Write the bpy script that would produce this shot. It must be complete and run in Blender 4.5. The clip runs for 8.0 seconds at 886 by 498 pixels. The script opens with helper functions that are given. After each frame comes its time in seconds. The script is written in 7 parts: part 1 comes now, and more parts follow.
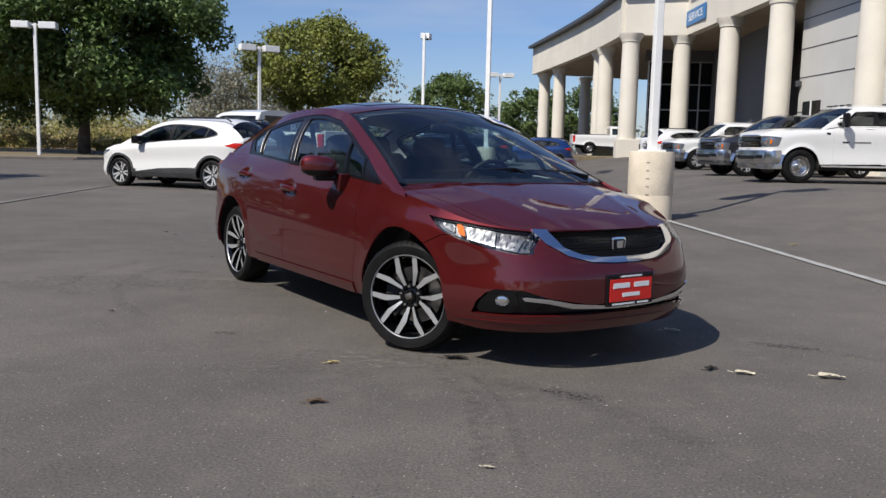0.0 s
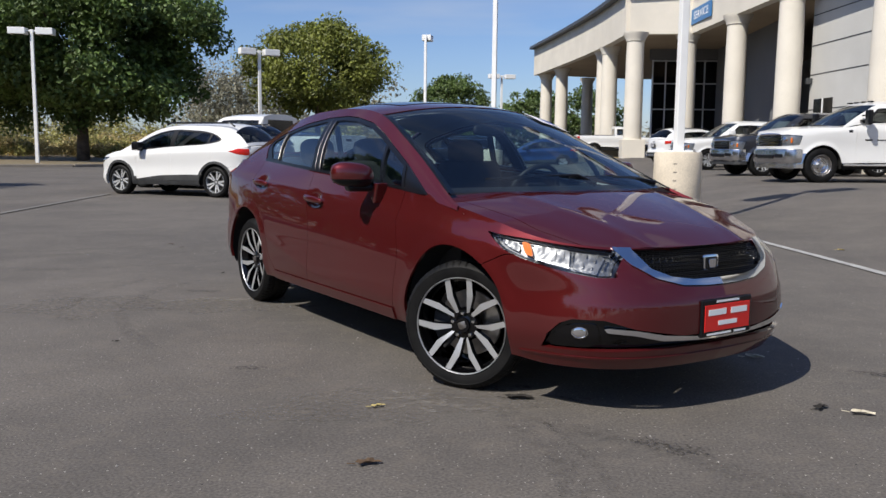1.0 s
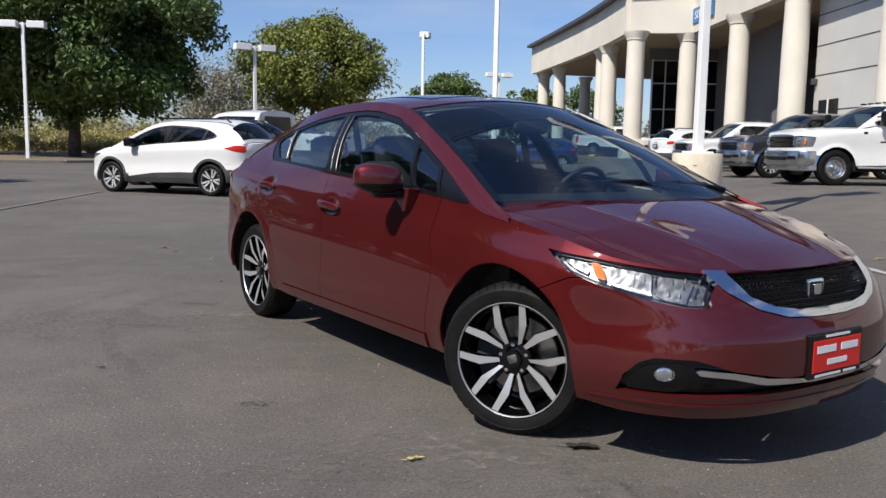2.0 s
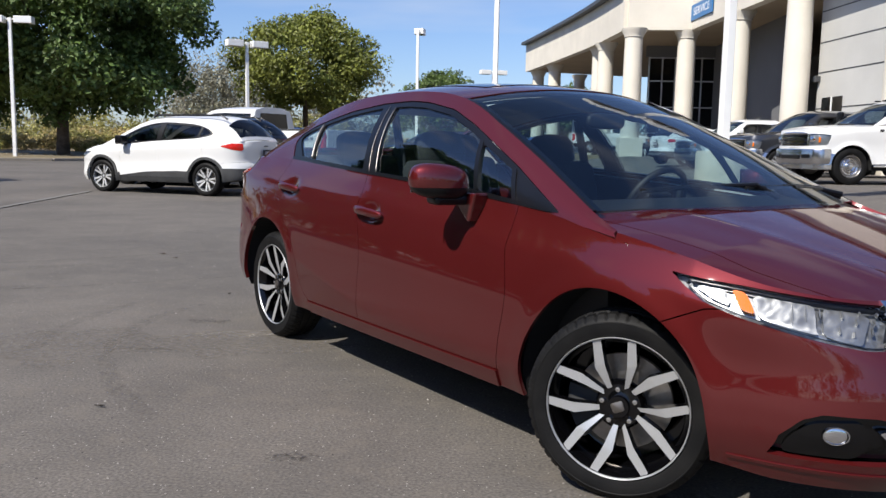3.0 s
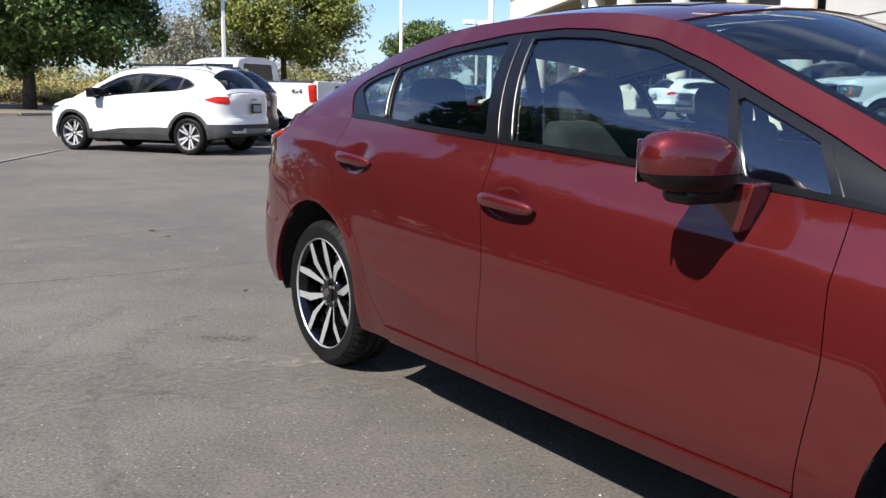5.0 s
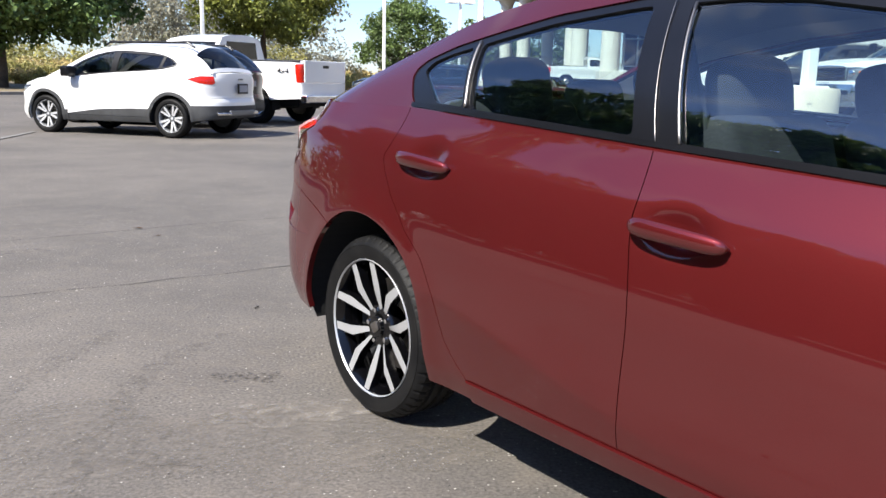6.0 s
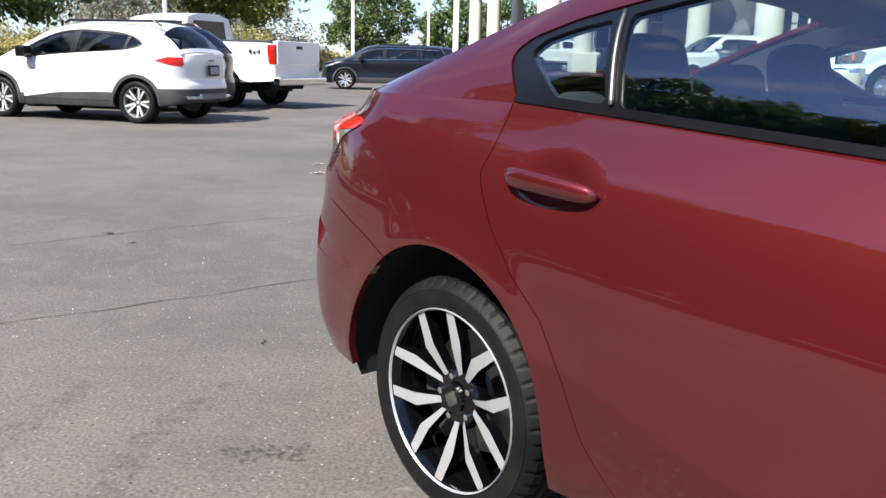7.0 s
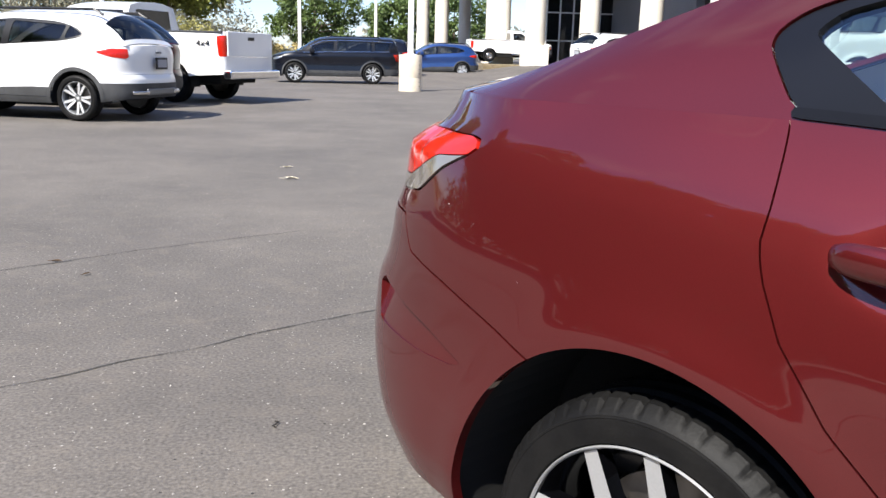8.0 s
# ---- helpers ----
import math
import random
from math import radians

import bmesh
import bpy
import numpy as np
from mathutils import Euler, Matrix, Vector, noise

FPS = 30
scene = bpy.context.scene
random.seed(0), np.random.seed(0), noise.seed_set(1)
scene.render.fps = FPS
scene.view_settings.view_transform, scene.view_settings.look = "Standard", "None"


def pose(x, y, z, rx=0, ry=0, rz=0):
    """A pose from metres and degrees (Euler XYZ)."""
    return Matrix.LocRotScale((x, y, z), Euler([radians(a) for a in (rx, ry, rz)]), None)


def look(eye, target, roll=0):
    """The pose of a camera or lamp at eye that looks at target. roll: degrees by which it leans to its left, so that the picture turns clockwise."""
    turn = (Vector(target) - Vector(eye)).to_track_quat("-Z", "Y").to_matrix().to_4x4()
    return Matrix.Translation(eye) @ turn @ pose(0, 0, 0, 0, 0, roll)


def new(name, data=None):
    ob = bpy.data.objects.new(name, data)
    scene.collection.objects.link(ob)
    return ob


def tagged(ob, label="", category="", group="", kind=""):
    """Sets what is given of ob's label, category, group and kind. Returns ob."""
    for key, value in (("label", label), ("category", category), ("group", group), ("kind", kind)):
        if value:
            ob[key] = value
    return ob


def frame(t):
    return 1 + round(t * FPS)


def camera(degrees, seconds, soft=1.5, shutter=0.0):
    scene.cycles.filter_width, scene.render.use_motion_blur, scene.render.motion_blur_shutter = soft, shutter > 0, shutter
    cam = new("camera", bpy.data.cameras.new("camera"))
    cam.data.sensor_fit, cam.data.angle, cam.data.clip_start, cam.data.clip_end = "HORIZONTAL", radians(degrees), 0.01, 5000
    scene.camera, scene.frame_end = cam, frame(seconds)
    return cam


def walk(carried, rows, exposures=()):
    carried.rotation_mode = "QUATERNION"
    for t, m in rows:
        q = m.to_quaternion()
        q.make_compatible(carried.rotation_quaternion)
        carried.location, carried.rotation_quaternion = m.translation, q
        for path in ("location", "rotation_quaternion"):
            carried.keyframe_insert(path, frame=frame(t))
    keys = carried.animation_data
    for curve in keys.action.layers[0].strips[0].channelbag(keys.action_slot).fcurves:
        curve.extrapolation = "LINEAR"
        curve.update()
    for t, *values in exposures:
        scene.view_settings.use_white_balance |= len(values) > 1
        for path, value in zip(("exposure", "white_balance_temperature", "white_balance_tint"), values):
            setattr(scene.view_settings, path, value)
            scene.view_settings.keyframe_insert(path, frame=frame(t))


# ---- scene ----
cam = camera(55.7, 8.0)
PATH = [
    (0, (0.307, 1.1, 1.127), (0.151, 3.08, 0.884), 1.3),
    (0.5, (0.107, 1.398, 1.145), (-0.047, 3.378, 0.906), 0.9),
    (1, (-0.019, 1.725, 1.132), (-0.175, 3.705, 0.895), 0.6),
    (1.5, (-0.143, 2.028, 1.139), (-0.295, 4.008, 0.901), 0.9),
    (3, (-0.644, 2.983, 1.123), (-0.76, 4.965, 0.879), 1.1),
    (3.5, (-0.85, 3.293, 1.134), (-0.959, 5.274, 0.878), 1.2),
    (4, (-0.999, 3.657, 1.113), (-1.089, 5.631, 0.805), 1.2),
    (4.5, (-1.147, 3.995, 1.11), (-1.221, 5.965, 0.776), 1.0),
    (6, (-1.661, 5.059, 1.118), (-1.667, 7.019, 0.723), 1.3),
    (6.5, (-1.845, 5.433, 1.111), (-1.812, 7.388, 0.69), 1.3),
    (7, (-1.997, 5.806, 1.117), (-1.921, 7.756, 0.683), 1.5),
    (7.5, (-2.203, 6.2, 1.128), (-2.068, 8.146, 0.688), 1.7),
    (8, (-2.336, 6.631, 1.103), (-2.132, 8.57, 0.655), 1.5),
]
walk(cam, [(t, look(eye, target, roll)) for t, eye, target, roll in PATH], exposures=[(0, 0.25), (1.5, 0.33), (3.0, 0.60), (3.5, 0.75), (4.5, 0.85), (6.0, 1.33), (6.5, 1.34), (8.0, 1.31)])

# ---- daylight ----
SUN_AZ, SUN_EL = math.atan2(-0.585, -0.712), radians(47.5)
world = bpy.data.worlds.new("sky")
scene.world = world
world.use_nodes = True
wn, wl = world.node_tree.nodes, world.node_tree.links
wn.clear()
sky = wn.new("ShaderNodeTexSky")
sky.sky_type, sky.sun_disc = "NISHITA", False
sky.sun_elevation, sky.sun_rotation = SUN_EL, SUN_AZ % (2 * math.pi)
sky.air_density, sky.dust_density, sky.ozone_density = 1.0, 0.5, 3.0
co, mp = wn.new("ShaderNodeTexCoord"), wn.new("ShaderNodeMapping")
mp.inputs["Scale"].default_value = (1.2, 3.0, 9.0)
mp.inputs["Rotation"].default_value = (0.0, 0.1, 0.5)
cl, ramp = wn.new("ShaderNodeTexNoise"), wn.new("ShaderNodeValToRGB")
cl.inputs["Scale"].default_value, cl.inputs["Detail"].default_value = 1.6, 7.0
ramp.color_ramp.elements[0].position, ramp.color_ramp.elements[1].position = 0.53, 0.80
ramp.color_ramp.elements[1].color = (0.45, 0.45, 0.45, 1)
mx, bg, wo = wn.new("ShaderNodeMix"), wn.new("ShaderNodeBackground"), wn.new("ShaderNodeOutputWorld")
mx.data_type = "RGBA"
mx.inputs["B"].default_value = (6.0, 6.3, 6.8, 1)
wl.new(co.outputs["Generated"], mp.inputs["Vector"])
wl.new(mp.outputs["Vector"], cl.inputs["Vector"])
wl.new(cl.outputs["Fac"], ramp.inputs["Fac"])
wl.new(ramp.outputs["Color"], mx.inputs["Factor"])
deep = wn.new("ShaderNodeMix")
deep.data_type, deep.blend_type = "RGBA", "MULTIPLY"
deep.inputs["Factor"].default_value, deep.inputs["B"].default_value = 1.0, (0.81, 0.885, 1.12, 1)
wl.new(sky.outputs["Color"], deep.inputs["A"])
wl.new(deep.outputs["Result"], mx.inputs["A"])
wl.new(mx.outputs["Result"], bg.inputs["Color"])
wl.new(bg.outputs["Background"], wo.inputs["Surface"])
bg.inputs["Strength"].default_value = 0.085
sun = new("sun", bpy.data.lights.new("sun", "SUN"))
sun.data.energy, sun.data.angle, sun.data.color = 4.5, radians(0.53), (1.0, 0.95, 0.87)
sun.matrix_world = look((math.sin(SUN_AZ) * math.cos(SUN_EL) * 60, math.cos(SUN_AZ) * math.cos(SUN_EL) * 60, math.sin(SUN_EL) * 60), (0, 0, 0))
scene.view_settings.exposure = 0.0


# ---- materials ----
def material(name, color, rough=0.6, metal=0.0, vary=0.0, scale=6.0, fine=0.0, fine_scale=120.0, bump=0.0, coat=0.0, island=0.0, obj=0.0, tint=None, wear=0.0, spec=0.5):
    """A surface: base colour, varied broadly and finely, from piece to piece, and with its own relief."""
    m = bpy.data.materials.new(name)
    m.use_nodes = True
    nt = m.node_tree
    b = nt.nodes["Principled BSDF"]
    b.inputs["Roughness"].default_value, b.inputs["Metallic"].default_value = rough, metal
    b.inputs["Specular IOR Level"].default_value = spec
    b.inputs["Coat Weight"].default_value, b.inputs["Coat Roughness"].default_value = coat, 0.03
    tc = nt.nodes.new("ShaderNodeTexCoord")
    link = nt.links.new

    def tex(s, detail):
        n = nt.nodes.new("ShaderNodeTexNoise")
        n.inputs["Scale"].default_value, n.inputs["Detail"].default_value = s, detail
        link(tc.outputs["Object"], n.inputs["Vector"])
        return n

    def blend(a, fac, c2, lo=0.35, hi=0.65):
        r = nt.nodes.new("ShaderNodeMapRange")
        r.inputs["From Min"].default_value, r.inputs["From Max"].default_value = lo, hi
        link(fac, r.inputs["Value"])
        x = nt.nodes.new("ShaderNodeMix")
        x.data_type = "RGBA"
        link(r.outputs["Result"], x.inputs["Factor"])
        if isinstance(a, tuple):
            x.inputs["A"].default_value = a
        else:
            link(a, x.inputs["A"])
        x.inputs["B"].default_value = c2
        return x.outputs["Result"]

    def toned(c, s):
        return (min(1, c[0] * s), min(1, c[1] * s), min(1, c[2] * s), 1)

    out = (*color, 1)
    if vary:
        out = blend(toned(color, 1 - vary), tex(scale, 5).outputs["Fac"], (*(tint or [min(1, c * (1 + vary)) for c in color]), 1))
    if fine:
        n = tex(fine_scale, 3)
        x = nt.nodes.new("ShaderNodeMix")
        x.data_type, x.blend_type = "RGBA", "MULTIPLY"
        x.inputs["Factor"].default_value = 1.0
        r = nt.nodes.new("ShaderNodeMapRange")
        r.inputs["From Min"].default_value, r.inputs["From Max"].default_value = 0.3, 0.7
        r.inputs["To Min"].default_value, r.inputs["To Max"].default_value = 1 - fine, 1 + fine
        link(n.outputs["Fac"], r.inputs["Value"])
        if isinstance(out, tuple):
            x.inputs["A"].default_value = out
        else:
            link(out, x.inputs["A"])
        link(r.outputs["Result"], x.inputs["B"])
        out = x.outputs["Result"]
    for amount, node, socket in ((island, "ShaderNodeNewGeometry", "Random Per Island"), (obj, "ShaderNodeObjectInfo", "Random")):
        if amount:
            h = nt.nodes.new("ShaderNodeHueSaturation")
            r = nt.nodes.new("ShaderNodeMapRange")
            r.inputs["To Min"].default_value, r.inputs["To Max"].default_value = 1 - amount, 1 + amount
            link(nt.nodes.new(node).outputs[socket], r.inputs["Value"])
            link(r.outputs["Result"], h.inputs["Value"])
            if isinstance(out, tuple):
                h.inputs["Color"].default_value = out
            else:
                link(out, h.inputs["Color"])
            out = h.outputs["Color"]
    if isinstance(out, tuple):
        b.inputs["Base Color"].default_value = out
    else:
        link(out, b.inputs["Base Color"])
    if wear:
        r = nt.nodes.new("ShaderNodeMapRange")
        r.inputs["To Min"].default_value, r.inputs["To Max"].default_value = max(0, rough - wear), min(1, rough + wear)
        link(tex(scale * 2.3, 4).outputs["Fac"], r.inputs["Value"])
        link(r.outputs["Result"], b.inputs["Roughness"])
    if bump:
        n = nt.nodes.new("ShaderNodeBump")
        n.inputs["Strength"].default_value, n.inputs["Distance"].default_value = 1.0, bump
        link(tex(fine_scale, 4).outputs["Fac"], n.inputs["Height"])
        link(n.outputs["Normal"], b.inputs["Normal"])
    return m


def thin_glass(name, tint, ior=1.5, rough=0.0):
    """A thin pane: what lies behind shows through its tint, and it mirrors more at a glancing angle."""
    m = bpy.data.materials.new(name)
    m.use_nodes = True
    nt = m.node_tree
    nt.nodes.clear()
    t, g, f, x, o = (nt.nodes.new("ShaderNode" + s) for s in ("BsdfTransparent", "BsdfGlossy", "LayerWeight", "MixShader", "OutputMaterial"))
    t.inputs["Color"].default_value = (*tint, 1)
    g.inputs["Roughness"].default_value = rough
    f.inputs["Blend"].default_value = 0.5
    p, r = nt.nodes.new("ShaderNodeMath"), nt.nodes.new("ShaderNodeMapRange")
    p.operation, p.inputs[1].default_value = "POWER", 5.0
    r.inputs["To Min"].default_value = ((ior - 1) / (ior + 1)) ** 2
    nt.links.new(f.outputs["Facing"], p.inputs[0])
    nt.links.new(p.outputs["Value"], r.inputs["Value"])
    nt.links.new(r.outputs["Result"], x.inputs["Fac"])
    nt.links.new(t.outputs["BSDF"], x.inputs[1])
    nt.links.new(g.outputs["BSDF"], x.inputs[2])
    nt.links.new(x.outputs["Shader"], o.inputs["Surface"])
    return m


def flake_paint(name, color, rough=0.32, metal=0.55, edge=(1.0, 1.0, 1.0)):
    """Metallic paint under clear lacquer, with fine flakes."""
    m = material(name, color, rough, metal, vary=0.05, scale=1.5, fine=0.10, fine_scale=900.0, coat=1.0)
    m.node_tree.nodes["Principled BSDF"].inputs["Coat IOR"].default_value = 1.62
    m.node_tree.nodes["Principled BSDF"].inputs["Specular Tint"].default_value = (*edge, 1)
    return m


RED = flake_paint("red_pearl_paint", (0.084, 0.0082, 0.0086), 0.50, 0.50, (0.35, 0.10, 0.10))
WHITE = material("white_paint", (0.70, 0.70, 0.69), 0.35, coat=0.8, vary=0.02, scale=1.0)
SILVER = flake_paint("silver_paint", (0.45, 0.46, 0.47), 0.35, 0.6)
BLACK_PAINT = material("black_paint", (0.004, 0.005, 0.009), 0.3, vary=0.1, scale=2.0, coat=0.45, spec=0.2)
BLUE = flake_paint("blue_paint", (0.004, 0.034, 0.15), 0.35, 0.4)
GREY_PAINT = flake_paint("grey_paint", (0.035, 0.037, 0.045), 0.35, 0.5)
TRIM = material("black_trim", (0.005, 0.005, 0.006), 0.30, vary=0.2, scale=8.0, spec=0.3)
GLOSS_BLACK = material("gloss_black", (0.002, 0.002, 0.0025), 0.12, coat=0.3, spec=0.3)
CLAD = material("grey_plastic", (0.030, 0.031, 0.033), 0.65, vary=0.2, scale=5.0, fine=0.1)
# near-black that paints the shade inside hollows and under the body
DARK = material("cavity_shade", (0.003, 0.003, 0.003), 0.9)
RUBBER = material("tyre_rubber", (0.0045, 0.0045, 0.005), 0.6, vary=0.3, scale=9.0, fine=0.2, fine_scale=160.0, bump=0.0004, tint=(0.008, 0.0077, 0.0075), spec=0.2)
BUMPER = material("bumper_chrome", (0.55, 0.55, 0.56), 0.22, 1.0, vary=0.08, scale=4.0)
CHROME = material("chrome", (0.80, 0.81, 0.83), 0.08, 1.0)
MACHINED = material("machined_alloy", (0.50, 0.505, 0.51), 0.34, 0.6, fine=0.05, fine_scale=300.0)
ALLOY = material("silver_alloy", (0.62, 0.63, 0.64), 0.40, 0.5, vary=0.06, scale=9.0)
STEEL = material("disc_steel", (0.30, 0.28, 0.26), 0.4, 1.0, vary=0.15, scale=25.0)
GLASS = thin_glass("clear_glass", (0.84, 0.97, 0.96), 2.6)
SHIELD_GLASS = thin_glass("windscreen_glass", (0.50, 0.66, 0.72), 1.95)
DARK_GLASS = thin_glass("privacy_glass", (0.28, 0.30, 0.31), 1.7)
LENS = thin_glass("lamp_lens", (0.93, 0.94, 0.95), 1.45)
RED_LENS = material("red_lens", (0.44, 0.014, 0.005), 0.14, coat=0.35, vary=0.2, scale=40.0, spec=0.3)
AMBER = material("amber_lens", (0.75, 0.17, 0.01), 0.15, coat=1.0)
LAMP_BOWL = material("lamp_reflector", (0.34, 0.35, 0.36), 0.34, 0.8, vary=0.1, scale=60.0)
LAMP_CHROME = material("lamp_facets", (0.32, 0.325, 0.33), 0.40, 0.8)
LAMP_DARK = material("lamp_dark_bezel", (0.24, 0.245, 0.25), 0.30, 0.7, vary=0.3, scale=60.0)
LAMP_GREY = material("lamp_corner", (0.16, 0.165, 0.17), 0.42, 0.5)
LAMP_WHITE = material("white_lens", (0.15, 0.135, 0.12), 0.12, coat=1.0)
FRAME = material("window_frame_black", (0.004, 0.004, 0.005), 0.32, vary=0.2, scale=6.0, spec=0.4, coat=0.08)
SEAT = material("seat_cloth", (0.026, 0.030, 0.035), 0.9, spec=0.06, vary=0.10, scale=14.0, fine=0.15, fine_scale=260.0)
CABIN = material("cabin_plastic", (0.007, 0.007, 0.008), 0.6, vary=0.1, scale=6.0)
CABIN_LIGHT = material("headliner", (0.52, 0.52, 0.50), 0.95, vary=0.05, scale=6.0)
PLATE_RED = material("red_plate", (0.70, 0.018, 0.012), 0.4)
PLATE_WHITE = material("white_print", (0.82, 0.82, 0.80), 0.5)
SIGN_INK = material("blue_print", (0.03, 0.08, 0.35), 0.5)

# ---- surfaces: sheets that are trimmed along curves, so that every panel gap is a real edge ----
def curve(pts, soft=0.0):
    """A smooth function through (x, value) pairs, rounded over the length soft."""
    pts = sorted(pts)
    x, y = np.array(pts, float).T
    h, d = np.diff(x), np.diff(y) / np.diff(x)
    m = np.zeros(len(x))
    m[0], m[-1] = d[0], d[-1]
    for i in range(1, len(x) - 1):
        m[i] = 0 if d[i - 1] * d[i] <= 0 else (h[i - 1] + h[i]) * 3 / ((2 * h[i] + h[i - 1]) / d[i - 1] + (h[i] + 2 * h[i - 1]) / d[i])
    n = 2400
    g = np.linspace(x[0], x[-1], n)
    k = np.clip(np.searchsorted(x, g) - 1, 0, len(h) - 1)
    t = (g - x[k]) / h[k]
    v = y[k] * (1 + 2 * t) * (1 - t) ** 2 + m[k] * h[k] * t * (1 - t) ** 2 + y[k + 1] * t * t * (3 - 2 * t) + m[k + 1] * h[k] * t * t * (t - 1)
    if soft > 0:
        step = g[1] - g[0]
        r = max(1, int(3 * soft / step))
        ker = np.exp(-0.5 * (np.arange(-r, r + 1) * step / soft) ** 2)
        ext = np.concatenate([2 * v[0] - v[r:0:-1], v, 2 * v[-1] - v[-2:-r - 2:-1]])
        v = np.convolve(ext, ker / ker.sum(), "valid")
    return lambda q: np.interp(q, g, v)


def smooth_path(pts, n, soft):
    """A rounded path through points, as n points evenly spaced along it."""
    p = np.array(pts, float)
    s = np.concatenate([[0], np.cumsum(np.linalg.norm(np.diff(p, axis=0), axis=1))])
    g = np.linspace(0, s[-1], 1600)
    q = np.stack([curve(list(zip(s, p[:, k])), soft)(g) for k in range(p.shape[1])], 1)
    a = np.concatenate([[0], np.cumsum(np.linalg.norm(np.diff(q, axis=0), axis=1))])
    e = np.linspace(0, a[-1], n)
    return np.stack([np.interp(e, a, q[:, k]) for k in range(p.shape[1])], 1)


def step(x, a, b):
    t = np.clip((np.asarray(x, float) - a) / (b - a), 0, 1)
    return t * t * (3 - 2 * t)


def rounded(pts, r=0.03):
    """A polygon with its corners rounded over the length r."""
    p, out = np.array(pts, float), []
    for i in range(len(p)):
        a, c, b = p[i - 1], p[i], p[(i + 1) % len(p)]
        la, lb = np.linalg.norm(a - c), np.linalg.norm(b - c)
        s, e = c + (a - c) * min(0.45, r / la), c + (b - c) * min(0.45, r / lb)
        out += [s * (1 - t) ** 2 + 2 * c * t * (1 - t) + e * t * t for t in (0, 0.25, 0.5, 0.75, 1)]
    return np.array(out)


def inside(poly, a=0, b=2, grow=0.0):
    """The signed distance to a polygon in the plane of two axes, positive inside."""
    p = np.array(poly, float)
    q = np.roll(p, -1, axis=0)

    def f(v):
        x, y = v[:, a], v[:, b]
        best, odd = np.full(len(v), 1e9), np.zeros(len(v), bool)
        for (x0, y0), (x1, y1) in zip(p, q):
            dx, dy = x1 - x0, y1 - y0
            t = np.clip(((x - x0) * dx + (y - y0) * dy) / max(dx * dx + dy * dy, 1e-12), 0, 1)
            best = np.minimum(best, (x - x0 - t * dx) ** 2 + (y - y0 - t * dy) ** 2)
            if y0 != y1:
                odd ^= ((y0 > y) != (y1 > y)) & (x < x0 + (y - y0) / dy * dx)
        return np.where(odd, 1, -1) * np.sqrt(best) + grow
    return f


def outside(poly, a=0, b=2, grow=0.0):
    f = inside(poly, a, b, grow)
    return lambda v: -f(v)


def beyond(line, a=0, b=2, gap=0.0):
    """Positive on the left of an open line of points, followed on straight past its ends."""
    p = np.array(line, float)

    def f(v):
        x, y = v[:, a], v[:, b]
        best, sign = np.full(len(v), 1e9), np.ones(len(v))
        for i in range(len(p) - 1):
            d = p[i + 1] - p[i]
            t = ((x - p[i, 0]) * d[0] + (y - p[i, 1]) * d[1]) / (d @ d)
            t = np.clip(t, -1e9 if i == 0 else 0, 1e9 if i == len(p) - 2 else 1)
            ex, ey = x - p[i, 0] - t * d[0], y - p[i, 1] - t * d[1]
            r = np.hypot(ex, ey)
            s = np.where(d[0] * ey - d[1] * ex >= 0, 1.0, -1.0)
            near = r < best - 1e-9
            best, sign = np.where(near, r, best), np.where(near, s, sign)
        return best * sign - gap
    return f


def normals(p):
    n = np.cross(np.gradient(p, axis=0), np.gradient(p, axis=1))
    return n / np.maximum(np.linalg.norm(n, axis=2, keepdims=True), 1e-9)


def sheet(p, flip=False, n=None):
    """A grid of points as (points, normals, faces)."""
    r, c = p.shape[:2]
    n = normals(p) if n is None else n
    i = np.arange(r * c).reshape(r, c)
    f = np.stack([i[:-1, :-1], i[1:, :-1], i[1:, 1:], i[:-1, 1:]], 2).reshape(-1, 4)
    if flip:
        f, n = f[:, ::-1], -n
    return p.reshape(-1, 3), n.reshape(-1, 3), [tuple(k) for k in f.tolist()]


def cut(s, f):
    """The part of a sheet where f is positive, cut cleanly along f = 0."""
    v, n, faces = s
    d = f(v)
    d = np.where(np.abs(d) < 1e-6, 1e-6, d)
    pos = (d > 0).tolist()
    extra_v, extra_n, made, out = [], [], {}, []
    base = len(v)
    for fc in faces:
        k = sum(pos[i] for i in fc)
        if k == len(fc):
            out.append(fc)
        elif k:
            new_f = []
            for a, b in zip(fc, fc[1:] + fc[:1]):
                if pos[a]:
                    new_f.append(a)
                if pos[a] != pos[b]:
                    key = (a, b) if a < b else (b, a)
                    if key not in made:
                        t = d[key[0]] / (d[key[0]] - d[key[1]])
                        made[key] = base + len(extra_v)
                        extra_v.append(v[key[0]] * (1 - t) + v[key[1]] * t)
                        extra_n.append(n[key[0]] * (1 - t) + n[key[1]] * t)
                    new_f.append(made[key])
            if len(new_f) > 2:
                out.append(tuple(new_f))
    if extra_v:
        v, n = np.concatenate([v, extra_v]), np.concatenate([n, extra_n])
    used = sorted({i for fc in out for i in fc})
    where = {o: i for i, o in enumerate(used)}
    return v[used], n[used], [tuple(where[i] for i in fc) for fc in out]


def cuts(s, *fs):
    for f in fs:
        s = cut(s, f)
    return s


def pushed(s, d):
    return s[0] + s[1] * d, s[1], s[2]


def joined(*sheets):
    v, n, f, k = [], [], [], 0
    for a, b, c in sheets:
        v.append(a), n.append(b)
        f += [tuple(i + k for i in fc) for fc in c]
        k += len(a)
    return np.concatenate(v), np.concatenate(n), f


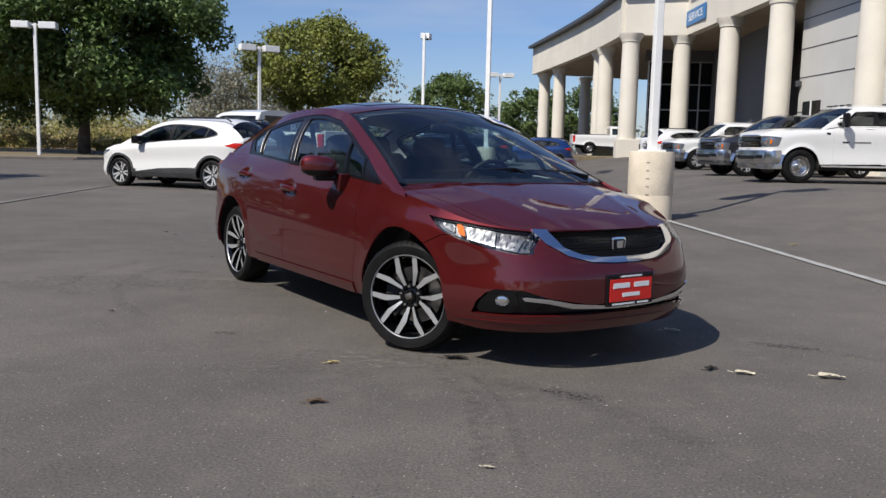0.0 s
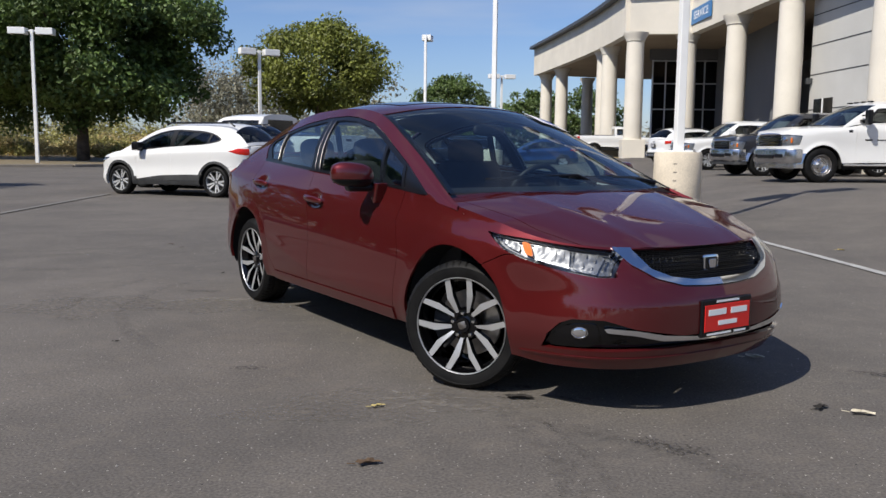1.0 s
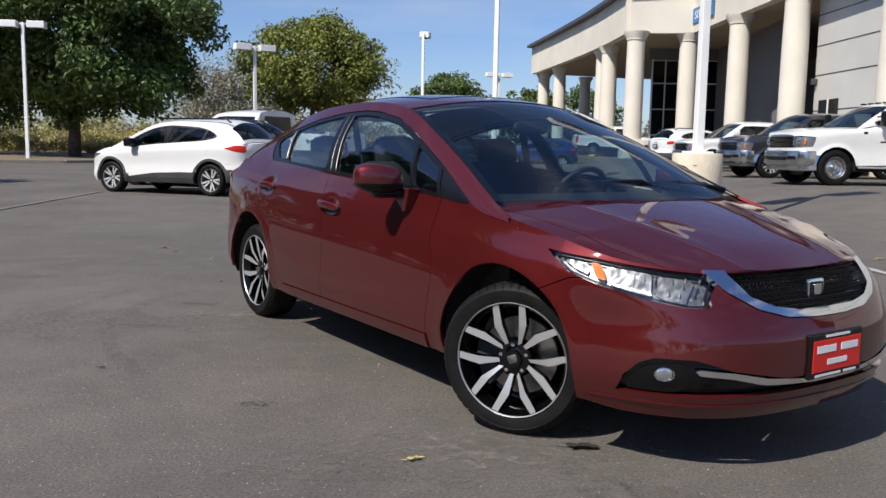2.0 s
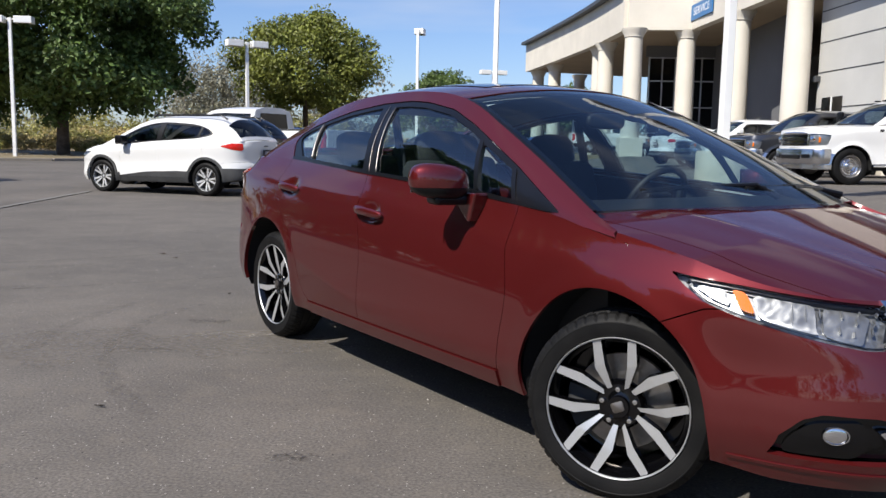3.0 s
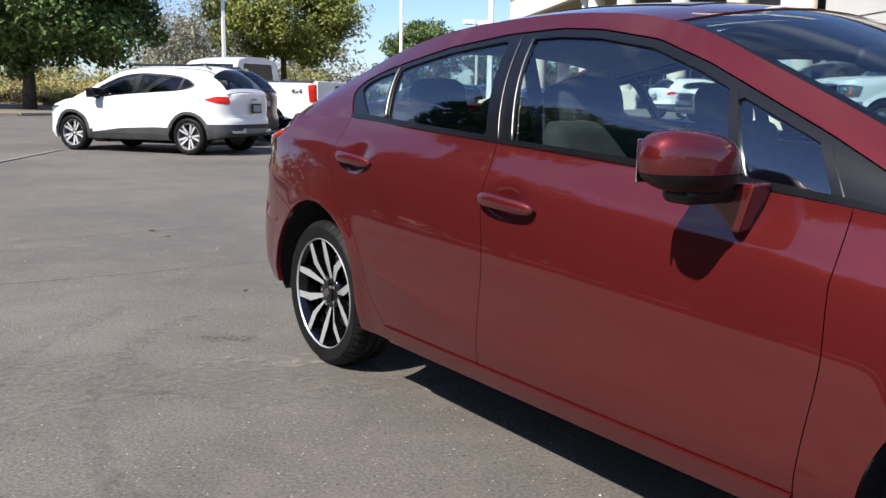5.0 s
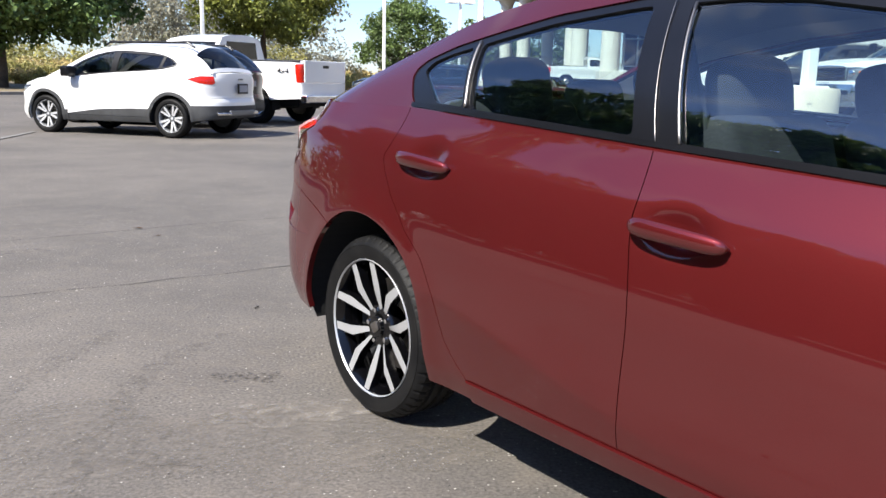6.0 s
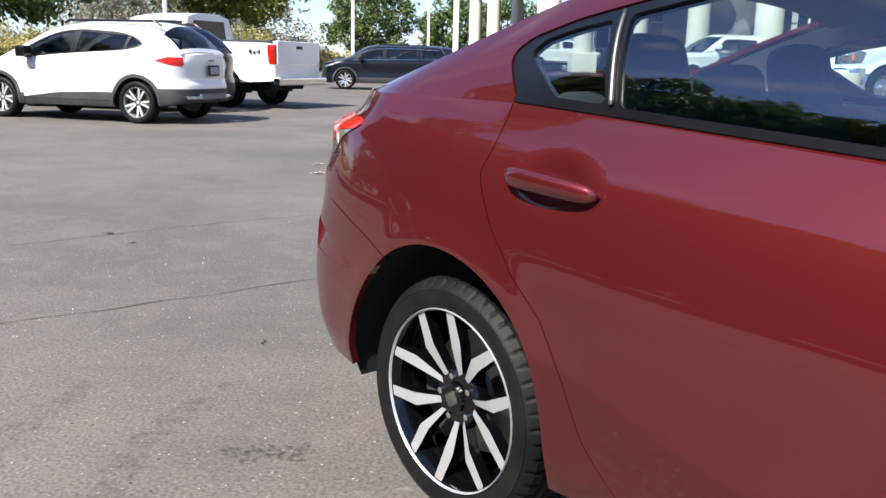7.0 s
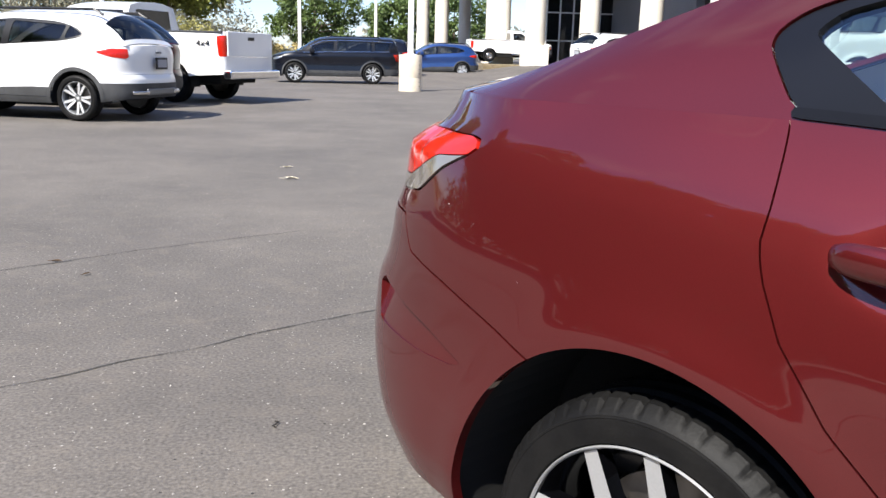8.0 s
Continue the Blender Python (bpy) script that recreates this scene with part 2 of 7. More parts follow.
def mirrored(s):
    m = np.array([1, -1, 1.0])
    return s[0] * m, s[1] * m, [fc[::-1] for fc in s[2]]


def rimmed(s, depth, middle=False):
    """A sheet with its edges turned in by depth; an edge on the middle plane stays open if middle is set."""
    v, n, faces = s
    count = {}
    for fc in faces:
        for a, b in zip(fc, fc[1:] + fc[:1]):
            k = (a, b) if a < b else (b, a)
            count[k] = count.get(k, 0) + 1
    rv, rn, rf = [], [], []
    for fc in faces:
        for a, b in zip(fc, fc[1:] + fc[:1]):
            if count[(a, b) if a < b else (b, a)] > 1 or (middle and abs(v[a][1]) < 1e-4 and abs(v[b][1]) < 1e-4):
                continue
            e = np.cross(v[b] - v[a], n[a])
            e = e / max(np.linalg.norm(e), 1e-9)
            k = len(v) + len(rv)
            rv += [v[a], v[b], v[b] - n[b] * depth, v[a] - n[a] * depth]
            rn += [e] * 4
            rf.append((k, k + 3, k + 2, k + 1))
    if not rv:
        return s
    return np.concatenate([v, rv]), np.concatenate([n, rn]), list(faces) + rf


# ---- the forms of a road vehicle: x forward from the front axle, y to its left, z up from the ground ----
def body_side(k, ns=420, nv=44):
    """The lower body from the middle of the nose round the right flank to the middle of the tail, from the sill up to the shoulder."""
    path = smooth_path(k["plan"], ns, k.get("plan_soft", 0.04))
    path[0, 1] = path[-1, 1] = 0
    xb, wb = path[:, :1], path[:, 1:]
    v = np.linspace(0, 1, nv)[None, :]
    z0, z1 = curve(k["bottom"], 0.05)(xb), curve(k["top"], 0.06)(xb)
    z = z0 + (z1 - z0) * v
    x0, x1 = k["plan"][0][0], k["plan"][-1][0]
    wf = np.clip((xb - (x0 - k.get("nose_reach", 0.62))) / k.get("nose_reach", 0.62), 0, 1)
    wr = np.clip(((x1 + 0.5) - xb) / 0.5, 0, 1)
    x = xb + curve(k["nose"], 0.012)(z) * wf + curve(k["tail"], 0.012)(z) * wr
    zc = curve(k["crease"], 0.08)(xb)
    u = z - zc
    up = np.clip(u / np.maximum(z1 - zc, 0.03), 0, 1)
    ins = k.get("shoulder", 0.055) * (0.45 * (np.sqrt(up * up + 0.02) - 0.1414) + 0.55 * up ** 2.2)
    if k.get("ledge"):
        soft = np.sqrt(up * up + 0.004) - 0.0632
        ins = curve(k["haunch"], 0.05)(xb) * 0.94 * (1 - np.clip(1 - soft / 0.939, 0, 1) ** k["ledge"])
    low = np.clip(-u / np.maximum(zc - 0.40, 0.05), 0, 1)
    ins = ins + k.get("hollow", 0.012) * np.sin(np.pi * low) ** 2
    ins = ins + k.get("tuck", 0.04) * np.clip((0.37 - z) / 0.14, 0, 1.3) ** 1.6
    flare = 0
    for ax, ar in ((0.0, k["arch"]), (-k["wheelbase"], k.get("arch_r", k["arch"]))):
        r = np.hypot(xb - ax, z - k["hub"])
        flare = flare + k.get("flare", 0.014) * np.exp(-((r - ar) / 0.055) ** 2)
    for cx, cz in k.get("cups", []):
        ins = ins + 0.018 * np.exp(-(((xb - cx + 0.02) / 0.075) ** 2 + ((z - cz) / 0.036) ** 2) ** 1.5)
    if k.get("tail_tuck"):
        # the quarter draws in behind the shoulder, towards the boot lid
        ins = ins + np.minimum(0.085, k["tail_tuck"] * 0.5 * (np.sqrt((x + 3.05) ** 2 + 0.0016) - (x + 3.05))) * (0.3 * step(z, 0.78, 0.88) + 0.7 * step(z, 0.93, 0.985))
    w = wb - (ins - flare) * np.clip(wb / 0.55, 0, 1)
    return np.stack([np.broadcast_to(x, z.shape), -w, z], 2)


def barrelled(s, k):
    """A body side whose normals swell gently below the shoulder crease, as pressed doors do."""
    v, n, f = s
    plain = dict(k, cups=[], flare=0.0)
    nb = facing(body_side(plain, k["rows"][0], k["rows"][1]), (0, -1, 0))[1]
    zc = curve(k["crease"], 0.08)(v[:, 0])
    lift = np.radians(np.interp(v[:, 2] - zc, *zip(*k["barrel"])))
    was = np.arcsin(np.clip(nb[:, 2], -1, 1))
    w = step(v[:, 0], -3.45, -3.05) * (1 - step(v[:, 0], 0.15, 0.55)) * (1 - step(v[:, 2] - zc, -0.01, 0.05) * step(v[:, 0], -0.95, -0.45)) * step(v[:, 2] - zc, -0.42, -0.24)
    goal = was + (lift - was) * w
    # the doors turn under below a low crease that rises to the rear
    fold = 0.380 - 0.2 * (v[:, 0] + 1.58)
    under = (1 - step(v[:, 2], fold - 0.014, fold + 0.016)) * step(v[:, 2], 0.312, 0.322) * step(v[:, 0], -2.42, -2.28) * (1 - step(v[:, 0], -1.35, -1.0))
    goal = goal + (np.radians(-11.0) - goal) * under
    # the quarter panel runs on into the rear pillar without a fold
    on = step(v[:, 2], curve(k["top"], 0.06)(v[:, 0]) - 0.06, curve(k["top"], 0.06)(v[:, 0])) * (1 - step(v[:, 0], -2.60, -2.53)) * step(v[:, 0], -3.70, -3.50)
    goal = goal + (np.radians(35.0) - goal) * on
    flat = nb[:, :2] / np.maximum(np.linalg.norm(nb[:, :2], axis=1, keepdims=True), 1e-6)
    m = n - nb + np.concatenate([flat * np.cos(goal)[:, None], np.sin(goal)[:, None]], 1)
    return v, m / np.linalg.norm(m, axis=1, keepdims=True), f


def greenhouse_side(k, ns=240, nv=26):
    """The upper flank from the belt up to the roof rail."""
    x = np.linspace(k["rail"][0][0], k["rail"][-1][0], ns)[:, None]
    wb, zb = curve([(a, b) for a, b, c in k["belt"]], 0.05)(x), curve([(a, c) for a, b, c in k["belt"]], 0.05)(x)
    wr, zr = curve([(a, b) for a, b, c in k["rail"]], 0.07)(x), curve([(a, c) for a, b, c in k["rail"]], 0.07)(x)
    t = np.linspace(0, 1, nv)[None, :]
    h = np.maximum(zr - zb, 0.0)
    bow = k.get("bow", 0.05)
    w = wb + (wr - wb) * t + bow * h * np.sin(np.pi * t ** 1.05) * 1.2
    z = zb + h * t
    p = np.stack([np.broadcast_to(x, z.shape), -w, z], 2)
    tuck = p[:, :1] + np.array([0.0, 0.004, -0.014])
    return np.concatenate([tuck, p], 1) if k.get("barrel") else p


def crown(k, x, zc_pts, edge, n=26, power=2.2):
    """A bonnet, roof or lid of slices across: the middle line's height, and the edge (half width, height) at each x."""
    zc = curve(zc_pts, 0.05)(x)[:, None]
    we, ze = edge[:, :1], edge[:, 1:]
    e = np.linspace(0, 1, n)[None, :]
    z = ze + (zc - ze) * (1 - e ** power)
    return np.stack([np.broadcast_to(x[:, None], z.shape), -we * e, z], 2)

SEDAN = dict(
    wheelbase=2.67, hub=0.312, arch=0.377, arch_r=0.387, half=0.8775, sill=0.309, hollow=0.012,
    plan=[(0.90, 0), (0.892, 0.20), (0.86, 0.40), (0.775, 0.58), (0.63, 0.70), (0.43, 0.785), (0.2, 0.838), (-0.1, 0.866), (-0.5, 0.874), (-1.3, 0.8775),
          (-2.1, 0.875), (-2.67, 0.862), (-3.0, 0.838), (-3.22, 0.80), (-3.40, 0.73), (-3.54, 0.60), (-3.62, 0.40), (-3.645, 0.2), (-3.65, 0)],
    bottom=[(0.9, 0.214), (0.55, 0.214), (0.35, 0.238), (-0.4, 0.245), (-1.2, 0.25), (-2.3, 0.25), (-3.0, 0.29), (-3.3, 0.28), (-3.65, 0.28)],
    top=[(0.9, 0.715), (0.6, 0.745), (0.3, 0.805), (0.0, 0.865), (-0.28, 0.9), (-0.75, 0.937), (-1.5, 0.978), (-2.3, 1.022), (-2.6, 1.035), (-3.2, 1.035), (-3.65, 1.045)],
    crease=[(0.9, 0.62), (0.3, 0.70), (-0.5, 0.765), (-1.13, 0.81), (-2.0, 0.855), (-2.5, 0.885), (-3.2, 0.93), (-3.65, 0.94)],
    nose=[(0.19, -0.07), (0.28, -0.02), (0.38, 0.0), (0.48, 0.0), (0.55, -0.025), (0.6, -0.055), (0.66, -0.10), (0.72, -0.155), (0.78, -0.21), (0.9, -0.3)],
    tail=[(0.27, 0.12), (0.4, 0.02), (0.53, -0.012), (0.62, -0.005), (0.7, 0.05), (0.85, 0.12), (0.95, 0.16), (1.02, 0.20), (1.05, 0.21)],
    belt=[(0.06, 0.822, 0.853), (-0.05, 0.825, 0.872), (-0.28, 0.82, 0.9), (-0.75, 0.82, 0.937), (-1.5, 0.823, 0.978), (-2.0, 0.797, 1.006), (-2.3, 0.768, 1.022), (-2.6, 0.737, 1.035), (-3.0, 0.716, 1.036), (-3.12, 0.680, 1.036), (-3.25, 0.616, 1.036)],
    rail=[(0.06, 0.82, 0.8535), (-0.05, 0.80, 0.885), (-0.25, 0.755, 0.972), (-0.5, 0.70, 1.085), (-0.8, 0.648, 1.215), (-1.05, 0.605, 1.315), (-1.3, 0.58, 1.362), (-1.6, 0.572, 1.378), (-2.0, 0.568, 1.365),
          (-2.35, 0.575, 1.315), (-2.7, 0.60, 1.212), (-3.0, 0.640, 1.105), (-3.25, 0.612, 1.037)],
    ridge=[(0.06, 0.925), (0.02, 0.948), (-0.2, 1.06), (-0.5, 1.205), (-0.8, 1.325), (-1.0, 1.388), (-1.3, 1.423), (-1.6, 1.437), (-2.0, 1.425), (-2.3, 1.39), (-2.6, 1.305), (-2.9, 1.185), (-3.1, 1.10), (-3.25, 1.07)],
    hood_mid=[(0.745, 0.718), (0.6, 0.78), (0.4, 0.838), (0.2, 0.887), (0.0, 0.931), (-0.15, 0.954), (-0.4, 0.979)],
    hood_plan=[(0.9, 0.5), (0.74, -0.47), (0.62, -0.58), (0.4, -0.665), (0.0, -0.745), (-0.3, -0.79), (-0.6, -0.8), (-0.6, 0.8)],
    deck_mid=[(-2.9, 1.10), (-3.2, 1.085), (-3.45, 1.078), (-3.6, 1.07)], deck_from=-2.95, short_deck=True,
    cowl=(-0.02, -0.25), cowl_w=0.80, header=(-1.0, -1.10), rear_header=(-2.42, -2.50), rear_base=(-3.12, -3.02), hood_power=2.6, hood_ridge=0.004,
    seams=[[(-0.465, 1.1), (-0.465, 0.906), (-0.48, 0.6), (-0.511, 0.307), (-0.511, 0.1)],
           [(-1.55, 1.1), (-1.552, 0.984), (-1.562, 0.651), (-1.560, 0.332), (-1.56, 0.1)],
           [(-2.552, 1.12), (-2.550, 1.040), (-2.535, 0.98), (-2.522, 0.93), (-2.507, 0.85), (-2.478, 0.773), (-2.412, 0.682), (-2.327, 0.61), (-2.25, 0.50), (-2.19, 0.40), (-2.10, 0.311), (-2.06, 0.1)]],
    bumper_f=[(0.1, 0.575), (0.2, 0.613), (0.345, 0.678), (0.5, 0.70), (0.7, 0.712), (0.95, 0.73)], fb_x=0.12,
    bumper_r=[(-2.6, 0.55), (-2.886, 0.632), (-3.119, 0.705), (-3.244, 0.738), (-3.275, 0.805), (-3.42, 0.81), (-3.7, 0.81)], rb_x=-2.7,
    head=[(0.228, 0.768), (0.314, 0.757), (0.412, 0.747), (0.536, 0.730), (0.63, 0.718), (0.705, 0.707), (0.752, 0.610), (0.711, 0.610), (0.636, 0.624), (0.544, 0.644), (0.447, 0.667), (0.344, 0.700)],
    tail_lamp=[(-3.045, 0.962), (-3.09, 0.968), (-3.25, 0.965), (-3.6, 0.96), (-3.6, 0.872), (-3.32, 0.848), (-3.235, 0.856), (-3.13, 0.912), (-3.06, 0.942)],
    grille=[(-0.485, 0.76), (-0.485, 0.712), (-0.451, 0.654), (-0.362, 0.597), (-0.24, 0.565), (-0.09, 0.556), (0.3, 0.556), (0.3, 0.76)],
    intake=[(-0.735, 0.297), (-0.735, 0.361), (-0.711, 0.412), (-0.683, 0.433), (-0.596, 0.435), (-0.487, 0.398), (-0.258, 0.358), (0.3, 0.35), (0.3, 0.306), (-0.3, 0.306)],
    dlo=[(-0.245, 0.902), (-0.5, 0.922), (-0.75, 0.945), (-1.5, 0.985), (-2.3, 1.03), (-2.548, 1.043), (-2.620, 1.140), (-2.580, 1.178), (-2.45, 1.218), (-2.275, 1.252), (-2.04, 1.294), (-1.741, 1.324),
         (-1.5, 1.330), (-1.341, 1.318), (-1.116, 1.280), (-0.928, 1.214), (-0.566, 1.056)],
    panes=[[(-0.505, 0.935), (-0.725, 0.957), (-0.815, 1.137), (-0.575, 1.035)],
           [(-0.748, 0.96), (-1.50, 1.0), (-1.615, 1.300), (-1.5, 1.302), (-1.341, 1.292), (-1.12, 1.255), (-0.94, 1.192), (-0.838, 1.147)],
           [(-1.625, 1.008), (-2.242, 1.041), (-2.305, 1.221), (-2.18, 1.244), (-2.03, 1.270), (-1.80, 1.294), (-1.722, 1.299)],
           [(-2.280, 1.044), (-2.425, 1.052), (-2.558, 1.146), (-2.528, 1.174), (-2.445, 1.196), (-2.347, 1.213)]],
    rear_inset=0.026, tail_tuck=0.45, rows=(430, 46), barrel=[(-0.40, -1.5), (-0.33, 0.0), (-0.22, 3.5), (-0.14, 7.5), (-0.07, 11.5), (0.0, 15.5), (0.036, 18.5), (0.048, 24.0), (0.075, 26.0), (0.11, 25.5), (0.15, 22.0), (0.20, 20.5)],
    lamp_cut=True, flare=0.008, ledge=1.18, haunch=[(0.95, 0.055), (-0.9, 0.055), (-1.5, 0.055), (-2.0, 0.080), (-2.3, 0.108), (-2.6, 0.132), (-2.9, 0.128), (-3.1, 0.095), (-3.4, 0.055), (-3.7, 0.055)], bow=0.085, pocket=[(-3.405, 0.645), (-3.372, 0.652), (-3.17, 0.607), (-3.03, 0.562), (-3.20, 0.553), (-3.385, 0.560)], bowl=LAMP_DARK, spin=(-22.6, -32.5), cups=[(-1.43, 0.825), (-2.305, 0.893)],
)


# ---- things and their parts ----
def thing(name, m, label, category, group="", kind=""):
    ob = new(name)
    ob.empty_display_size = 0.2
    ob.matrix_world = m
    return tagged(ob, label, category, group, kind)


def part(name, data, mat, parent, label="", at=None, smooth=None):
    """One mesh object under a thing or a part; data: a bmesh or a sheet."""
    me = bpy.data.meshes.new(name)
    if isinstance(data, tuple):
        v, n, f = data
        me.from_pydata(v.tolist(), [], f)
        if type(data) is not tuple:
            n = None
    if isinstance(data, tuple) and n is not None:
        me.polygons.foreach_set("use_smooth", [True] * len(me.polygons))
        ln = np.linalg.norm(n, axis=1, keepdims=True)
        me.normals_split_custom_set_from_vertices((n / np.maximum(ln, 1e-9)).tolist())
    elif not isinstance(data, tuple):
        if smooth is not None:
            for f in data.faces:
                f.smooth = True
            for e in data.edges:
                if len(e.link_faces) == 2 and e.calc_face_angle(0) > radians(smooth):
                    e.smooth = False
        data.to_mesh(me)
        data.free()
    for one in (mat if isinstance(mat, (list, tuple)) else [mat]):
        me.materials.append(one)
    ob = new(name, me)
    if parent is not None:
        ob.parent = parent
    if at is not None:
        ob.matrix_basis = at
    if label:
        ob["label"] = label
    return ob


def solo(name, data, mat, label, category, at=None, group="", kind="", smooth=None):
    return tagged(part(name, data, mat, None, "", at, smooth), label, category, group, kind)


def box(x0, x1, y0, y1, z0, z1, bevel=0.0, seg=2, bm=None, taper=None):
    """A box, its edges rounded by bevel; taper: (sx, sy) of the top."""
    b = bmesh.new()
    bmesh.ops.create_cube(b, size=1)
    c = Vector(((x0 + x1) / 2, (y0 + y1) / 2, (z0 + z1) / 2))
    for v in b.verts:
        k = taper if taper and v.co.z > 0 else (1, 1)
        v.co = Vector((v.co.x * (x1 - x0) * k[0], v.co.y * (y1 - y0) * k[1], v.co.z * (z1 - z0))) + c
    if bevel:
        bmesh.ops.bevel(b, geom=b.edges[:], offset=bevel, segments=seg, profile=0.5, affect="EDGES", clamp_overlap=True)
    return poured(b, bm)


def poured(b, bm):
    if bm is None:
        return b
    me = bpy.data.meshes.new("tmp")
    b.to_mesh(me)
    b.free()
    bm.from_mesh(me)
    bpy.data.meshes.remove(me)
    return bm


def lathe(profile, n=32, axis="z", bm=None, closed=False, a0=0.0, a1=2 * math.pi):
    """A turned form: (radius, height) pairs round an axis."""
    b = bmesh.new()
    whole = abs(a1 - a0 - 2 * math.pi) < 1e-6
    rings = []
    for i in range(n if whole else n + 1):
        a = a0 + (a1 - a0) * i / n
        c, s = math.cos(a), math.sin(a)
        ring = []
        for r, h in profile:
            p = {"z": (r * c, r * s, h), "y": (r * c, h, r * s), "x": (h, r * c, r * s)}[axis]
            ring.append(b.verts.new(p))
        rings.append(ring)
    for i in range(n):
        p, q = rings[i], rings[(i + 1) % len(rings)]
        for j in range(len(profile) - (0 if closed else 1)):
            k = (j + 1) % len(profile)
            f = [p[j], q[j], q[k], p[k]]
            b.faces.new(f)
    bmesh.ops.remove_doubles(b, verts=b.verts[:], dist=1e-5)
    bmesh.ops.recalc_face_normals(b, faces=b.faces[:])
    return poured(b, bm)


def tube(pts, r, n=8, bm=None, caps=True):
    """A round bar along points; r: one radius or one for each point."""
    b = bmesh.new()
    p = [Vector(q) for q in pts]
    rr = r if isinstance(r, (list, tuple)) else [r] * len(p)
    rings, side = [], None
    for i, q in enumerate(p):
        d = (p[min(i + 1, len(p) - 1)] - p[max(i - 1, 0)]).normalized()
        if side is None:
            side = d.orthogonal().normalized()
        side = (side - d * side.dot(d)).normalized()
        up = d.cross(side)
        rings.append([b.verts.new(q + (side * math.cos(2 * math.pi * k / n) + up * math.sin(2 * math.pi * k / n)) * rr[i]) for k in range(n)])
    for a, c in zip(rings, rings[1:]):
        for k in range(n):
            b.faces.new((a[k], a[(k + 1) % n], c[(k + 1) % n], c[k]))
    if caps:
        b.faces.new(rings[0][::-1]), b.faces.new(rings[-1])
    return poured(b, bm)


def slab(poly, h0, h1, plane="xy", bevel=0.0, bm=None):
    """A flat piece of a polygon, from h0 to h1 along the plane's normal."""
    b = bmesh.new()
    put = {"xy": lambda p, h: (p[0], p[1], h), "xz": lambda p, h: (p[0], h, p[1]), "yz": lambda p, h: (h, p[0], p[1])}[plane]
    lo, hi = [b.verts.new(put(p, h0)) for p in poly], [b.verts.new(put(p, h1)) for p in poly]
    b.faces.new(lo), b.faces.new(hi)
    for i in range(len(poly)):
        j = (i + 1) % len(poly)
        b.faces.new((lo[i], lo[j], hi[j], hi[i]))
    bmesh.ops.recalc_face_normals(b, faces=b.faces[:])
    if bevel:
        bmesh.ops.bevel(b, geom=b.edges[:], offset=bevel, segments=2, profile=0.5, affect="EDGES", clamp_overlap=True)
    return poured(b, bm)


def moved(bm, m):
    bmesh.ops.transform(bm, matrix=m, verts=bm.verts[:])
    return bm


def words(name, text, size, mat, parent, at, label="", spread=1.0):
    """Raised lettering as a mesh."""
    cu = bpy.data.curves.new("lettering", "FONT")
    cu.body, cu.size, cu.extrude, cu.align_x, cu.align_y = text, size, 0.003, "CENTER", "CENTER"
    tmp = bpy.data.objects.new("lettering", cu)
    scene.collection.objects.link(tmp)
    me = bpy.data.meshes.new_from_object(tmp.evaluated_get(bpy.context.evaluated_depsgraph_get()))
    bpy.data.objects.remove(tmp)
    bpy.data.curves.remove(cu)
    me.name = name
    for v in me.vertices:
        v.co.x *= spread
    me.materials.clear()
    me.materials.append(mat)
    ob = new(name, me)
    ob.parent = parent
    ob.matrix_basis = at
    if label:
        ob["label"] = label
    return ob


def facing(p, way):
    s = sheet(p)
    return s if (s[1] @ np.array(way, float)).mean() > 0 else sheet(p, flip=True)


def ahead(line, gap=0.0014):
    return beyond(line, gap=gap)


def behind(line, gap=0.0014):
    f = beyond(line)
    return lambda v: -f(v) - gap


def ring(x, z, r):
    return lambda v: np.hypot(v[:, 0] - x, v[:, 2] - z) - r


def both(s, depth=0.014):
    """A half and its mirror image as one panel."""
    h = rimmed(s, depth, middle=True)
    return joined(h, mirrored(h))


def bowed(mid, corner, half, n=13):
    """A line across the car in plan, from the right to the left of the middle, its corners set back."""
    return [(mid + (corner - mid) * abs(i) ** 2.2, i * half) for i in np.linspace(-1, 1, n)]


WHEELS = {}


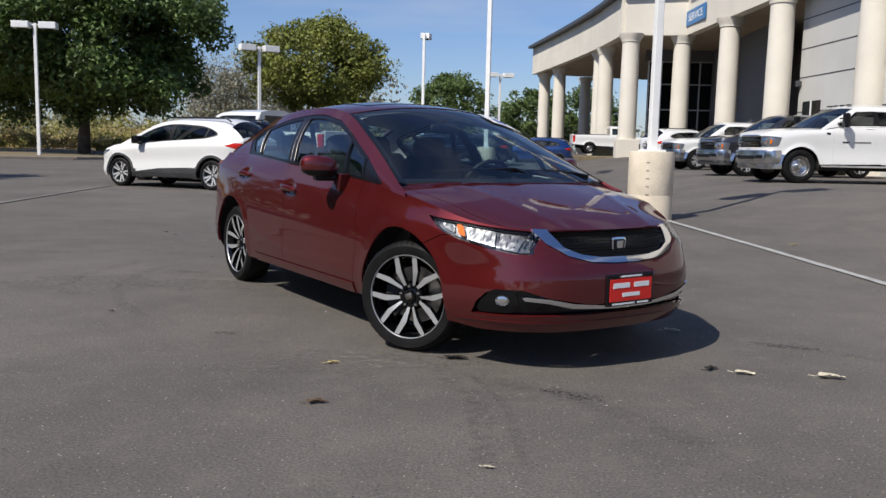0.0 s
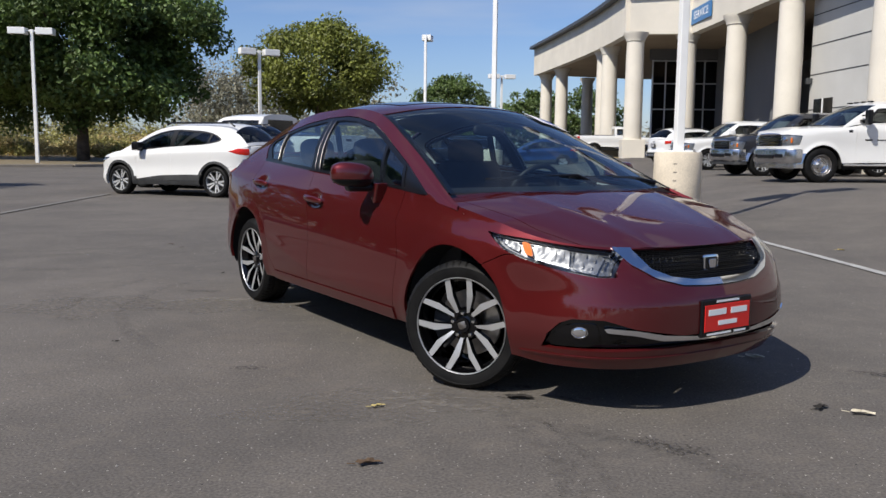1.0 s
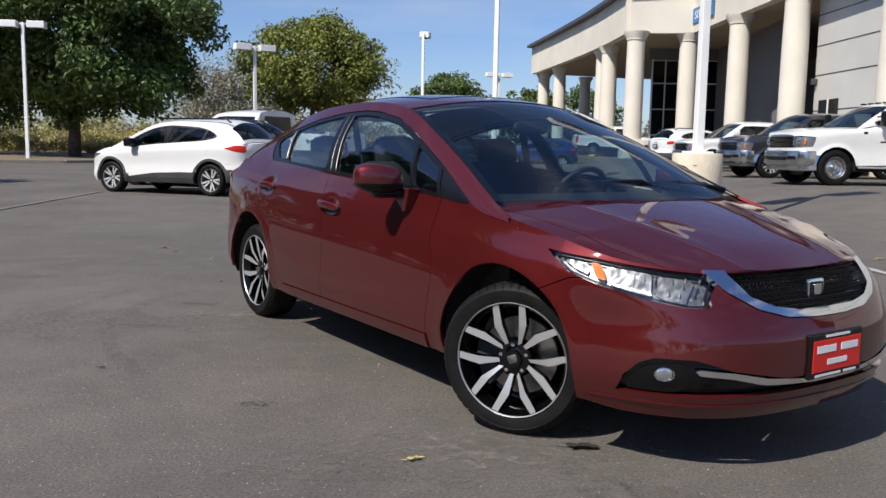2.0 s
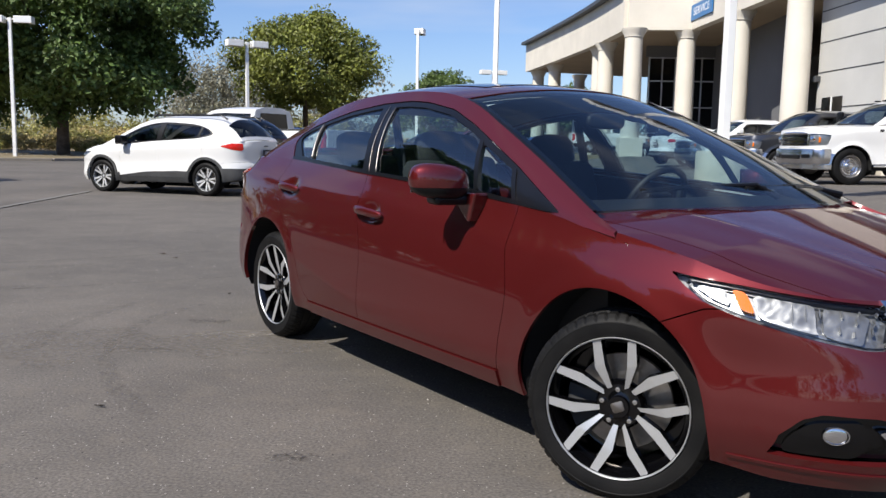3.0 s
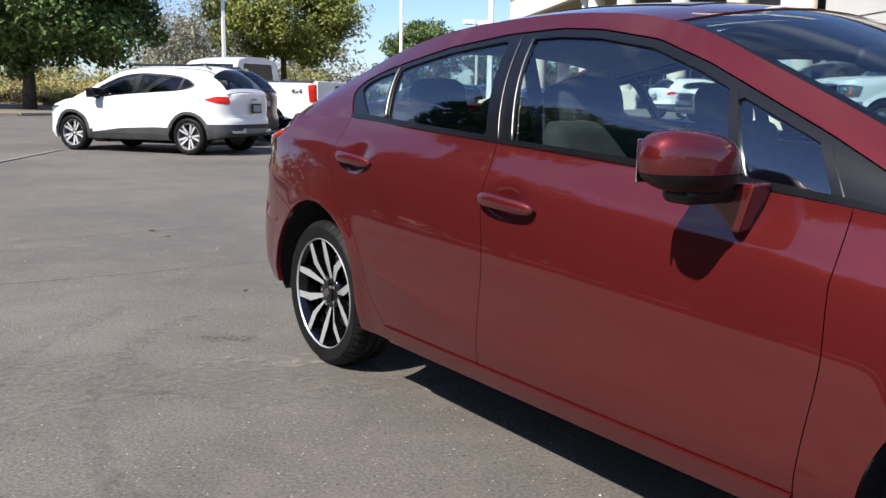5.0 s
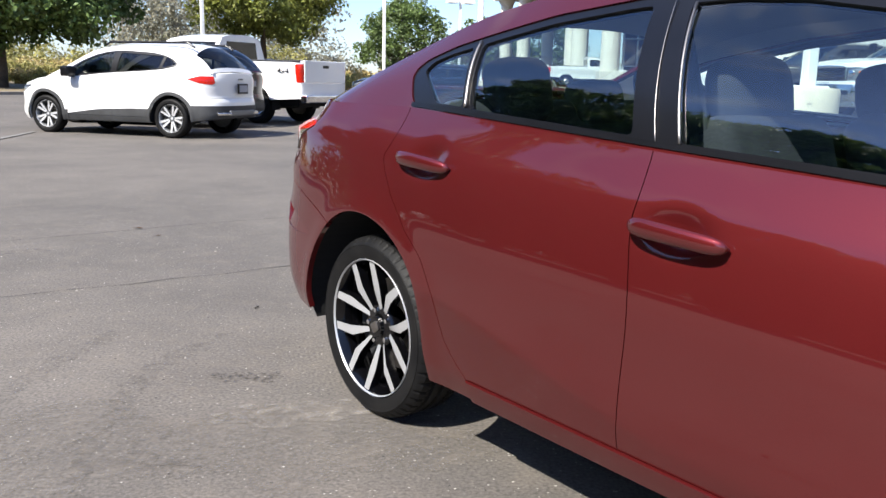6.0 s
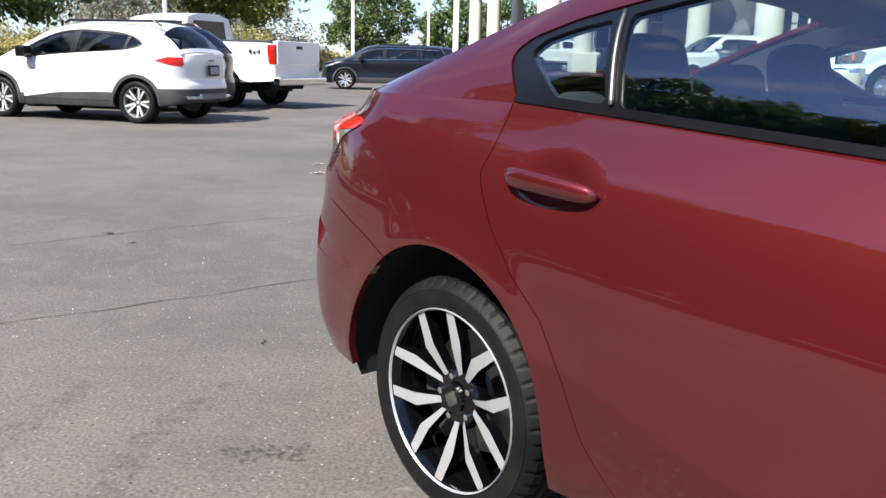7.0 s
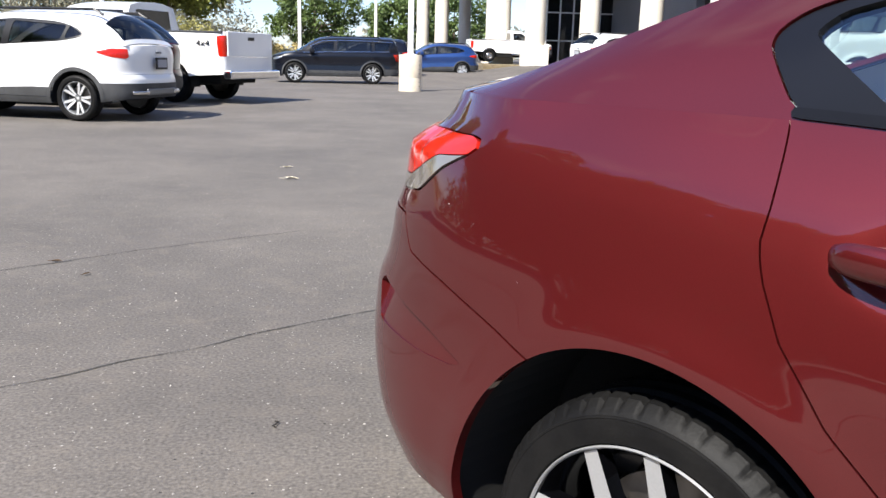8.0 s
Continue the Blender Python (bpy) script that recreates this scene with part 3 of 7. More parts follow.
def wheel_meshes(key, radius, width, rim, style, fine):
    """The pieces of a wheel with its outer face towards -y, kept for every wheel of its kind."""
    if key in WHEELS:
        return WHEELS[key]
    seg = 468 if fine else 44
    hw = width / 2
    # tyre
    flush = 0.93 if fine and style.get("line") else 0.82
    prof = [(rim, -hw * (flush - 0.04)), (rim + 0.004, -hw * (flush + 0.02)), (rim + (radius - rim) * 0.25, -hw * 0.985), (rim + (radius - rim) * 0.5, -hw), (rim + (radius - rim) * 0.72, -hw * 0.95), (radius - 0.012, -hw * 0.86), (radius - 0.004, -hw * 0.76)]
    if fine:
        # a raised rib and lettering band on the sidewall
        prof[4:4] = [(rim + (radius - rim) * 0.58, -hw * 1.0), (rim + (radius - rim) * 0.60, -hw * 1.012), (rim + (radius - rim) * 0.64, -hw * 1.006), (rim + (radius - rim) * 0.65, -hw * 0.982)]
    grooves = (-0.42, 0.0, 0.42)
    ys = []
    for g in grooves:
        ys += [(radius, hw * (g - 0.11)), (radius - 0.008, hw * (g - 0.085)), (radius - 0.008, hw * (g + 0.085)), (radius, hw * (g + 0.11))]
    prof += ys + [(r, -y) for r, y in prof[::-1]]
    b = lathe(prof, seg, "y")
    if fine:
        for v in b.verts:
            r = math.hypot(v.co.x, v.co.z)
            if r > radius - 0.012:
                i = round(math.atan2(v.co.z, v.co.x) / (2 * math.pi) * seg)
                if i % 9 in (0, 1) and abs(v.co.y) > hw * 0.5:
                    v.co.x *= 1 - 0.006 / r
                    v.co.z *= 1 - 0.006 / r
    tyre = b
    # rim: lip, barrel and a closed back
    lip = lathe([(rim, -hw * flush), (rim - 0.002, -hw * (flush + 0.04)), (rim - 0.0045, -hw * (flush + 0.02)), (rim - 0.0065, -hw * (flush - 0.04))], seg if fine else 40, "y")
    barrel = lathe([(rim - 0.006, -hw * (flush - 0.02)), (rim - 0.022, -hw * 0.66), (rim - 0.03, 0), (rim - 0.025, hw * 0.8), (rim - 0.03, hw * 0.82), (0.05, hw * 0.82)], 64 if fine else 32, "y")
    # spokes
    face, count = -hw * (flush - 0.02), style["spokes"]
    spoke, spoke_kinds = bmesh.new(), []
    stations = [0.055, rim * 0.42, rim * 0.62, rim * 0.82, rim - 0.012]
    wide = [style["w0"], style["w0"] * 0.55 + style["w1"] * 0.45, style["w1"], style["w1"] * 0.97, style["w1"] * 0.9]
    kink = [0, style["kink"] * 0.35, style["kink"], style["kink"] * 0.5, 0]
    depth = [0.030, 0.024, 0.017, 0.008, 0.004]
    if style.get("line"):
        stations, kink, wide, depth = zip(*style["line"])
    for sg in (-1, 1):
        rows, first = [], len(spoke.verts)
        one = bmesh.new()
        for r, w, kk, d in zip(stations, wide, kink, depth):
            if style.get("line"):
                # the outer flank of each spoke is a sloping facet
                a_ = math.sqrt(r * r - kk * kk)
                rows.append([one.verts.new((a_ - sg * dx * w * sg * kk / r, face + d + dy, sg * kk + dx * w)) for dx, dy in ((-0.5, 0.0), (0.5, 0.0), (0.58, 0.030), (-0.58, 0.030))])
                continue
            rows.append([one.verts.new((r, face + d + dy, sg * kk + dx * w)) for dx, dy in ((-0.5, 0.0), (0.5, 0.0), (0.60, 0.026), (-0.60, 0.026))])
        for p, q in zip(rows, rows[1:]):
            for i in range(4):
                f = one.faces.new((p[i], p[(i + 1) % 4], q[(i + 1) % 4], q[i]))
                f.material_index = 0 if i == 0 else 1
        if style.get("dish"):
            one.clear()
            bmesh.ops.create_cone(one, cap_ends=True, segments=10, radius1=0.014, radius2=0.012, depth=0.02, matrix=Matrix.Translation((rim * 0.56, face + 0.035, 0)) @ Matrix.Rotation(math.pi / 2, 4, "X"))
            for f in one.faces:
                f.material_index = 1
        bmesh.ops.recalc_face_normals(one, faces=one.faces[:])
        spoke_kinds.append(one)
    hub = lathe([(0.001, face + 0.030), (0.030, face + 0.031), (0.034, face + 0.036), (0.062, face + 0.040), (0.066, face + 0.07), (0.001, face + 0.07)], 32, "y")
    badge = lathe([(0.001, face + 0.026), (0.022, face + 0.027), (0.025, face + 0.031)], 20, "y")
    nut = lathe([(0.001, face + 0.024), (0.008, face + 0.025), (0.0105, face + 0.045)], 8, "y")
    if style.get("dish"):
        hub = lathe([(0.001, face - 0.03), (0.05, face - 0.028), (0.062, face - 0.01), (0.066, face + 0.035), (0.085, face + 0.04), (rim * 0.46, face + 0.022), (rim * 0.62, face + 0.045), (rim * 0.74, face + 0.03), (rim * 0.86, face + 0.055), (rim - 0.01, face + 0.05)], 40, "y")
    if style.get("line"):
        hub = lathe([(0.001, face + 0.018), (0.034, face + 0.019), (0.037, face + 0.030), (0.046, face + 0.034), (0.070, face + 0.034), (0.078, face + 0.042), (0.082, face + 0.07), (0.001, face + 0.07)], 40, "y")
        badge = slab(rounded([(-0.019, -0.016), (0.019, -0.016), (0.021, 0.017), (-0.021, 0.017)], 0.008).tolist(), face + 0.0145, face + 0.0185, "xz", 0.001)
    disc = lathe([(0.06, 0.012), (rim * 0.68, 0.012), (rim * 0.68, 0.034), (0.06, 0.034)], 40, "y")
    cal = slab([(rim * 0.30 * math.cos(a), rim * 0.30 * math.sin(a)) for a in (2.5, 3.6)] + [(rim * 0.80 * math.cos(a), rim * 0.80 * math.sin(a)) for a in (3.6, 3.3, 3.05, 2.8, 2.5)], -0.012, 0.055, "xz", 0.006)
    out = []
    for nm, bm, mats, sm in (("wheel", barrel, style["inner"], 40), ("tyre", tyre, RUBBER, 28), ("rim_lip", lip, style["face"], 40), ("spoke", spoke_kinds[0], [style["face"], style["inner"]], 30), ("spoke", spoke_kinds[1], [style["face"], style["inner"]], 30),
                             ("hub", hub, style["face"] if style.get("dish") else style["inner"], 40), ("centre_cap", badge, style["cap"], 40), ("wheel_nut", nut, CHROME, 40), ("brake_disc", disc, STEEL, 40), ("brake_caliper", cal, CLAD, 40)):
        ob = part(nm, bm, mats, None, "", None, sm)
        out.append((nm, ob.data))
        bpy.data.objects.remove(ob)
    WHEELS[key] = out
    return out


def add_wheel(parent, key, at, left=False, steer=0.0, spin=0.0, **spec):
    pieces = wheel_meshes(key, **spec)
    top, st, sk = None, spec["style"], 0
    for nm, me in pieces:
        if nm == "spoke":
            for i in range(sk, st["spokes"], 2):
                o = new(nm, me)
                o.parent = top
                if st.get("line"):
                    o.matrix_basis = pose(0, 0, 0, 0, -72 * (i // 2), 0)
                    continue
                o.matrix_basis = pose(0, 0, 0, 0, -360 * (i + 0.5 * st.get("pair", 0) * (1 if i % 2 else -1)) / st["spokes"] - math.degrees(st.get("turn", 0)), 0)
            sk += 1
            continue
        ob = new(nm, me)
        if top is None:
            top = ob
            ob.parent = parent
            ob.matrix_basis = pose(*at, 0, 0, steer + (180 if left else 0)) @ pose(0, 0, 0, 0, spin, 0)
        else:
            ob.parent = top
            if nm == "wheel_nut":
                for i in range(5):
                    a = 2 * math.pi * (i + (0 if st.get("line") else 0.25)) / 5
                    o = ob if i == 0 else new(nm, me)
                    o.parent = top
                    o.matrix_basis = Matrix.Translation((0.056 * math.cos(a), 0, 0.056 * math.sin(a)))
    top["label"] = spec["style"]["label"]
    return top


WHEEL_GREY = material("wheel_pocket_grey", (0.16, 0.165, 0.17), 0.45, 0.5)
SPORT = dict(spokes=10, w0=0.015, w1=0.0285, kink=-0.006, pair=0.2, line=[(0.064, 0.027, 0.015, 0.034), (0.142, 0.051, 0.0315, 0.012), (0.146, 0.0515, 0.0315, 0.0115), (0.227, 0.056, 0.026, 0.002)], face=MACHINED, inner=GLOSS_BLACK, cap=STEEL, label="machined ten-spoke alloy wheel with black pockets", turn=0.1)
TOURING = dict(spokes=10, w0=0.026, w1=0.040, kink=0.004, pair=0.30, face=ALLOY, inner=WHEEL_GREY, cap=ALLOY, label="silver alloy wheel with paired spokes", turn=0.2)
WORK = dict(spokes=8, w0=0.050, w1=0.120, kink=0.0, pair=0.0, dish=True, face=BUMPER, inner=STEEL, cap=CHROME, label="bright steel truck wheel", turn=0.0)
BRIGHT = dict(spokes=10, w0=0.028, w1=0.042, kink=0.004, pair=0.2, face=ALLOY, inner=CLAD, cap=ALLOY, label="bright alloy wheel with paired spokes", turn=0.3)


def vehicle(name, m, k, paint, label, category, wheel, wheel_size, glass=DARK_GLASS, fine=False, steer=0.0, group="parked vehicles"):
    """A car, sport utility or pickup of panels cut from its forms, with glass, lamps, wheels and a cabin."""
    car = thing(name, m, label, category, group)
    S = facing(body_side(k, 430 if fine else 190, 46 if fine else 26), (0, -1, 0))
    if k.get("barrel"):
        S = barrelled(S, k)
    wb, hub, arch = k["wheelbase"], k["hub"], k["arch"]
    arch_r = k.get("arch_r", arch)
    S = cuts(S, ring(0, hub, arch), ring(-wb, hub, arch_r))
    gp_ = greenhouse_side(k, 260 if fine else 120, 28 if fine else 16)
    gn_ = normals(gp_)
    if k.get("barrel"):
        gn_[:, :2] = gn_[:, 3:4]
        # door glass stands more upright near the belt
        up_ = np.clip(1 - np.arange(gn_.shape[1]) / (0.55 * gn_.shape[1]), 0, 1)[None, :] * step(gp_[:, :, 0], -2.50, -2.30)
        gn_[:, :, 2] *= 1 - 0.30 * up_
        gn_ /= np.linalg.norm(gn_, axis=2, keepdims=True)
    turn_ = gn_[:, :, 1].mean() > 0
    G = sheet(gp_, bool(turn_), gn_)
    seams, sill = k["seams"], k["sill"]
    clad = k.get("clad")
    low = CLAD if clad else paint
    fb, rb = k["bumper_f"], k["bumper_r"]
    not_fb = lambda v: np.maximum(beyond(fb)(v), k["fb_x"] - v[:, 0]) - 0.002
    not_rb = lambda v: np.maximum(-beyond(rb)(v), v[:, 0] - k["rb_x"]) - 0.002
    is_fb, is_rb = (lambda v: -not_fb(v) - 0.004), (lambda v: -not_rb(v) - 0.004)
    head, tail = k.get("head"), k.get("tail_lamp")
    no_lamps = [outside(q, grow=0.003) for q in (head, tail) if q is not None]
    above_sill, below_sill = (lambda v: v[:, 2] - sill - 0.002), (lambda v: sill - v[:, 2] - 0.001)

    def sides(nm, s, mat, depth=0.014, lab="", par=None):
        if not len(s[2]):
            return []
        made = []
        r = rimmed(s, depth)
        for q in (r, mirrored(r)):
            made.append(part(nm, q, mat, par or car, lab))
        return made

    # flank panels, from the front wing to the quarter panel
    fender = cuts(S, ahead(seams[0]), not_fb, *no_lamps)
    if clad:
        sides("wing_cladding", pushed(cut(fender, lambda v: clad - 0.06 - v[:, 2]), 0.006), CLAD)
        fender = cut(fender, lambda v: v[:, 2] - clad + 0.06)
    sides("front_wing", fender, paint)
    doors = []
    for i in range(len(seams) - 1):
        d = cuts(S, behind(seams[i]), ahead(seams[i + 1]), above_sill)
        if clad:
            brim = k.get("clad_line") or [(-9, clad), (9, clad)]
            edge_z = lambda v: np.interp(v[:, 0], *zip(*brim))
            band = cut(d, lambda v: edge_z(v) - v[:, 2])
            d = cut(d, lambda v: v[:, 2] - edge_z(v))
            sides("door_cladding", pushed(band, 0.006), CLAD)
        doors.append(sides("front_door" if i == 0 else "rear_door", d, paint))
    rock = cuts(S, behind(seams[0]), ahead(seams[-1]), below_sill)
    sides("sill", pushed(rock, 0.008) if k.get("barrel") else rock, low)
    quarter = cuts(S, behind(seams[-1]), not_rb, *no_lamps)
    if clad:
        sides("wing_cladding", pushed(cut(quarter, lambda v: clad - v[:, 2]), 0.006), CLAD)
        quarter = cut(quarter, lambda v: v[:, 2] - clad)
    if k.get("bed"):
        sides("bed_side", quarter, paint, 0.05)
    else:
        sides("rear_wing", quarter, paint)
    # bumpers
    fbs = cuts(S, lambda v: v[:, 0] - 0.05, is_fb, *no_lamps)
    holes = [q for q in (k.get("grille"), k.get("intake")) if q is not None]
    for q in holes:
        fbs = cut(fbs, outside(q, 1, 2))
    part("front_bumper", both(fbs, 0.02), k.get("bumper_mat_f") or paint, car)
    rbs = cuts(S, lambda v: -wb - v[:, 0] + 0.05, is_rb, *[outside(tail, grow=0.003)] if tail is not None else [])
    if clad:
        part("rear_bumper_trim", both(pushed(cut(rbs, lambda v: clad + 0.08 - v[:, 2]), 0.004)), CLAD, car)
        rbs = cut(rbs, lambda v: v[:, 2] - clad - 0.08)
    if k.get("rear_intake") is not None:
        rbs = cut(rbs, outside(k["rear_intake"], 1, 2))
    if k.get("pocket"):
        rbs = cut(rbs, outside(k["pocket"]))
    part("rear_bumper", both(rbs, 0.02), k.get("bumper_mat_r") or paint, car)
    if clad:
        for ax in (0.0, -wb):
            sides("arch_trim", pushed(cuts(S, lambda v: arch + 0.055 - np.hypot(v[:, 0] - ax, v[:, 2] - hub)), 0.009), CLAD, 0.02)
    nose = cut(S, lambda v: v[:, 0] - 0.05)
    if k.get("grille") is not None:
        part("grille", both(pushed(cut(nose, inside(k["grille"], 1, 2, 0.01)), -0.03)), k.get("grille_mat", GLOSS_BLACK), car)
    if k.get("intake") is not None:
        part("lower_intake", both(pushed(cut(nose, inside(k["intake"], 1, 2, 0.01)), -0.028)), GLOSS_BLACK, car)
    # bonnet
    top = body_side(k, 430 if fine else 190, 3)[:, -1]
    xs = top[:, 0]
    front = xs > k["cowl"][1] - 0.12
    hx, hw, hz = xs[front], -top[front, 1], top[front, 2]
    H = crown(k, hx, k["hood_mid"], np.stack([hw, hz], 1), 30 if fine else 16, k.get("hood_power", 2.4))
    if k.get("hood_ridge"):
        w = -H[:, :, 1]
        rid = 0.30 + 0.24 * np.clip((0.75 - H[:, :, 0]) / 1.0, 0, 1)
        H[:, :, 2] += k["hood_ridge"] * np.exp(-((w - rid) / 0.05) ** 2) * step(H[:, :, 0], -0.2, 0.1)
    H = facing(H, (0, 0, 1))
    cowl = bowed(*k["cowl"], k["cowl_w"])
    H = cut(H, beyond(cowl[::-1], 0, 1, 0.03))
    part("bonnet", both(cuts(H, inside(k["hood_plan"], 0, 1, -0.002))), paint, car)
    rest = cuts(H, outside(k["hood_plan"], 0, 1, 0.002), *[outside(head, grow=0.002)] if head is not None else [])
    sides("wing_top", rest, paint)
    # greenhouse: pillars, frames and panes
    end = k.get("cab_end")
    back = [lambda v: v[:, 0] - end] if end else []
    if end:
        G = cut(G, back[0])
    dlo = rounded(k["dlo"], k.get("dlo_round", 0.03))
    tip = cut(G, lambda v: k["belt"][0][0] - 0.055 - v[:, 0])
    sides("side_frame", cut(tip, outside(dlo)), paint)
    if fine:
        v, n, f = pushed(cut(G, outside(dlo, grow=0.012)), -0.022)
        sides("frame_lining", (v, -n, [q[::-1] for q in f]), CABIN_LIGHT, 0.0)
    frames = pushed(cut(G, inside(dlo, grow=-0.002)), -0.004)
    pr = k.get("pane_round", 0.012)
    for q in k["panes"]:
        frames = cut(frames, outside(rounded(q, pr)))
    sides("window_frame", frames, FRAME, 0.02)
    for i, q in enumerate(k["panes"]):
        pane = pushed(cut(G, inside(rounded(q, pr), grow=0.004)), -0.010)
        for ob in sides("side_window", pane, glass if i < k.get("clear_panes", 9) else DARK_GLASS, 0.004):
            ob.visible_shadow = False
    # roof, windscreen and rear window
    ux = np.linspace(k["rail"][0][0], k["rail"][-1][0], 260 if fine else 150)
    edge = np.stack([curve([(a, b) for a, b, c in k["rail"]], 0.07)(ux), curve([(a, c) for a, b, c in k["rail"]], 0.07)(ux)], 1)
    U = facing(crown(k, ux, k["ridge"], edge, 30 if fine else 16, 2.3), (0, 0, 1))
    if end:
        U = cut(U, back[0])
    hd, rh, rbase = bowed(*k["header"], 0.6), bowed(*k["rear_header"], 0.6), bowed(*k["rear_base"], 0.66)
    wind = cuts(U, beyond(hd[::-1], 0, 1, 0.004), lambda v: -beyond(cowl[::-1], 0, 1)(v) + 0.09)
    glass_line = lambda v: np.interp(v[:, 0], ux[::-1], edge[::-1, 0]) + v[:, 1]
    shield = cut(wind, lambda v: glass_line(v) - 0.012)
    ob = part("windscreen", both(pushed(shield, -0.004), 0.005), SHIELD_GLASS, car)
    ob.visible_shadow = False
    if fine and k.get("barrel"):
        edge_in = lambda v: np.minimum(glass_line(v) - 0.040, beyond(hd[::-1], 0, 1)(v) - 0.05)
        frit = cut(pushed(shield, -0.0095), lambda v: -edge_in(v))
        part("windscreen_border", both(frit, 0.001), FRAME, car, "black printed border of the windscreen")
    sides("windscreen_seal", cuts(wind, lambda v: 0.013 - glass_line(v), lambda v: k["belt"][0][0] - 0.065 - v[:, 0]), TRIM, 0.01)
    roof = cuts(U, lambda v: -beyond(hd[::-1], 0, 1)(v) - 0.002, beyond(rh[::-1], 0, 1, 0.002))
    part("roof", both(roof), paint, car)
    if not end:
        rear = cuts(U, lambda v: -beyond(rh[::-1], 0, 1)(v) - 0.002, beyond(rbase[::-1], 0, 1, 0.002))
        ob = part("rear_window", both(pushed(cut(rear, lambda v: glass_line(v) - 0.03), -0.004), 0.005), k.get("rear_glass", glass), car)
        ob.visible_shadow = False
        sides("rear_window_surround", cut(rear, lambda v: 0.031 - glass_line(v)), k.get("surround") or paint)
        lid = cut(U, lambda v: -beyond(rbase[::-1], 0, 1)(v) - 0.002)
        tailm = xs < k["deck_from"]
        dx, dw, dz = xs[tailm], -top[tailm, 1], top[tailm, 2]
        D = facing(crown(k, dx, k["deck_mid"], np.stack([dw, dz], 1), 24 if fine else 14, 2.6), (0, 0, 1))
        D = cut(D, lambda v: -beyond(rbase[::-1], 0, 1)(v) - 0.002)
        D = cut(D, lambda v: np.where(v[:, 0] > k["rail"][-1][0], -0.01, 0.01)) if k.get("short_deck") else D
        part("boot_lid", both(joined(lid, D)), paint, car)
    else:
        # cab back with its window, and the open bed
        wb_, zb_ = float(np.interp(end, ux[::-1], edge[::-1, 0])), float(np.interp(end, ux[::-1], edge[::-1, 1]))
        ztop = float(curve(k["top"])(end))
        zc = float(curve(k["ridge"])(end))
        hw_ = k["half"] - 0.05
        wall = [(-hw_, 0.75), (hw_, 0.75), (hw_, ztop), (wb_, zb_), (wb_ * 0.5, zc - 0.01), (0, zc), (-wb_ * 0.5, zc - 0.01), (-wb_, zb_), (-hw_, ztop)]
        part("cab_back", slab(wall, end - 0.02, end + 0.02, "yz"), paint, car)
        part("back_window", slab([(-wb_ * 0.85, ztop + 0.08), (wb_ * 0.85, ztop + 0.08), (wb_ * 0.75, zb_ - 0.08), (-wb_ * 0.75, zb_ - 0.08)], end - 0.03, end - 0.022, "yz"), GLOSS_BLACK, car)
        tx = k["plan"][-1][0]
        zt = float(curve(k["top"])(end - 0.6))
        zf = zt - 0.52
        part("bed_floor", box(tx + 0.08, end - 0.05, -hw_ + 0.06, hw_ - 0.06, zf - 0.04, zf, 0.01), CLAD, car)
        for sg in (-1, 1):
            part("bed_wall", box(tx + 0.06, end - 0.05, sg * (hw_ - 0.09) - 0.03, sg * (hw_ - 0.09) + 0.03, zf, zt - 0.005, 0.01), k.get("bed_mat", paint), car)
            part("bed_rail", box(tx + 0.06, end - 0.05, sg * (hw_ - 0.045) - 0.07, sg * (hw_ - 0.045) + 0.07, zt - 0.03, zt + 0.012, 0.012), CLAD, car)
        part("bulkhead", box(end - 0.09, end - 0.04, -hw_ + 0.05, hw_ - 0.05, zf, zt, 0.01), paint, car)
        gate = part("tailgate", box(tx - 0.02, tx + 0.06, -hw_ + 0.10, hw_ - 0.10, zf + 0.02, zt + 0.01, 0.02, 3), k.get("gate_mat") or paint, car)
        part("tailgate_handle", box(tx - 0.03, tx - 0.015, -0.12, 0.12, zt - 0.16, zt - 0.09, 0.01), TRIM, gate)
        part("step_bumper", box(tx - 0.16, tx + 0.05, -hw_, hw_, 0.52, 0.70, 0.04, 3), k.get("step_mat", CHROME), car)
    # lamps
    if head is not None:
        for nm, s, mat, dep in (("headlamp_bowl", pushed(cut(S, inside(head, grow=0.004)), -0.035), k.get("bowl", LAMP_BOWL), 0.0), ("headlamp", cut(S, inside(head)), LENS, 0.012)):
            if dep:
                s = rimmed(s, dep)
            for q in (s, mirrored(s)):
                ob = part(nm, q, mat, car)
                if nm == "headlamp":
                    ob.visible_shadow = False
    if tail is not None:
        lens = pushed(cut(S, inside(tail)), 0.004)
        if k.get("lamp_cut"):
            split = [(-3.0, 0.955), (-3.075, 0.94), (-3.147, 0.934), (-3.29, 0.878), (-3.7, 0.87)]
            sides("tail_lamp", cut(lens, lambda v: -beyond(split)(v) - 0.001), RED_LENS, 0.03, "red tail lamp lens")
            sides("reversing_lamp", cut(lens, beyond(split, gap=0.001)), LAMP_WHITE, 0.03, "clear reversing lamp lens")
        else:
            sides("tail_lamp", lens, RED_LENS, 0.03)
    # wheel wells, floor pan and a dark cabin, shade put into their near-black
    half = k["half"]
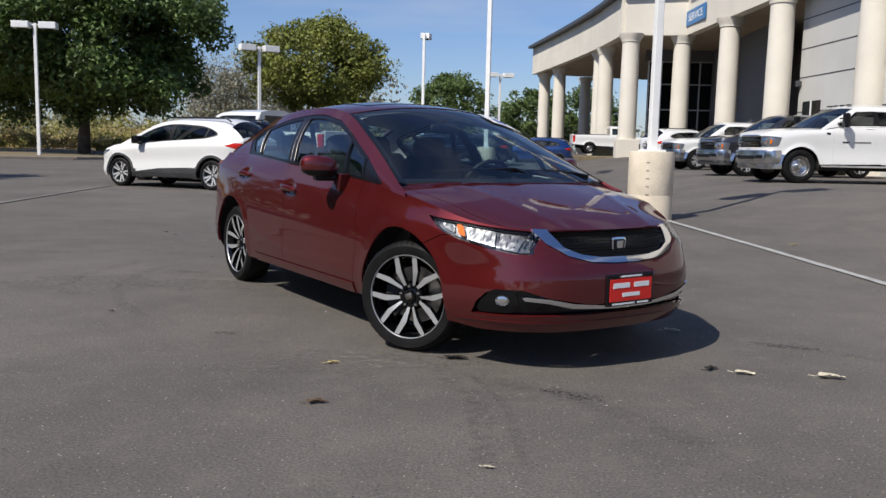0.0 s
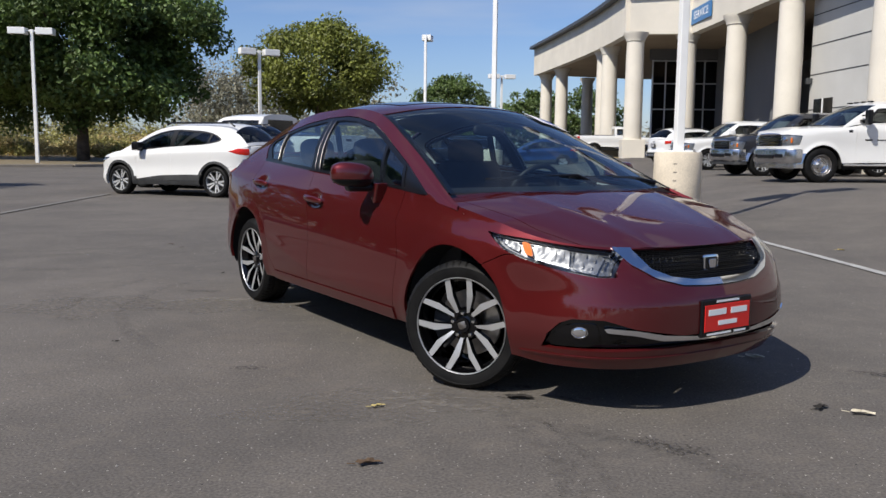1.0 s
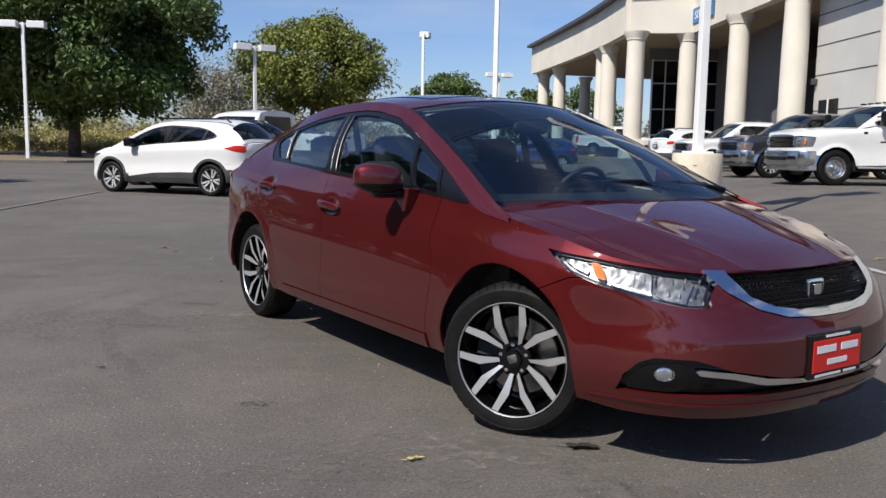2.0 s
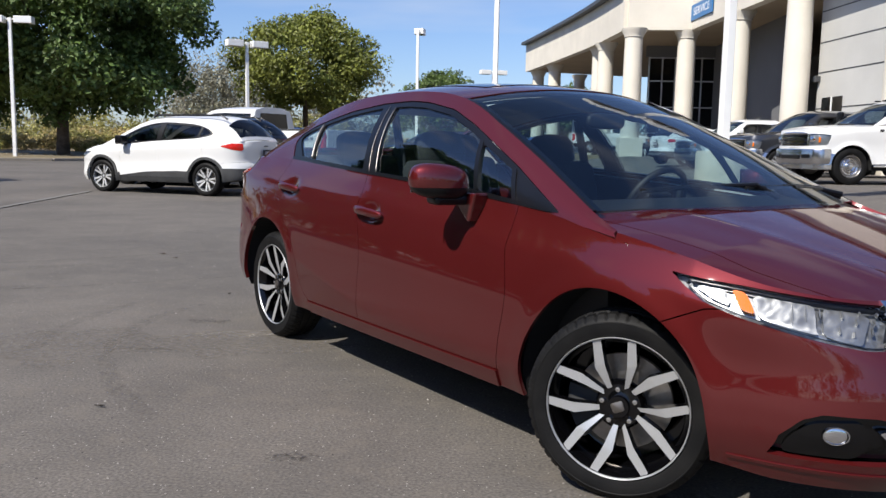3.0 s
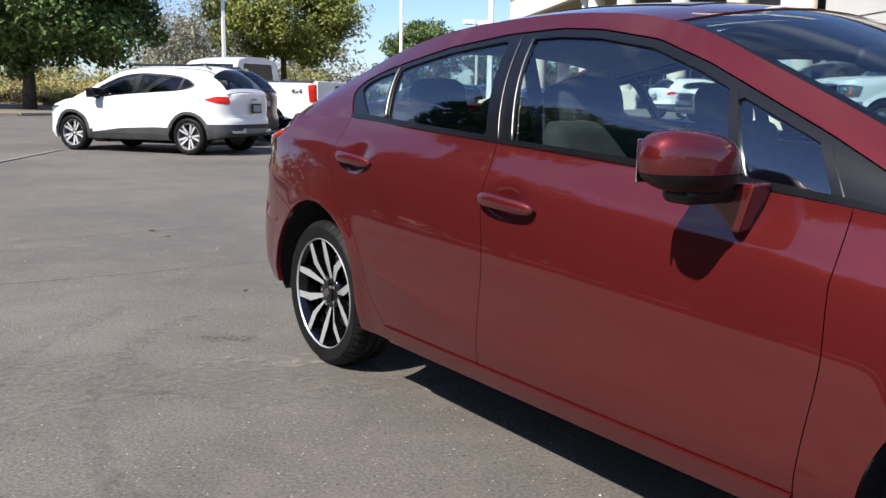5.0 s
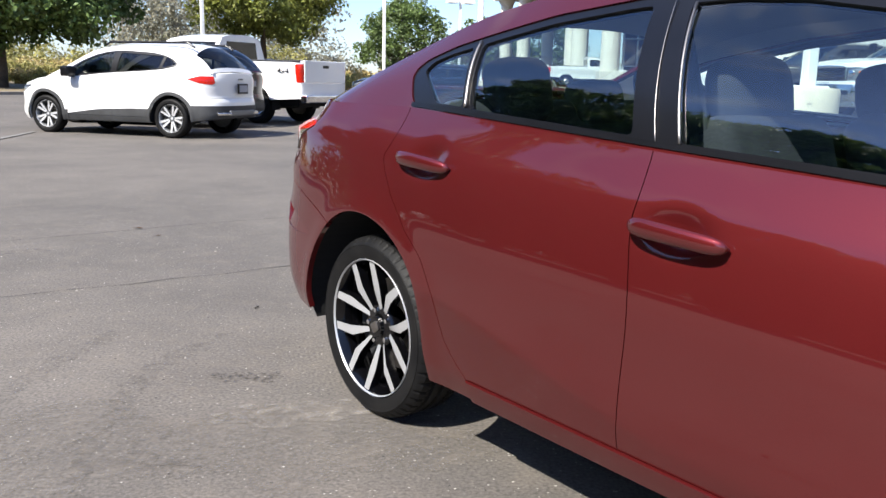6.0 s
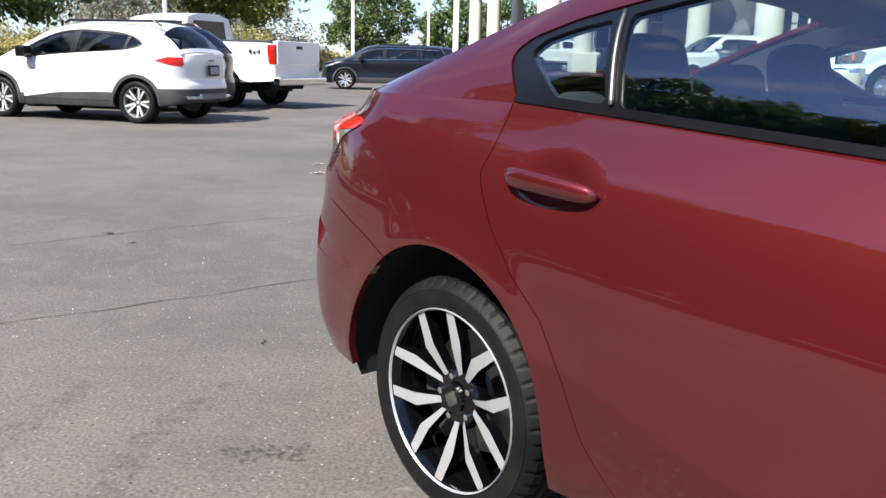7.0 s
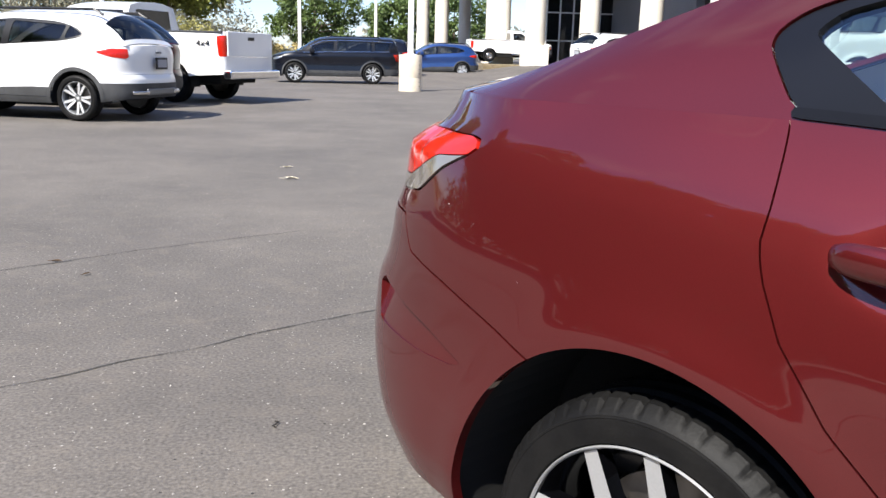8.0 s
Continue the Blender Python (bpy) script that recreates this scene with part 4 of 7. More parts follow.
    for ax in (0.0, -wb):
        for sg in (-1, 1):
            r = (arch if ax == 0 else arch_r) + 0.008
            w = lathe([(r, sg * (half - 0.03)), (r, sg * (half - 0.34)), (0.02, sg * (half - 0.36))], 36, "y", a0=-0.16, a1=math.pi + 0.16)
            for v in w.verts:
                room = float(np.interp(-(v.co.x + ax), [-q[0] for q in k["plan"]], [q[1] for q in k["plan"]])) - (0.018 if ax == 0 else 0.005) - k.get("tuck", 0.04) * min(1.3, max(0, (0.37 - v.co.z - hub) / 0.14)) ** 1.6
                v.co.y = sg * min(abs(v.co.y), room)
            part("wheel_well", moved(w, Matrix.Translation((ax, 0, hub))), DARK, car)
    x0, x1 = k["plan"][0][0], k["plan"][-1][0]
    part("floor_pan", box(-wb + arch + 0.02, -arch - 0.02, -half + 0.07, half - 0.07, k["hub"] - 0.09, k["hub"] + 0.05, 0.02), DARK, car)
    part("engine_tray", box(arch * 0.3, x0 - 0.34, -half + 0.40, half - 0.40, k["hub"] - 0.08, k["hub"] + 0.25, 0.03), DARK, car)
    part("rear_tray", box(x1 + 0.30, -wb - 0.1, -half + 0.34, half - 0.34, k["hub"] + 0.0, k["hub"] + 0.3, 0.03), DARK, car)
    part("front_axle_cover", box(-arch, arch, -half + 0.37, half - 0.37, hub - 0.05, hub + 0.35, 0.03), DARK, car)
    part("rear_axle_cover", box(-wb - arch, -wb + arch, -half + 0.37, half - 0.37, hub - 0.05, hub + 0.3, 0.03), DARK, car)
    # wheels
    R, W, rim = wheel_size
    yw = half - W / 2 - (0.034 if k.get("barrel") else 0.022)
    for ax in (0.0, -wb):
        for left in (False, True):
            inset = k.get("rear_inset", 0.0) if ax < 0 else 0.0
            add_wheel(car, (wheel["label"], R, fine), (ax, yw - inset if left else inset - yw, R), left, steer if ax == 0.0 else 0.0, k.get("spin", (0, 0))[0 if ax == 0 else 1], radius=R, width=W, rim=rim, style=wheel, fine=fine)
    return car, S, G


# ---- the red saloon ----
CAR_AT = pose(0.381, 6.132, 0, 0, 0, -51.86)
saloon, S, G = vehicle("sedan", CAR_AT, SEDAN, RED, "dark red pearl four-door sedan parked on asphalt", "car", SPORT, (0.3065, 0.205, 0.2315), GLASS, fine=True, steer=30.0, group="")
FULL = facing(body_side(SEDAN, 430, 46), (0, -1, 0))
NOSE = cut(FULL, lambda v: v[:, 0] - 0.12)


def on_flank(x, z, sheet_=None):
    """The place and normal of the right flank at x, z."""
    s = sheet_ or FULL
    i = int(np.argmin((s[0][:, 0] - x) ** 2 + (s[0][:, 2] - z) ** 2))
    return Vector(s[0][i]), Vector(s[1][i]).normalized()


def twice(nm, data, mat, lab="", parent=saloon, smooth=None):
    """A part on the right and its mirror image on the left."""
    out = []
    if isinstance(data, tuple):
        return [part(nm, data, mat, parent, lab), part(nm, mirrored(data), mat, parent, lab)]
    left = data.copy()
    for v in left.verts:
        v.co.y = -v.co.y
    bmesh.ops.reverse_faces(left, faces=left.faces[:])
    return [part(nm, data, mat, parent, lab, None, smooth), part(nm, left, mat, parent, lab, None, smooth)]


# headlamps: dark bezel, stepped reflectors, amber corner
HL = SEDAN["head"]
refl = [(0.44, 0.735), (0.575, 0.719), (0.622, 0.640), (0.54, 0.655), (0.487, 0.674)]
beam = [(0.592, 0.717), (0.68, 0.70), (0.71, 0.622), (0.638, 0.636)]
corner = [(0.27, 0.755), (0.375, 0.744), (0.41, 0.70), (0.355, 0.716)]
amber = [(0.388, 0.743), (0.425, 0.738), (0.475, 0.682), (0.435, 0.692)]
base = cut(NOSE, inside(HL, grow=-0.004))
for nm, poly, d, mat in (("reflector", refl, -0.020, LAMP_BOWL), ("beam_reflector", beam, -0.026, LAMP_BOWL), ("corner_reflector", corner, -0.022, LAMP_DARK), ("amber_marker", amber, -0.012, AMBER)):
    s = pushed(cut(base, inside(rounded(poly, 0.012))), d)
    if mat in (LAMP_BOWL, LAMP_DARK):
        v, n, f = s
        facets = np.random.RandomState(len(v))
        ripple = 0.002 * np.abs(np.sin(v[:, 0] * 95))
        s = (v + n * ripple[:, None], n + facets.randn(len(v), 3) * 0.08, f)
        mat = LAMP_CHROME if mat is LAMP_BOWL else mat
    twice(nm, rimmed(s, 0.02), mat)
for rx in (0.478, 0.505, 0.532, 0.559, 0.586, 0.628, 0.655, 0.682):
    top_z = 0.735 - 0.115 * (rx - 0.44)
    slat = cut(base, inside([(rx - 0.0022, top_z), (rx + 0.0022, top_z), (rx + 0.030, top_z - 0.062), (rx + 0.026, top_z - 0.062)]))
    if len(slat[2]):
        twice("lamp_rib", rimmed(pushed(slat, -0.015), 0.01), LAMP_GREY)
brow = cut(base, lambda v: 0.006 + 0.0 * v[:, 0] - inside(HL)(v))
twice("lamp_bezel", rimmed(pushed(brow, -0.006), 0.02), TRIM)

# grille: bright frame, mesh and emblem
outer = SEDAN["grille"]
inner = [(-0.405, 0.76), (-0.405, 0.708), (-0.368, 0.637), (-0.28, 0.602), (-0.165, 0.586), (0.3, 0.583), (0.3, 0.76)]
bar = cuts(NOSE, inside(outer, 1, 2, -0.002), outside(inner, 1, 2))
part("grille_frame", both(pushed(bar, 0.006), 0.03), CHROME, saloon, "bright chrome grille surround")
mesh = bmesh.new()
for r in range(9):
    for c in range(-21, 22):
        y, z = c * 0.0185 + (0.00925 if r % 2 else 0), 0.594 + r * 0.0145
        if abs(y) > 0.40 - 0.13 * max(0, (0.66 - z) / 0.07) ** 1.3 or z > 0.712:
            continue
        k = np.argmin((NOSE[0][:, 1] + abs(y)) ** 2 + (NOSE[0][:, 2] - z) ** 2)
        x = float(NOSE[0][k, 0]) - 0.022
        ring_ = [(y + 0.0088 * math.cos(a), z + 0.0080 * math.sin(a)) for a in (math.pi / 6 + i * math.pi / 3 for i in range(6))]
        inn = [(y + 0.0062 * math.cos(a), z + 0.0055 * math.sin(a)) for a in (math.pi / 6 + i * math.pi / 3 for i in range(6))]
        vo, vi, vb = [mesh.verts.new((x, *q)) for q in ring_], [mesh.verts.new((x, *q)) for q in inn], [mesh.verts.new((x - 0.008, *q)) for q in inn]
        for i in range(6):
            j = (i + 1) % 6
            mesh.faces.new((vo[i], vo[j], vi[j], vi[i])), mesh.faces.new((vi[i], vi[j], vb[j], vb[i]))
g = part("grille_mesh", mesh, FRAME, saloon, "black honeycomb grille mesh")
g["kind"] = "stuff"
em = bmesh.new()
o = [(-0.052, 0.680), (0.052, 0.680), (0.046, 0.606), (-0.046, 0.606)]
i_ = [(-0.041, 0.670), (0.041, 0.670), (0.036, 0.615), (-0.036, 0.615)]
slab(rounded(o, 0.02).tolist(), 0.792, 0.806, "yz", 0.003, em)
emblem = part("emblem", moved(em, pose(0, 0, 0)), CHROME, saloon, "plain chrome badge on the grille", None, 40)
part("emblem_inlay", slab(rounded(i_, 0.015).tolist(), 0.8065, 0.8085, "yz"), GLOSS_BLACK, emblem)
part("emblem_boss", slab(rounded([(-0.024, 0.662), (0.024, 0.662), (0.020, 0.622), (-0.020, 0.622)], 0.008).tolist(), 0.8086, 0.815, "yz", 0.002), CHROME, emblem)

# lower intake: bright blade, fog lamps, lip, plate
blade = [(-0.60, 0.404), (-0.585, 0.383), (-0.487, 0.372), (-0.36, 0.343), (-0.1, 0.328), (0.3, 0.328), (0.3, 0.342), (-0.1, 0.342), (-0.35, 0.366), (-0.48, 0.392)]
part("bumper_blade", both(pushed(cut(NOSE, inside(blade, 1, 2)), 0.004), 0.02), CHROME, saloon, "bright blade across the lower intake")
fogp = [(-0.727, 0.305), (-0.725, 0.36), (-0.70, 0.405), (-0.62, 0.42), (-0.607, 0.36), (-0.62, 0.31)]
twice("fog_bezel", rimmed(pushed(cut(NOSE, inside(rounded(fogp, 0.02), 1, 2)), -0.012), 0.02), GLOSS_BLACK)
k = np.argmin((NOSE[0][:, 1] + 0.668) ** 2 + (NOSE[0][:, 2] - 0.375) ** 2)
fp, fn = Vector(NOSE[0][k]), Vector(NOSE[1][k])
fogm = Matrix.Translation(fp - fn * 0.010) @ (fn + Vector((0.25, 0, 0))).normalized().to_track_quat("Z", "Y").to_matrix().to_4x4()
twice("fog_lamp", moved(lathe([(0.031, -0.012), (0.030, 0.001), (0.024, 0.003), (0.012, 0.0035), (0.001, 0.004)], 28), fogm @ Matrix.Diagonal((1.0, 0.72, 1.0, 1.0))), CHROME, "round clear fog lamp", smooth=50)
twice("fog_ring", moved(lathe([(0.030, -0.012), (0.031, 0.003), (0.034, 0.003), (0.036, -0.012)], 28), fogm @ Matrix.Diagonal((1.0, 0.72, 1.0, 1.0))), CHROME, smooth=40)
lipp = cuts(NOSE, lambda v: 0.272 - v[:, 2], lambda v: v[:, 2] - 0.262, lambda v: v[:, 0] - 0.42)
part("bumper_lip", both(pushed(lipp, 0.005), 0.012), RED, saloon)
plate = part("plate_holder", box(0.885, 0.905, -0.165, 0.165, 0.338, 0.502, 0.006), TRIM, saloon, "black dealer plate frame")
part("plate", box(0.905, 0.908, -0.150, 0.150, 0.362, 0.478, 0.002), PLATE_RED, plate, "red dealer plate with white print bars")
for y0, y1, z0, z1 in ((-0.075, 0.075, 0.486, 0.495), (-0.13, 0.03, 0.345, 0.354), (0.05, 0.13, 0.345, 0.354)):
    part("frame_print", box(0.9051, 0.9065, y0, y1, z0, z1), PLATE_WHITE, plate)
for y0, y1, z0, z1 in ((-0.128, -0.012, 0.432, 0.458), (0.020, 0.128, 0.432, 0.458), (-0.062, 0.062, 0.386, 0.406)):
    part("plate_print", box(0.9081, 0.9095, y0, y1, z0, z1), PLATE_WHITE, plate)

# cowl, wipers and windscreen sticker
cw = bmesh.new()
rows = []
for i in range(25):
    y = -0.74 + 1.48 * i / 24
    e = abs(y) / 0.8
    x = -0.02 + (-0.25 + 0.02) * e ** 2.2
    rows.append([cw.verts.new((x + 0.03, y, 0.885 - 0.05 * e ** 2)), cw.verts.new((x - 0.02, y, 0.898 - 0.05 * e ** 2)), cw.verts.new((x - 0.10, y, 0.905 - 0.05 * e ** 2))])
for a, b in zip(rows, rows[1:]):
    cw.faces.new((a[0], b[0], b[1], a[1])), cw.faces.new((a[1], b[1], b[2], a[2]))
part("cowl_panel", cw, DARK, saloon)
for (bx, by), (tx, ty), lift in (((-0.045, 0.10), (-0.135, -0.54), -0.016), ((-0.085, 0.60), (-0.055, -0.06), -0.010)):
    zz = lambda x, y: float(np.interp(-x, [0.02, 0.3], [0.948, 1.09])) - 0.10 * (abs(y) / 0.8) ** 2.2 + 0.022 + lift
    arm = part("wiper_arm", tube([(bx, by, 0.955), (bx - 0.03, by - 0.10, zz(bx - 0.03, by) + 0.02), ((bx + tx) / 2 - 0.02, (by + ty) / 2, zz((bx + tx) / 2, (by + ty) / 2) + 0.012)], [0.013, 0.010, 0.008], 8), TRIM, saloon)
    part("wiper_blade", tube([(bx - 0.05, by - 0.08, zz(bx - 0.05, by - 0.08)), ((bx + tx) / 2 - 0.03, (by + ty) / 2, zz((bx + tx) / 2 - 0.03, (by + ty) / 2)), (tx - 0.02, ty, zz(tx - 0.02, ty))], 0.009, 6), RUBBER, arm)

# roof details: sunroof glass
sunr = facing(crown(SEDAN, np.linspace(-1.22, -1.78, 12), SEDAN["ridge"], np.stack([curve([(a, b) for a, b, c in SEDAN["rail"]], 0.07)(np.linspace(-1.22, -1.78, 12)), curve([(a, c) for a, b, c in SEDAN["rail"]], 0.07)(np.linspace(-1.22, -1.78, 12))], 1), 26, 2.3), (0, 0, 1))
part("sunroof", both(pushed(cut(sunr, lambda v: v[:, 1] + 0.40), 0.003), 0.004), GLOSS_BLACK, saloon)


# mirrors
def shell(sx, sy, sz, power=0.72, n=28):
    b = bmesh.new()
    bmesh.ops.create_uvsphere(b, u_segments=n, v_segments=n // 2, radius=1)
    for v in b.verts:
        v.co = Vector([math.copysign(abs(c) ** power, c) for c in v.co])
        v.co = Vector((v.co.x * sx * (1 - 0.22 * v.co.y * -1 * 0), v.co.y * sy, v.co.z * sz))
    return b


mir = shell(0.072, 0.116, 0.066)
for v in mir.verts:
    v.co.x *= 1.0 - 0.30 * max(0, -v.co.y / 0.118) * (v.co.x > 0)
    v.co.z -= 0.010 * (v.co.y / 0.118)
MIRROR_AT = pose(-0.735, -0.985, 0.992, 0, 0, -8)
top_half, low_half = mir, mir.copy()
bmesh.ops.bisect_plane(top_half, geom=top_half.verts[:] + top_half.edges[:] + top_half.faces[:], plane_co=(0, 0, -0.022), plane_no=(0, 0, -1), clear_outer=True)
bmesh.ops.bisect_plane(low_half, geom=low_half.verts[:] + low_half.edges[:] + low_half.faces[:], plane_co=(0, 0, -0.023), plane_no=(0, 0, 1), clear_outer=True)
caps = twice("door_mirror", moved(top_half, MIRROR_AT), RED, "red door mirror cap", smooth=50)
lows = twice("mirror_lower", moved(low_half, MIRROR_AT), TRIM, "black lower mirror housing", smooth=50)
twice("mirror_glass", moved(box(-0.068, -0.064, -0.085, 0.085, -0.046, 0.046, 0.002), MIRROR_AT), CHROME)
twice("mirror_foot", slab([(-0.640, 0.950), (-0.795, 0.950), (-0.775, 0.925), (-0.688, 0.842), (-0.672, 0.842)], -0.82, -0.888, "xz", 0.012), RED)
twice("mirror_stalk", moved(box(-0.055, 0.035, -0.03, 0.12, -0.088, -0.045, 0.02, 3), MIRROR_AT), TRIM)

# door handles
for hx, hz in SEDAN["cups"]:
    p, n = on_flank(hx - 0.14, hz)
    pts, rad = [], []
    for i in range(25):
        t = i / 24
        u = 2 * t - 1
        x = hx + 0.120 - 0.245 * t
        q, m_ = on_flank(hx + math.copysign(0.15, x - hx), hz)
        pts.append((x, min(q.y, p.y) - 0.008 - 0.022 * (1 - u * u) ** 0.6, hz + 0.004 - 0.014 * (1 - t) ** 2))
        rad.append(max(0.002, (0.0185 + 0.003 * t) * (1 - abs(u) ** 7) ** 0.5))
    h = tube(pts, rad, 16)
    xs_ = [q[0] for q in pts][::-1]
    for v in h.verts:
        cy = float(np.interp(v.co.x, xs_, [q[1] for q in pts][::-1]))
        v.co.y = cy + (v.co.y - cy) * 0.55
    twice("door_handle", h, RED, "body-coloured door handle", smooth=50)

# bright dividers of the quarter lights and belt strips
for (x0, z0), (x1, z1), dw in (((-0.735, 0.955), (-0.828, 1.148), 0.011), ((-0.497, 0.925), (-0.572, 1.045), 0.011)):
    ds = pushed(cut(G, inside([(x0 - dw, z0), (x0 + dw, z0), (x1 + dw, z1), (x1 - dw, z1)])), 0.001)
    twice("window_divider", rimmed(ds, 0.012), FRAME)
for (x0, z0), (x1, z1), dw in (((-2.261, 1.045), (-2.326, 1.230), 0.0055), ((-1.556, 0.995), (-1.664, 1.312), 0.0016), ((-1.494, 0.998), (-1.604, 1.300), 0.0035)):
    ts = np.linspace(0, 1, 16)
    near_ = [G[0][int(np.argmin((G[0][:, 0] - x0 - (x1 - x0) * t) ** 2 + (G[0][:, 2] - z0 - (z1 - z0) * t) ** 2)), 1] for t in ts]
    fit = np.polyfit(ts, near_, 3)
    twice("bright_divider", tube([(x0 + (x1 - x0) * t, float(np.polyval(fit, t)) + 0.001, z0 + (z1 - z0) * t) for t in ts], dw, 8), STEEL, "", smooth=60)
strip_ = cut(G, inside([(-0.26, 0.900), (-0.75, 0.9405), (-1.5, 0.982), (-2.3, 1.026), (-2.550, 1.036), (-2.550, 1.050), (-2.3, 1.041), (-1.5, 0.997), (-0.75, 0.956), (-0.5, 0.936)]))
twice("belt_strip", rimmed(pushed(strip_, 0.004), 0.012), TRIM, "black rubber belt strip")

# rear bumper flank recess
rec = SEDAN["pocket"]
pv, pn, pf = cut(cut(FULL, lambda v: -2.9 - v[:, 0]), inside(rec, grow=0.004))
tilted = pn + np.array([0.0, 0.0, 0.12])
tilted /= np.linalg.norm(tilted, axis=1, keepdims=True)
twice("bumper_recess", rimmed((pv - pn * (0.002 + 0.020 * np.clip((pv[:, 2] - 0.556) / 0.085, 0, 1))[:, None], tilted, pf), 0.004), RED)

# small scuffs and chips in the paint of the rear flank
SCUFF = material("paint_scuff", (0.42, 0.30, 0.30), 0.5, vary=0.3, scale=90.0)
for x0, z0, x1, z1, w_ in ((-3.115, 0.845, -3.085, 0.862, 0.0022), (-3.10, 0.835, -3.06, 0.852, 0.0012), (-2.905, 0.775, -2.892, 0.745, 0.0022), (-2.925, 0.765, -2.905, 0.735, 0.0014), (-2.55, 0.735, -2.535, 0.731, 0.003), (-2.40, 0.80, -2.393, 0.784, 0.0016), (-2.12, 0.79, -2.03, 0.784, 0.0012), (-1.95, 0.772, -1.90, 0.768, 0.0012)):
    dx, dz = x1 - x0, z1 - z0
    ln = math.hypot(dx, dz)
    ox, oz = -dz / ln * w_, dx / ln * w_
    mark = cut(FULL, inside([(x0 - ox * 0.3, z0 - oz * 0.3), (x0 + dx * 0.6 - ox, z0 + dz * 0.6 - oz), (x1, z1), (x0 + dx * 0.5 + ox, z0 + dz * 0.5 + oz)]))
    if len(mark[2]):
        part("scuff", pushed(mark, 0.0012), SCUFF, saloon, "pale scuff in the paint")

# windscreen sticker, seen on the driver's side
wx = np.linspace(-0.80, -1.0, 8)
wr = np.stack([curve([(a, b) for a, b, c in SEDAN["rail"]], 0.07)(wx), curve([(a, c) for a, b, c in SEDAN["rail"]], 0.07)(wx)], 1)
ws = facing(crown(SEDAN, wx, SEDAN["ridge"], wr, 40, 2.3), (0, 0, 1))
stk = mirrored(pushed(cuts(ws, lambda v: -v[:, 1] - 0.36, lambda v: v[:, 1] + 0.61), 0.006))
st = part("windscreen_sticker", stk, PLATE_WHITE, saloon, "white price sticker on the windscreen")
stb = mirrored(pushed(cuts(ws, lambda v: -v[:, 1] - 0.43, lambda v: v[:, 1] + 0.53, lambda v: np.abs(v[:, 0] + 0.89) * -1 + 0.045), 0.008))
part("sticker_print", stb, SIGN_INK, st)

# cabin
tub = part("cabin_floor", box(-2.5, -0.2, -0.74, 0.74, 0.30, 0.36, 0.02), CABIN, saloon)
dash = bmesh.new()
prof = [(-0.12, 0.90), (-0.30, 0.915), (-0.52, 0.925), (-0.64, 0.905), (-0.70, 0.85), (-0.68, 0.72), (-0.60, 0.60), (-0.5, 0.45), (-0.1, 0.45)]
slab(prof, -0.72, 0.72, "xz", 0.02, dash)
part("dashboard", dash, CABIN, saloon, "black dashboard", None, 40)
part("centre_console", box(-1.6, -0.62, -0.11, 0.11, 0.36, 0.60, 0.03), CABIN, saloon)
sw = part("steering_wheel", moved(lathe([(0.185 + 0.016 * math.cos(a), 0.016 * math.sin(a)) for a in (i * math.pi / 4 for i in range(9))], 40), pose(-0.88, 0.37, 0.87, 0, -62, 0)), CABIN, saloon, "black steering wheel", None, 60)
part("wheel_boss", moved(box(-0.06, 0.06, -0.075, 0.075, -0.03, 0.02, 0.015), pose(-0.88, 0.37, 0.87, 0, -62, 0)), CABIN, sw)
for a in (90, -90, 180):
    part("wheel_spoke", moved(box(0.04, 0.18, -0.018, 0.018, -0.012, 0.004, 0.005), pose(-0.88, 0.37, 0.87, 0, -62, 0) @ pose(0, 0, 0, 0, 0, a)), CABIN, sw)
part("steering_column", tube([(-0.62, 0.37, 0.74), (-0.87, 0.37, 0.86)], 0.045, 12), CABIN, saloon)


def cushion(x0, x1, y0, y1, z0, z1, bevel=0.06):
    return box(x0, x1, y0, y1, z0, z1, bevel, 4)


for sg in (-1, 1):
    part("seat_cushion", cushion(-1.45, -0.88, sg * 0.37 - 0.25, sg * 0.37 + 0.25, 0.42, 0.60), SEAT, saloon, "", None, 60)
    back = part("seat_back", moved(cushion(-0.07, 0.07, -0.25, 0.25, 0.0, 0.57), pose(-1.44, sg * 0.37, 0.50, 0, -16, 0)), SEAT, saloon, "dark grey cloth seat back", None, 60)
    part("headrest", moved(shell(0.065, 0.135, 0.095, 0.6), pose(-1.625, sg * 0.37, 1.10, 0, -10, 0)), SEAT, back, "", None, 60)
    for d in (-0.06, 0.06):
        part("headrest_post", tube([(-1.59, sg * 0.37 + d, 0.96), (-1.62, sg * 0.37 + d, 1.06)], 0.007, 6), CHROME, back)
part("rear_cushion", cushion(-2.42, -1.95, -0.66, 0.66, 0.42, 0.60), SEAT, saloon, "", None, 60)
rb_ = part("rear_seat_back", moved(cushion(-0.08, 0.08, -0.66, 0.66, 0.0, 0.58), pose(-2.36, 0, 0.50, 0, -18, 0)), SEAT, saloon, "dark grey cloth rear bench back", None, 60)
for y, zz, w in ((-0.37, 1.09, 0.125), (0.0, 1.05, 0.12), (0.37, 1.09, 0.125)):
    part("rear_headrest", moved(shell(0.055, w, 0.105 if y else 0.080, 0.5), pose(-2.47, y, zz, 0, -12, 0)), SEAT, rb_, "", None, 60)
part("parcel_shelf", box(-3.0, -2.5, -0.62, 0.62, 0.985, 1.005, 0.01), CABIN, saloon)
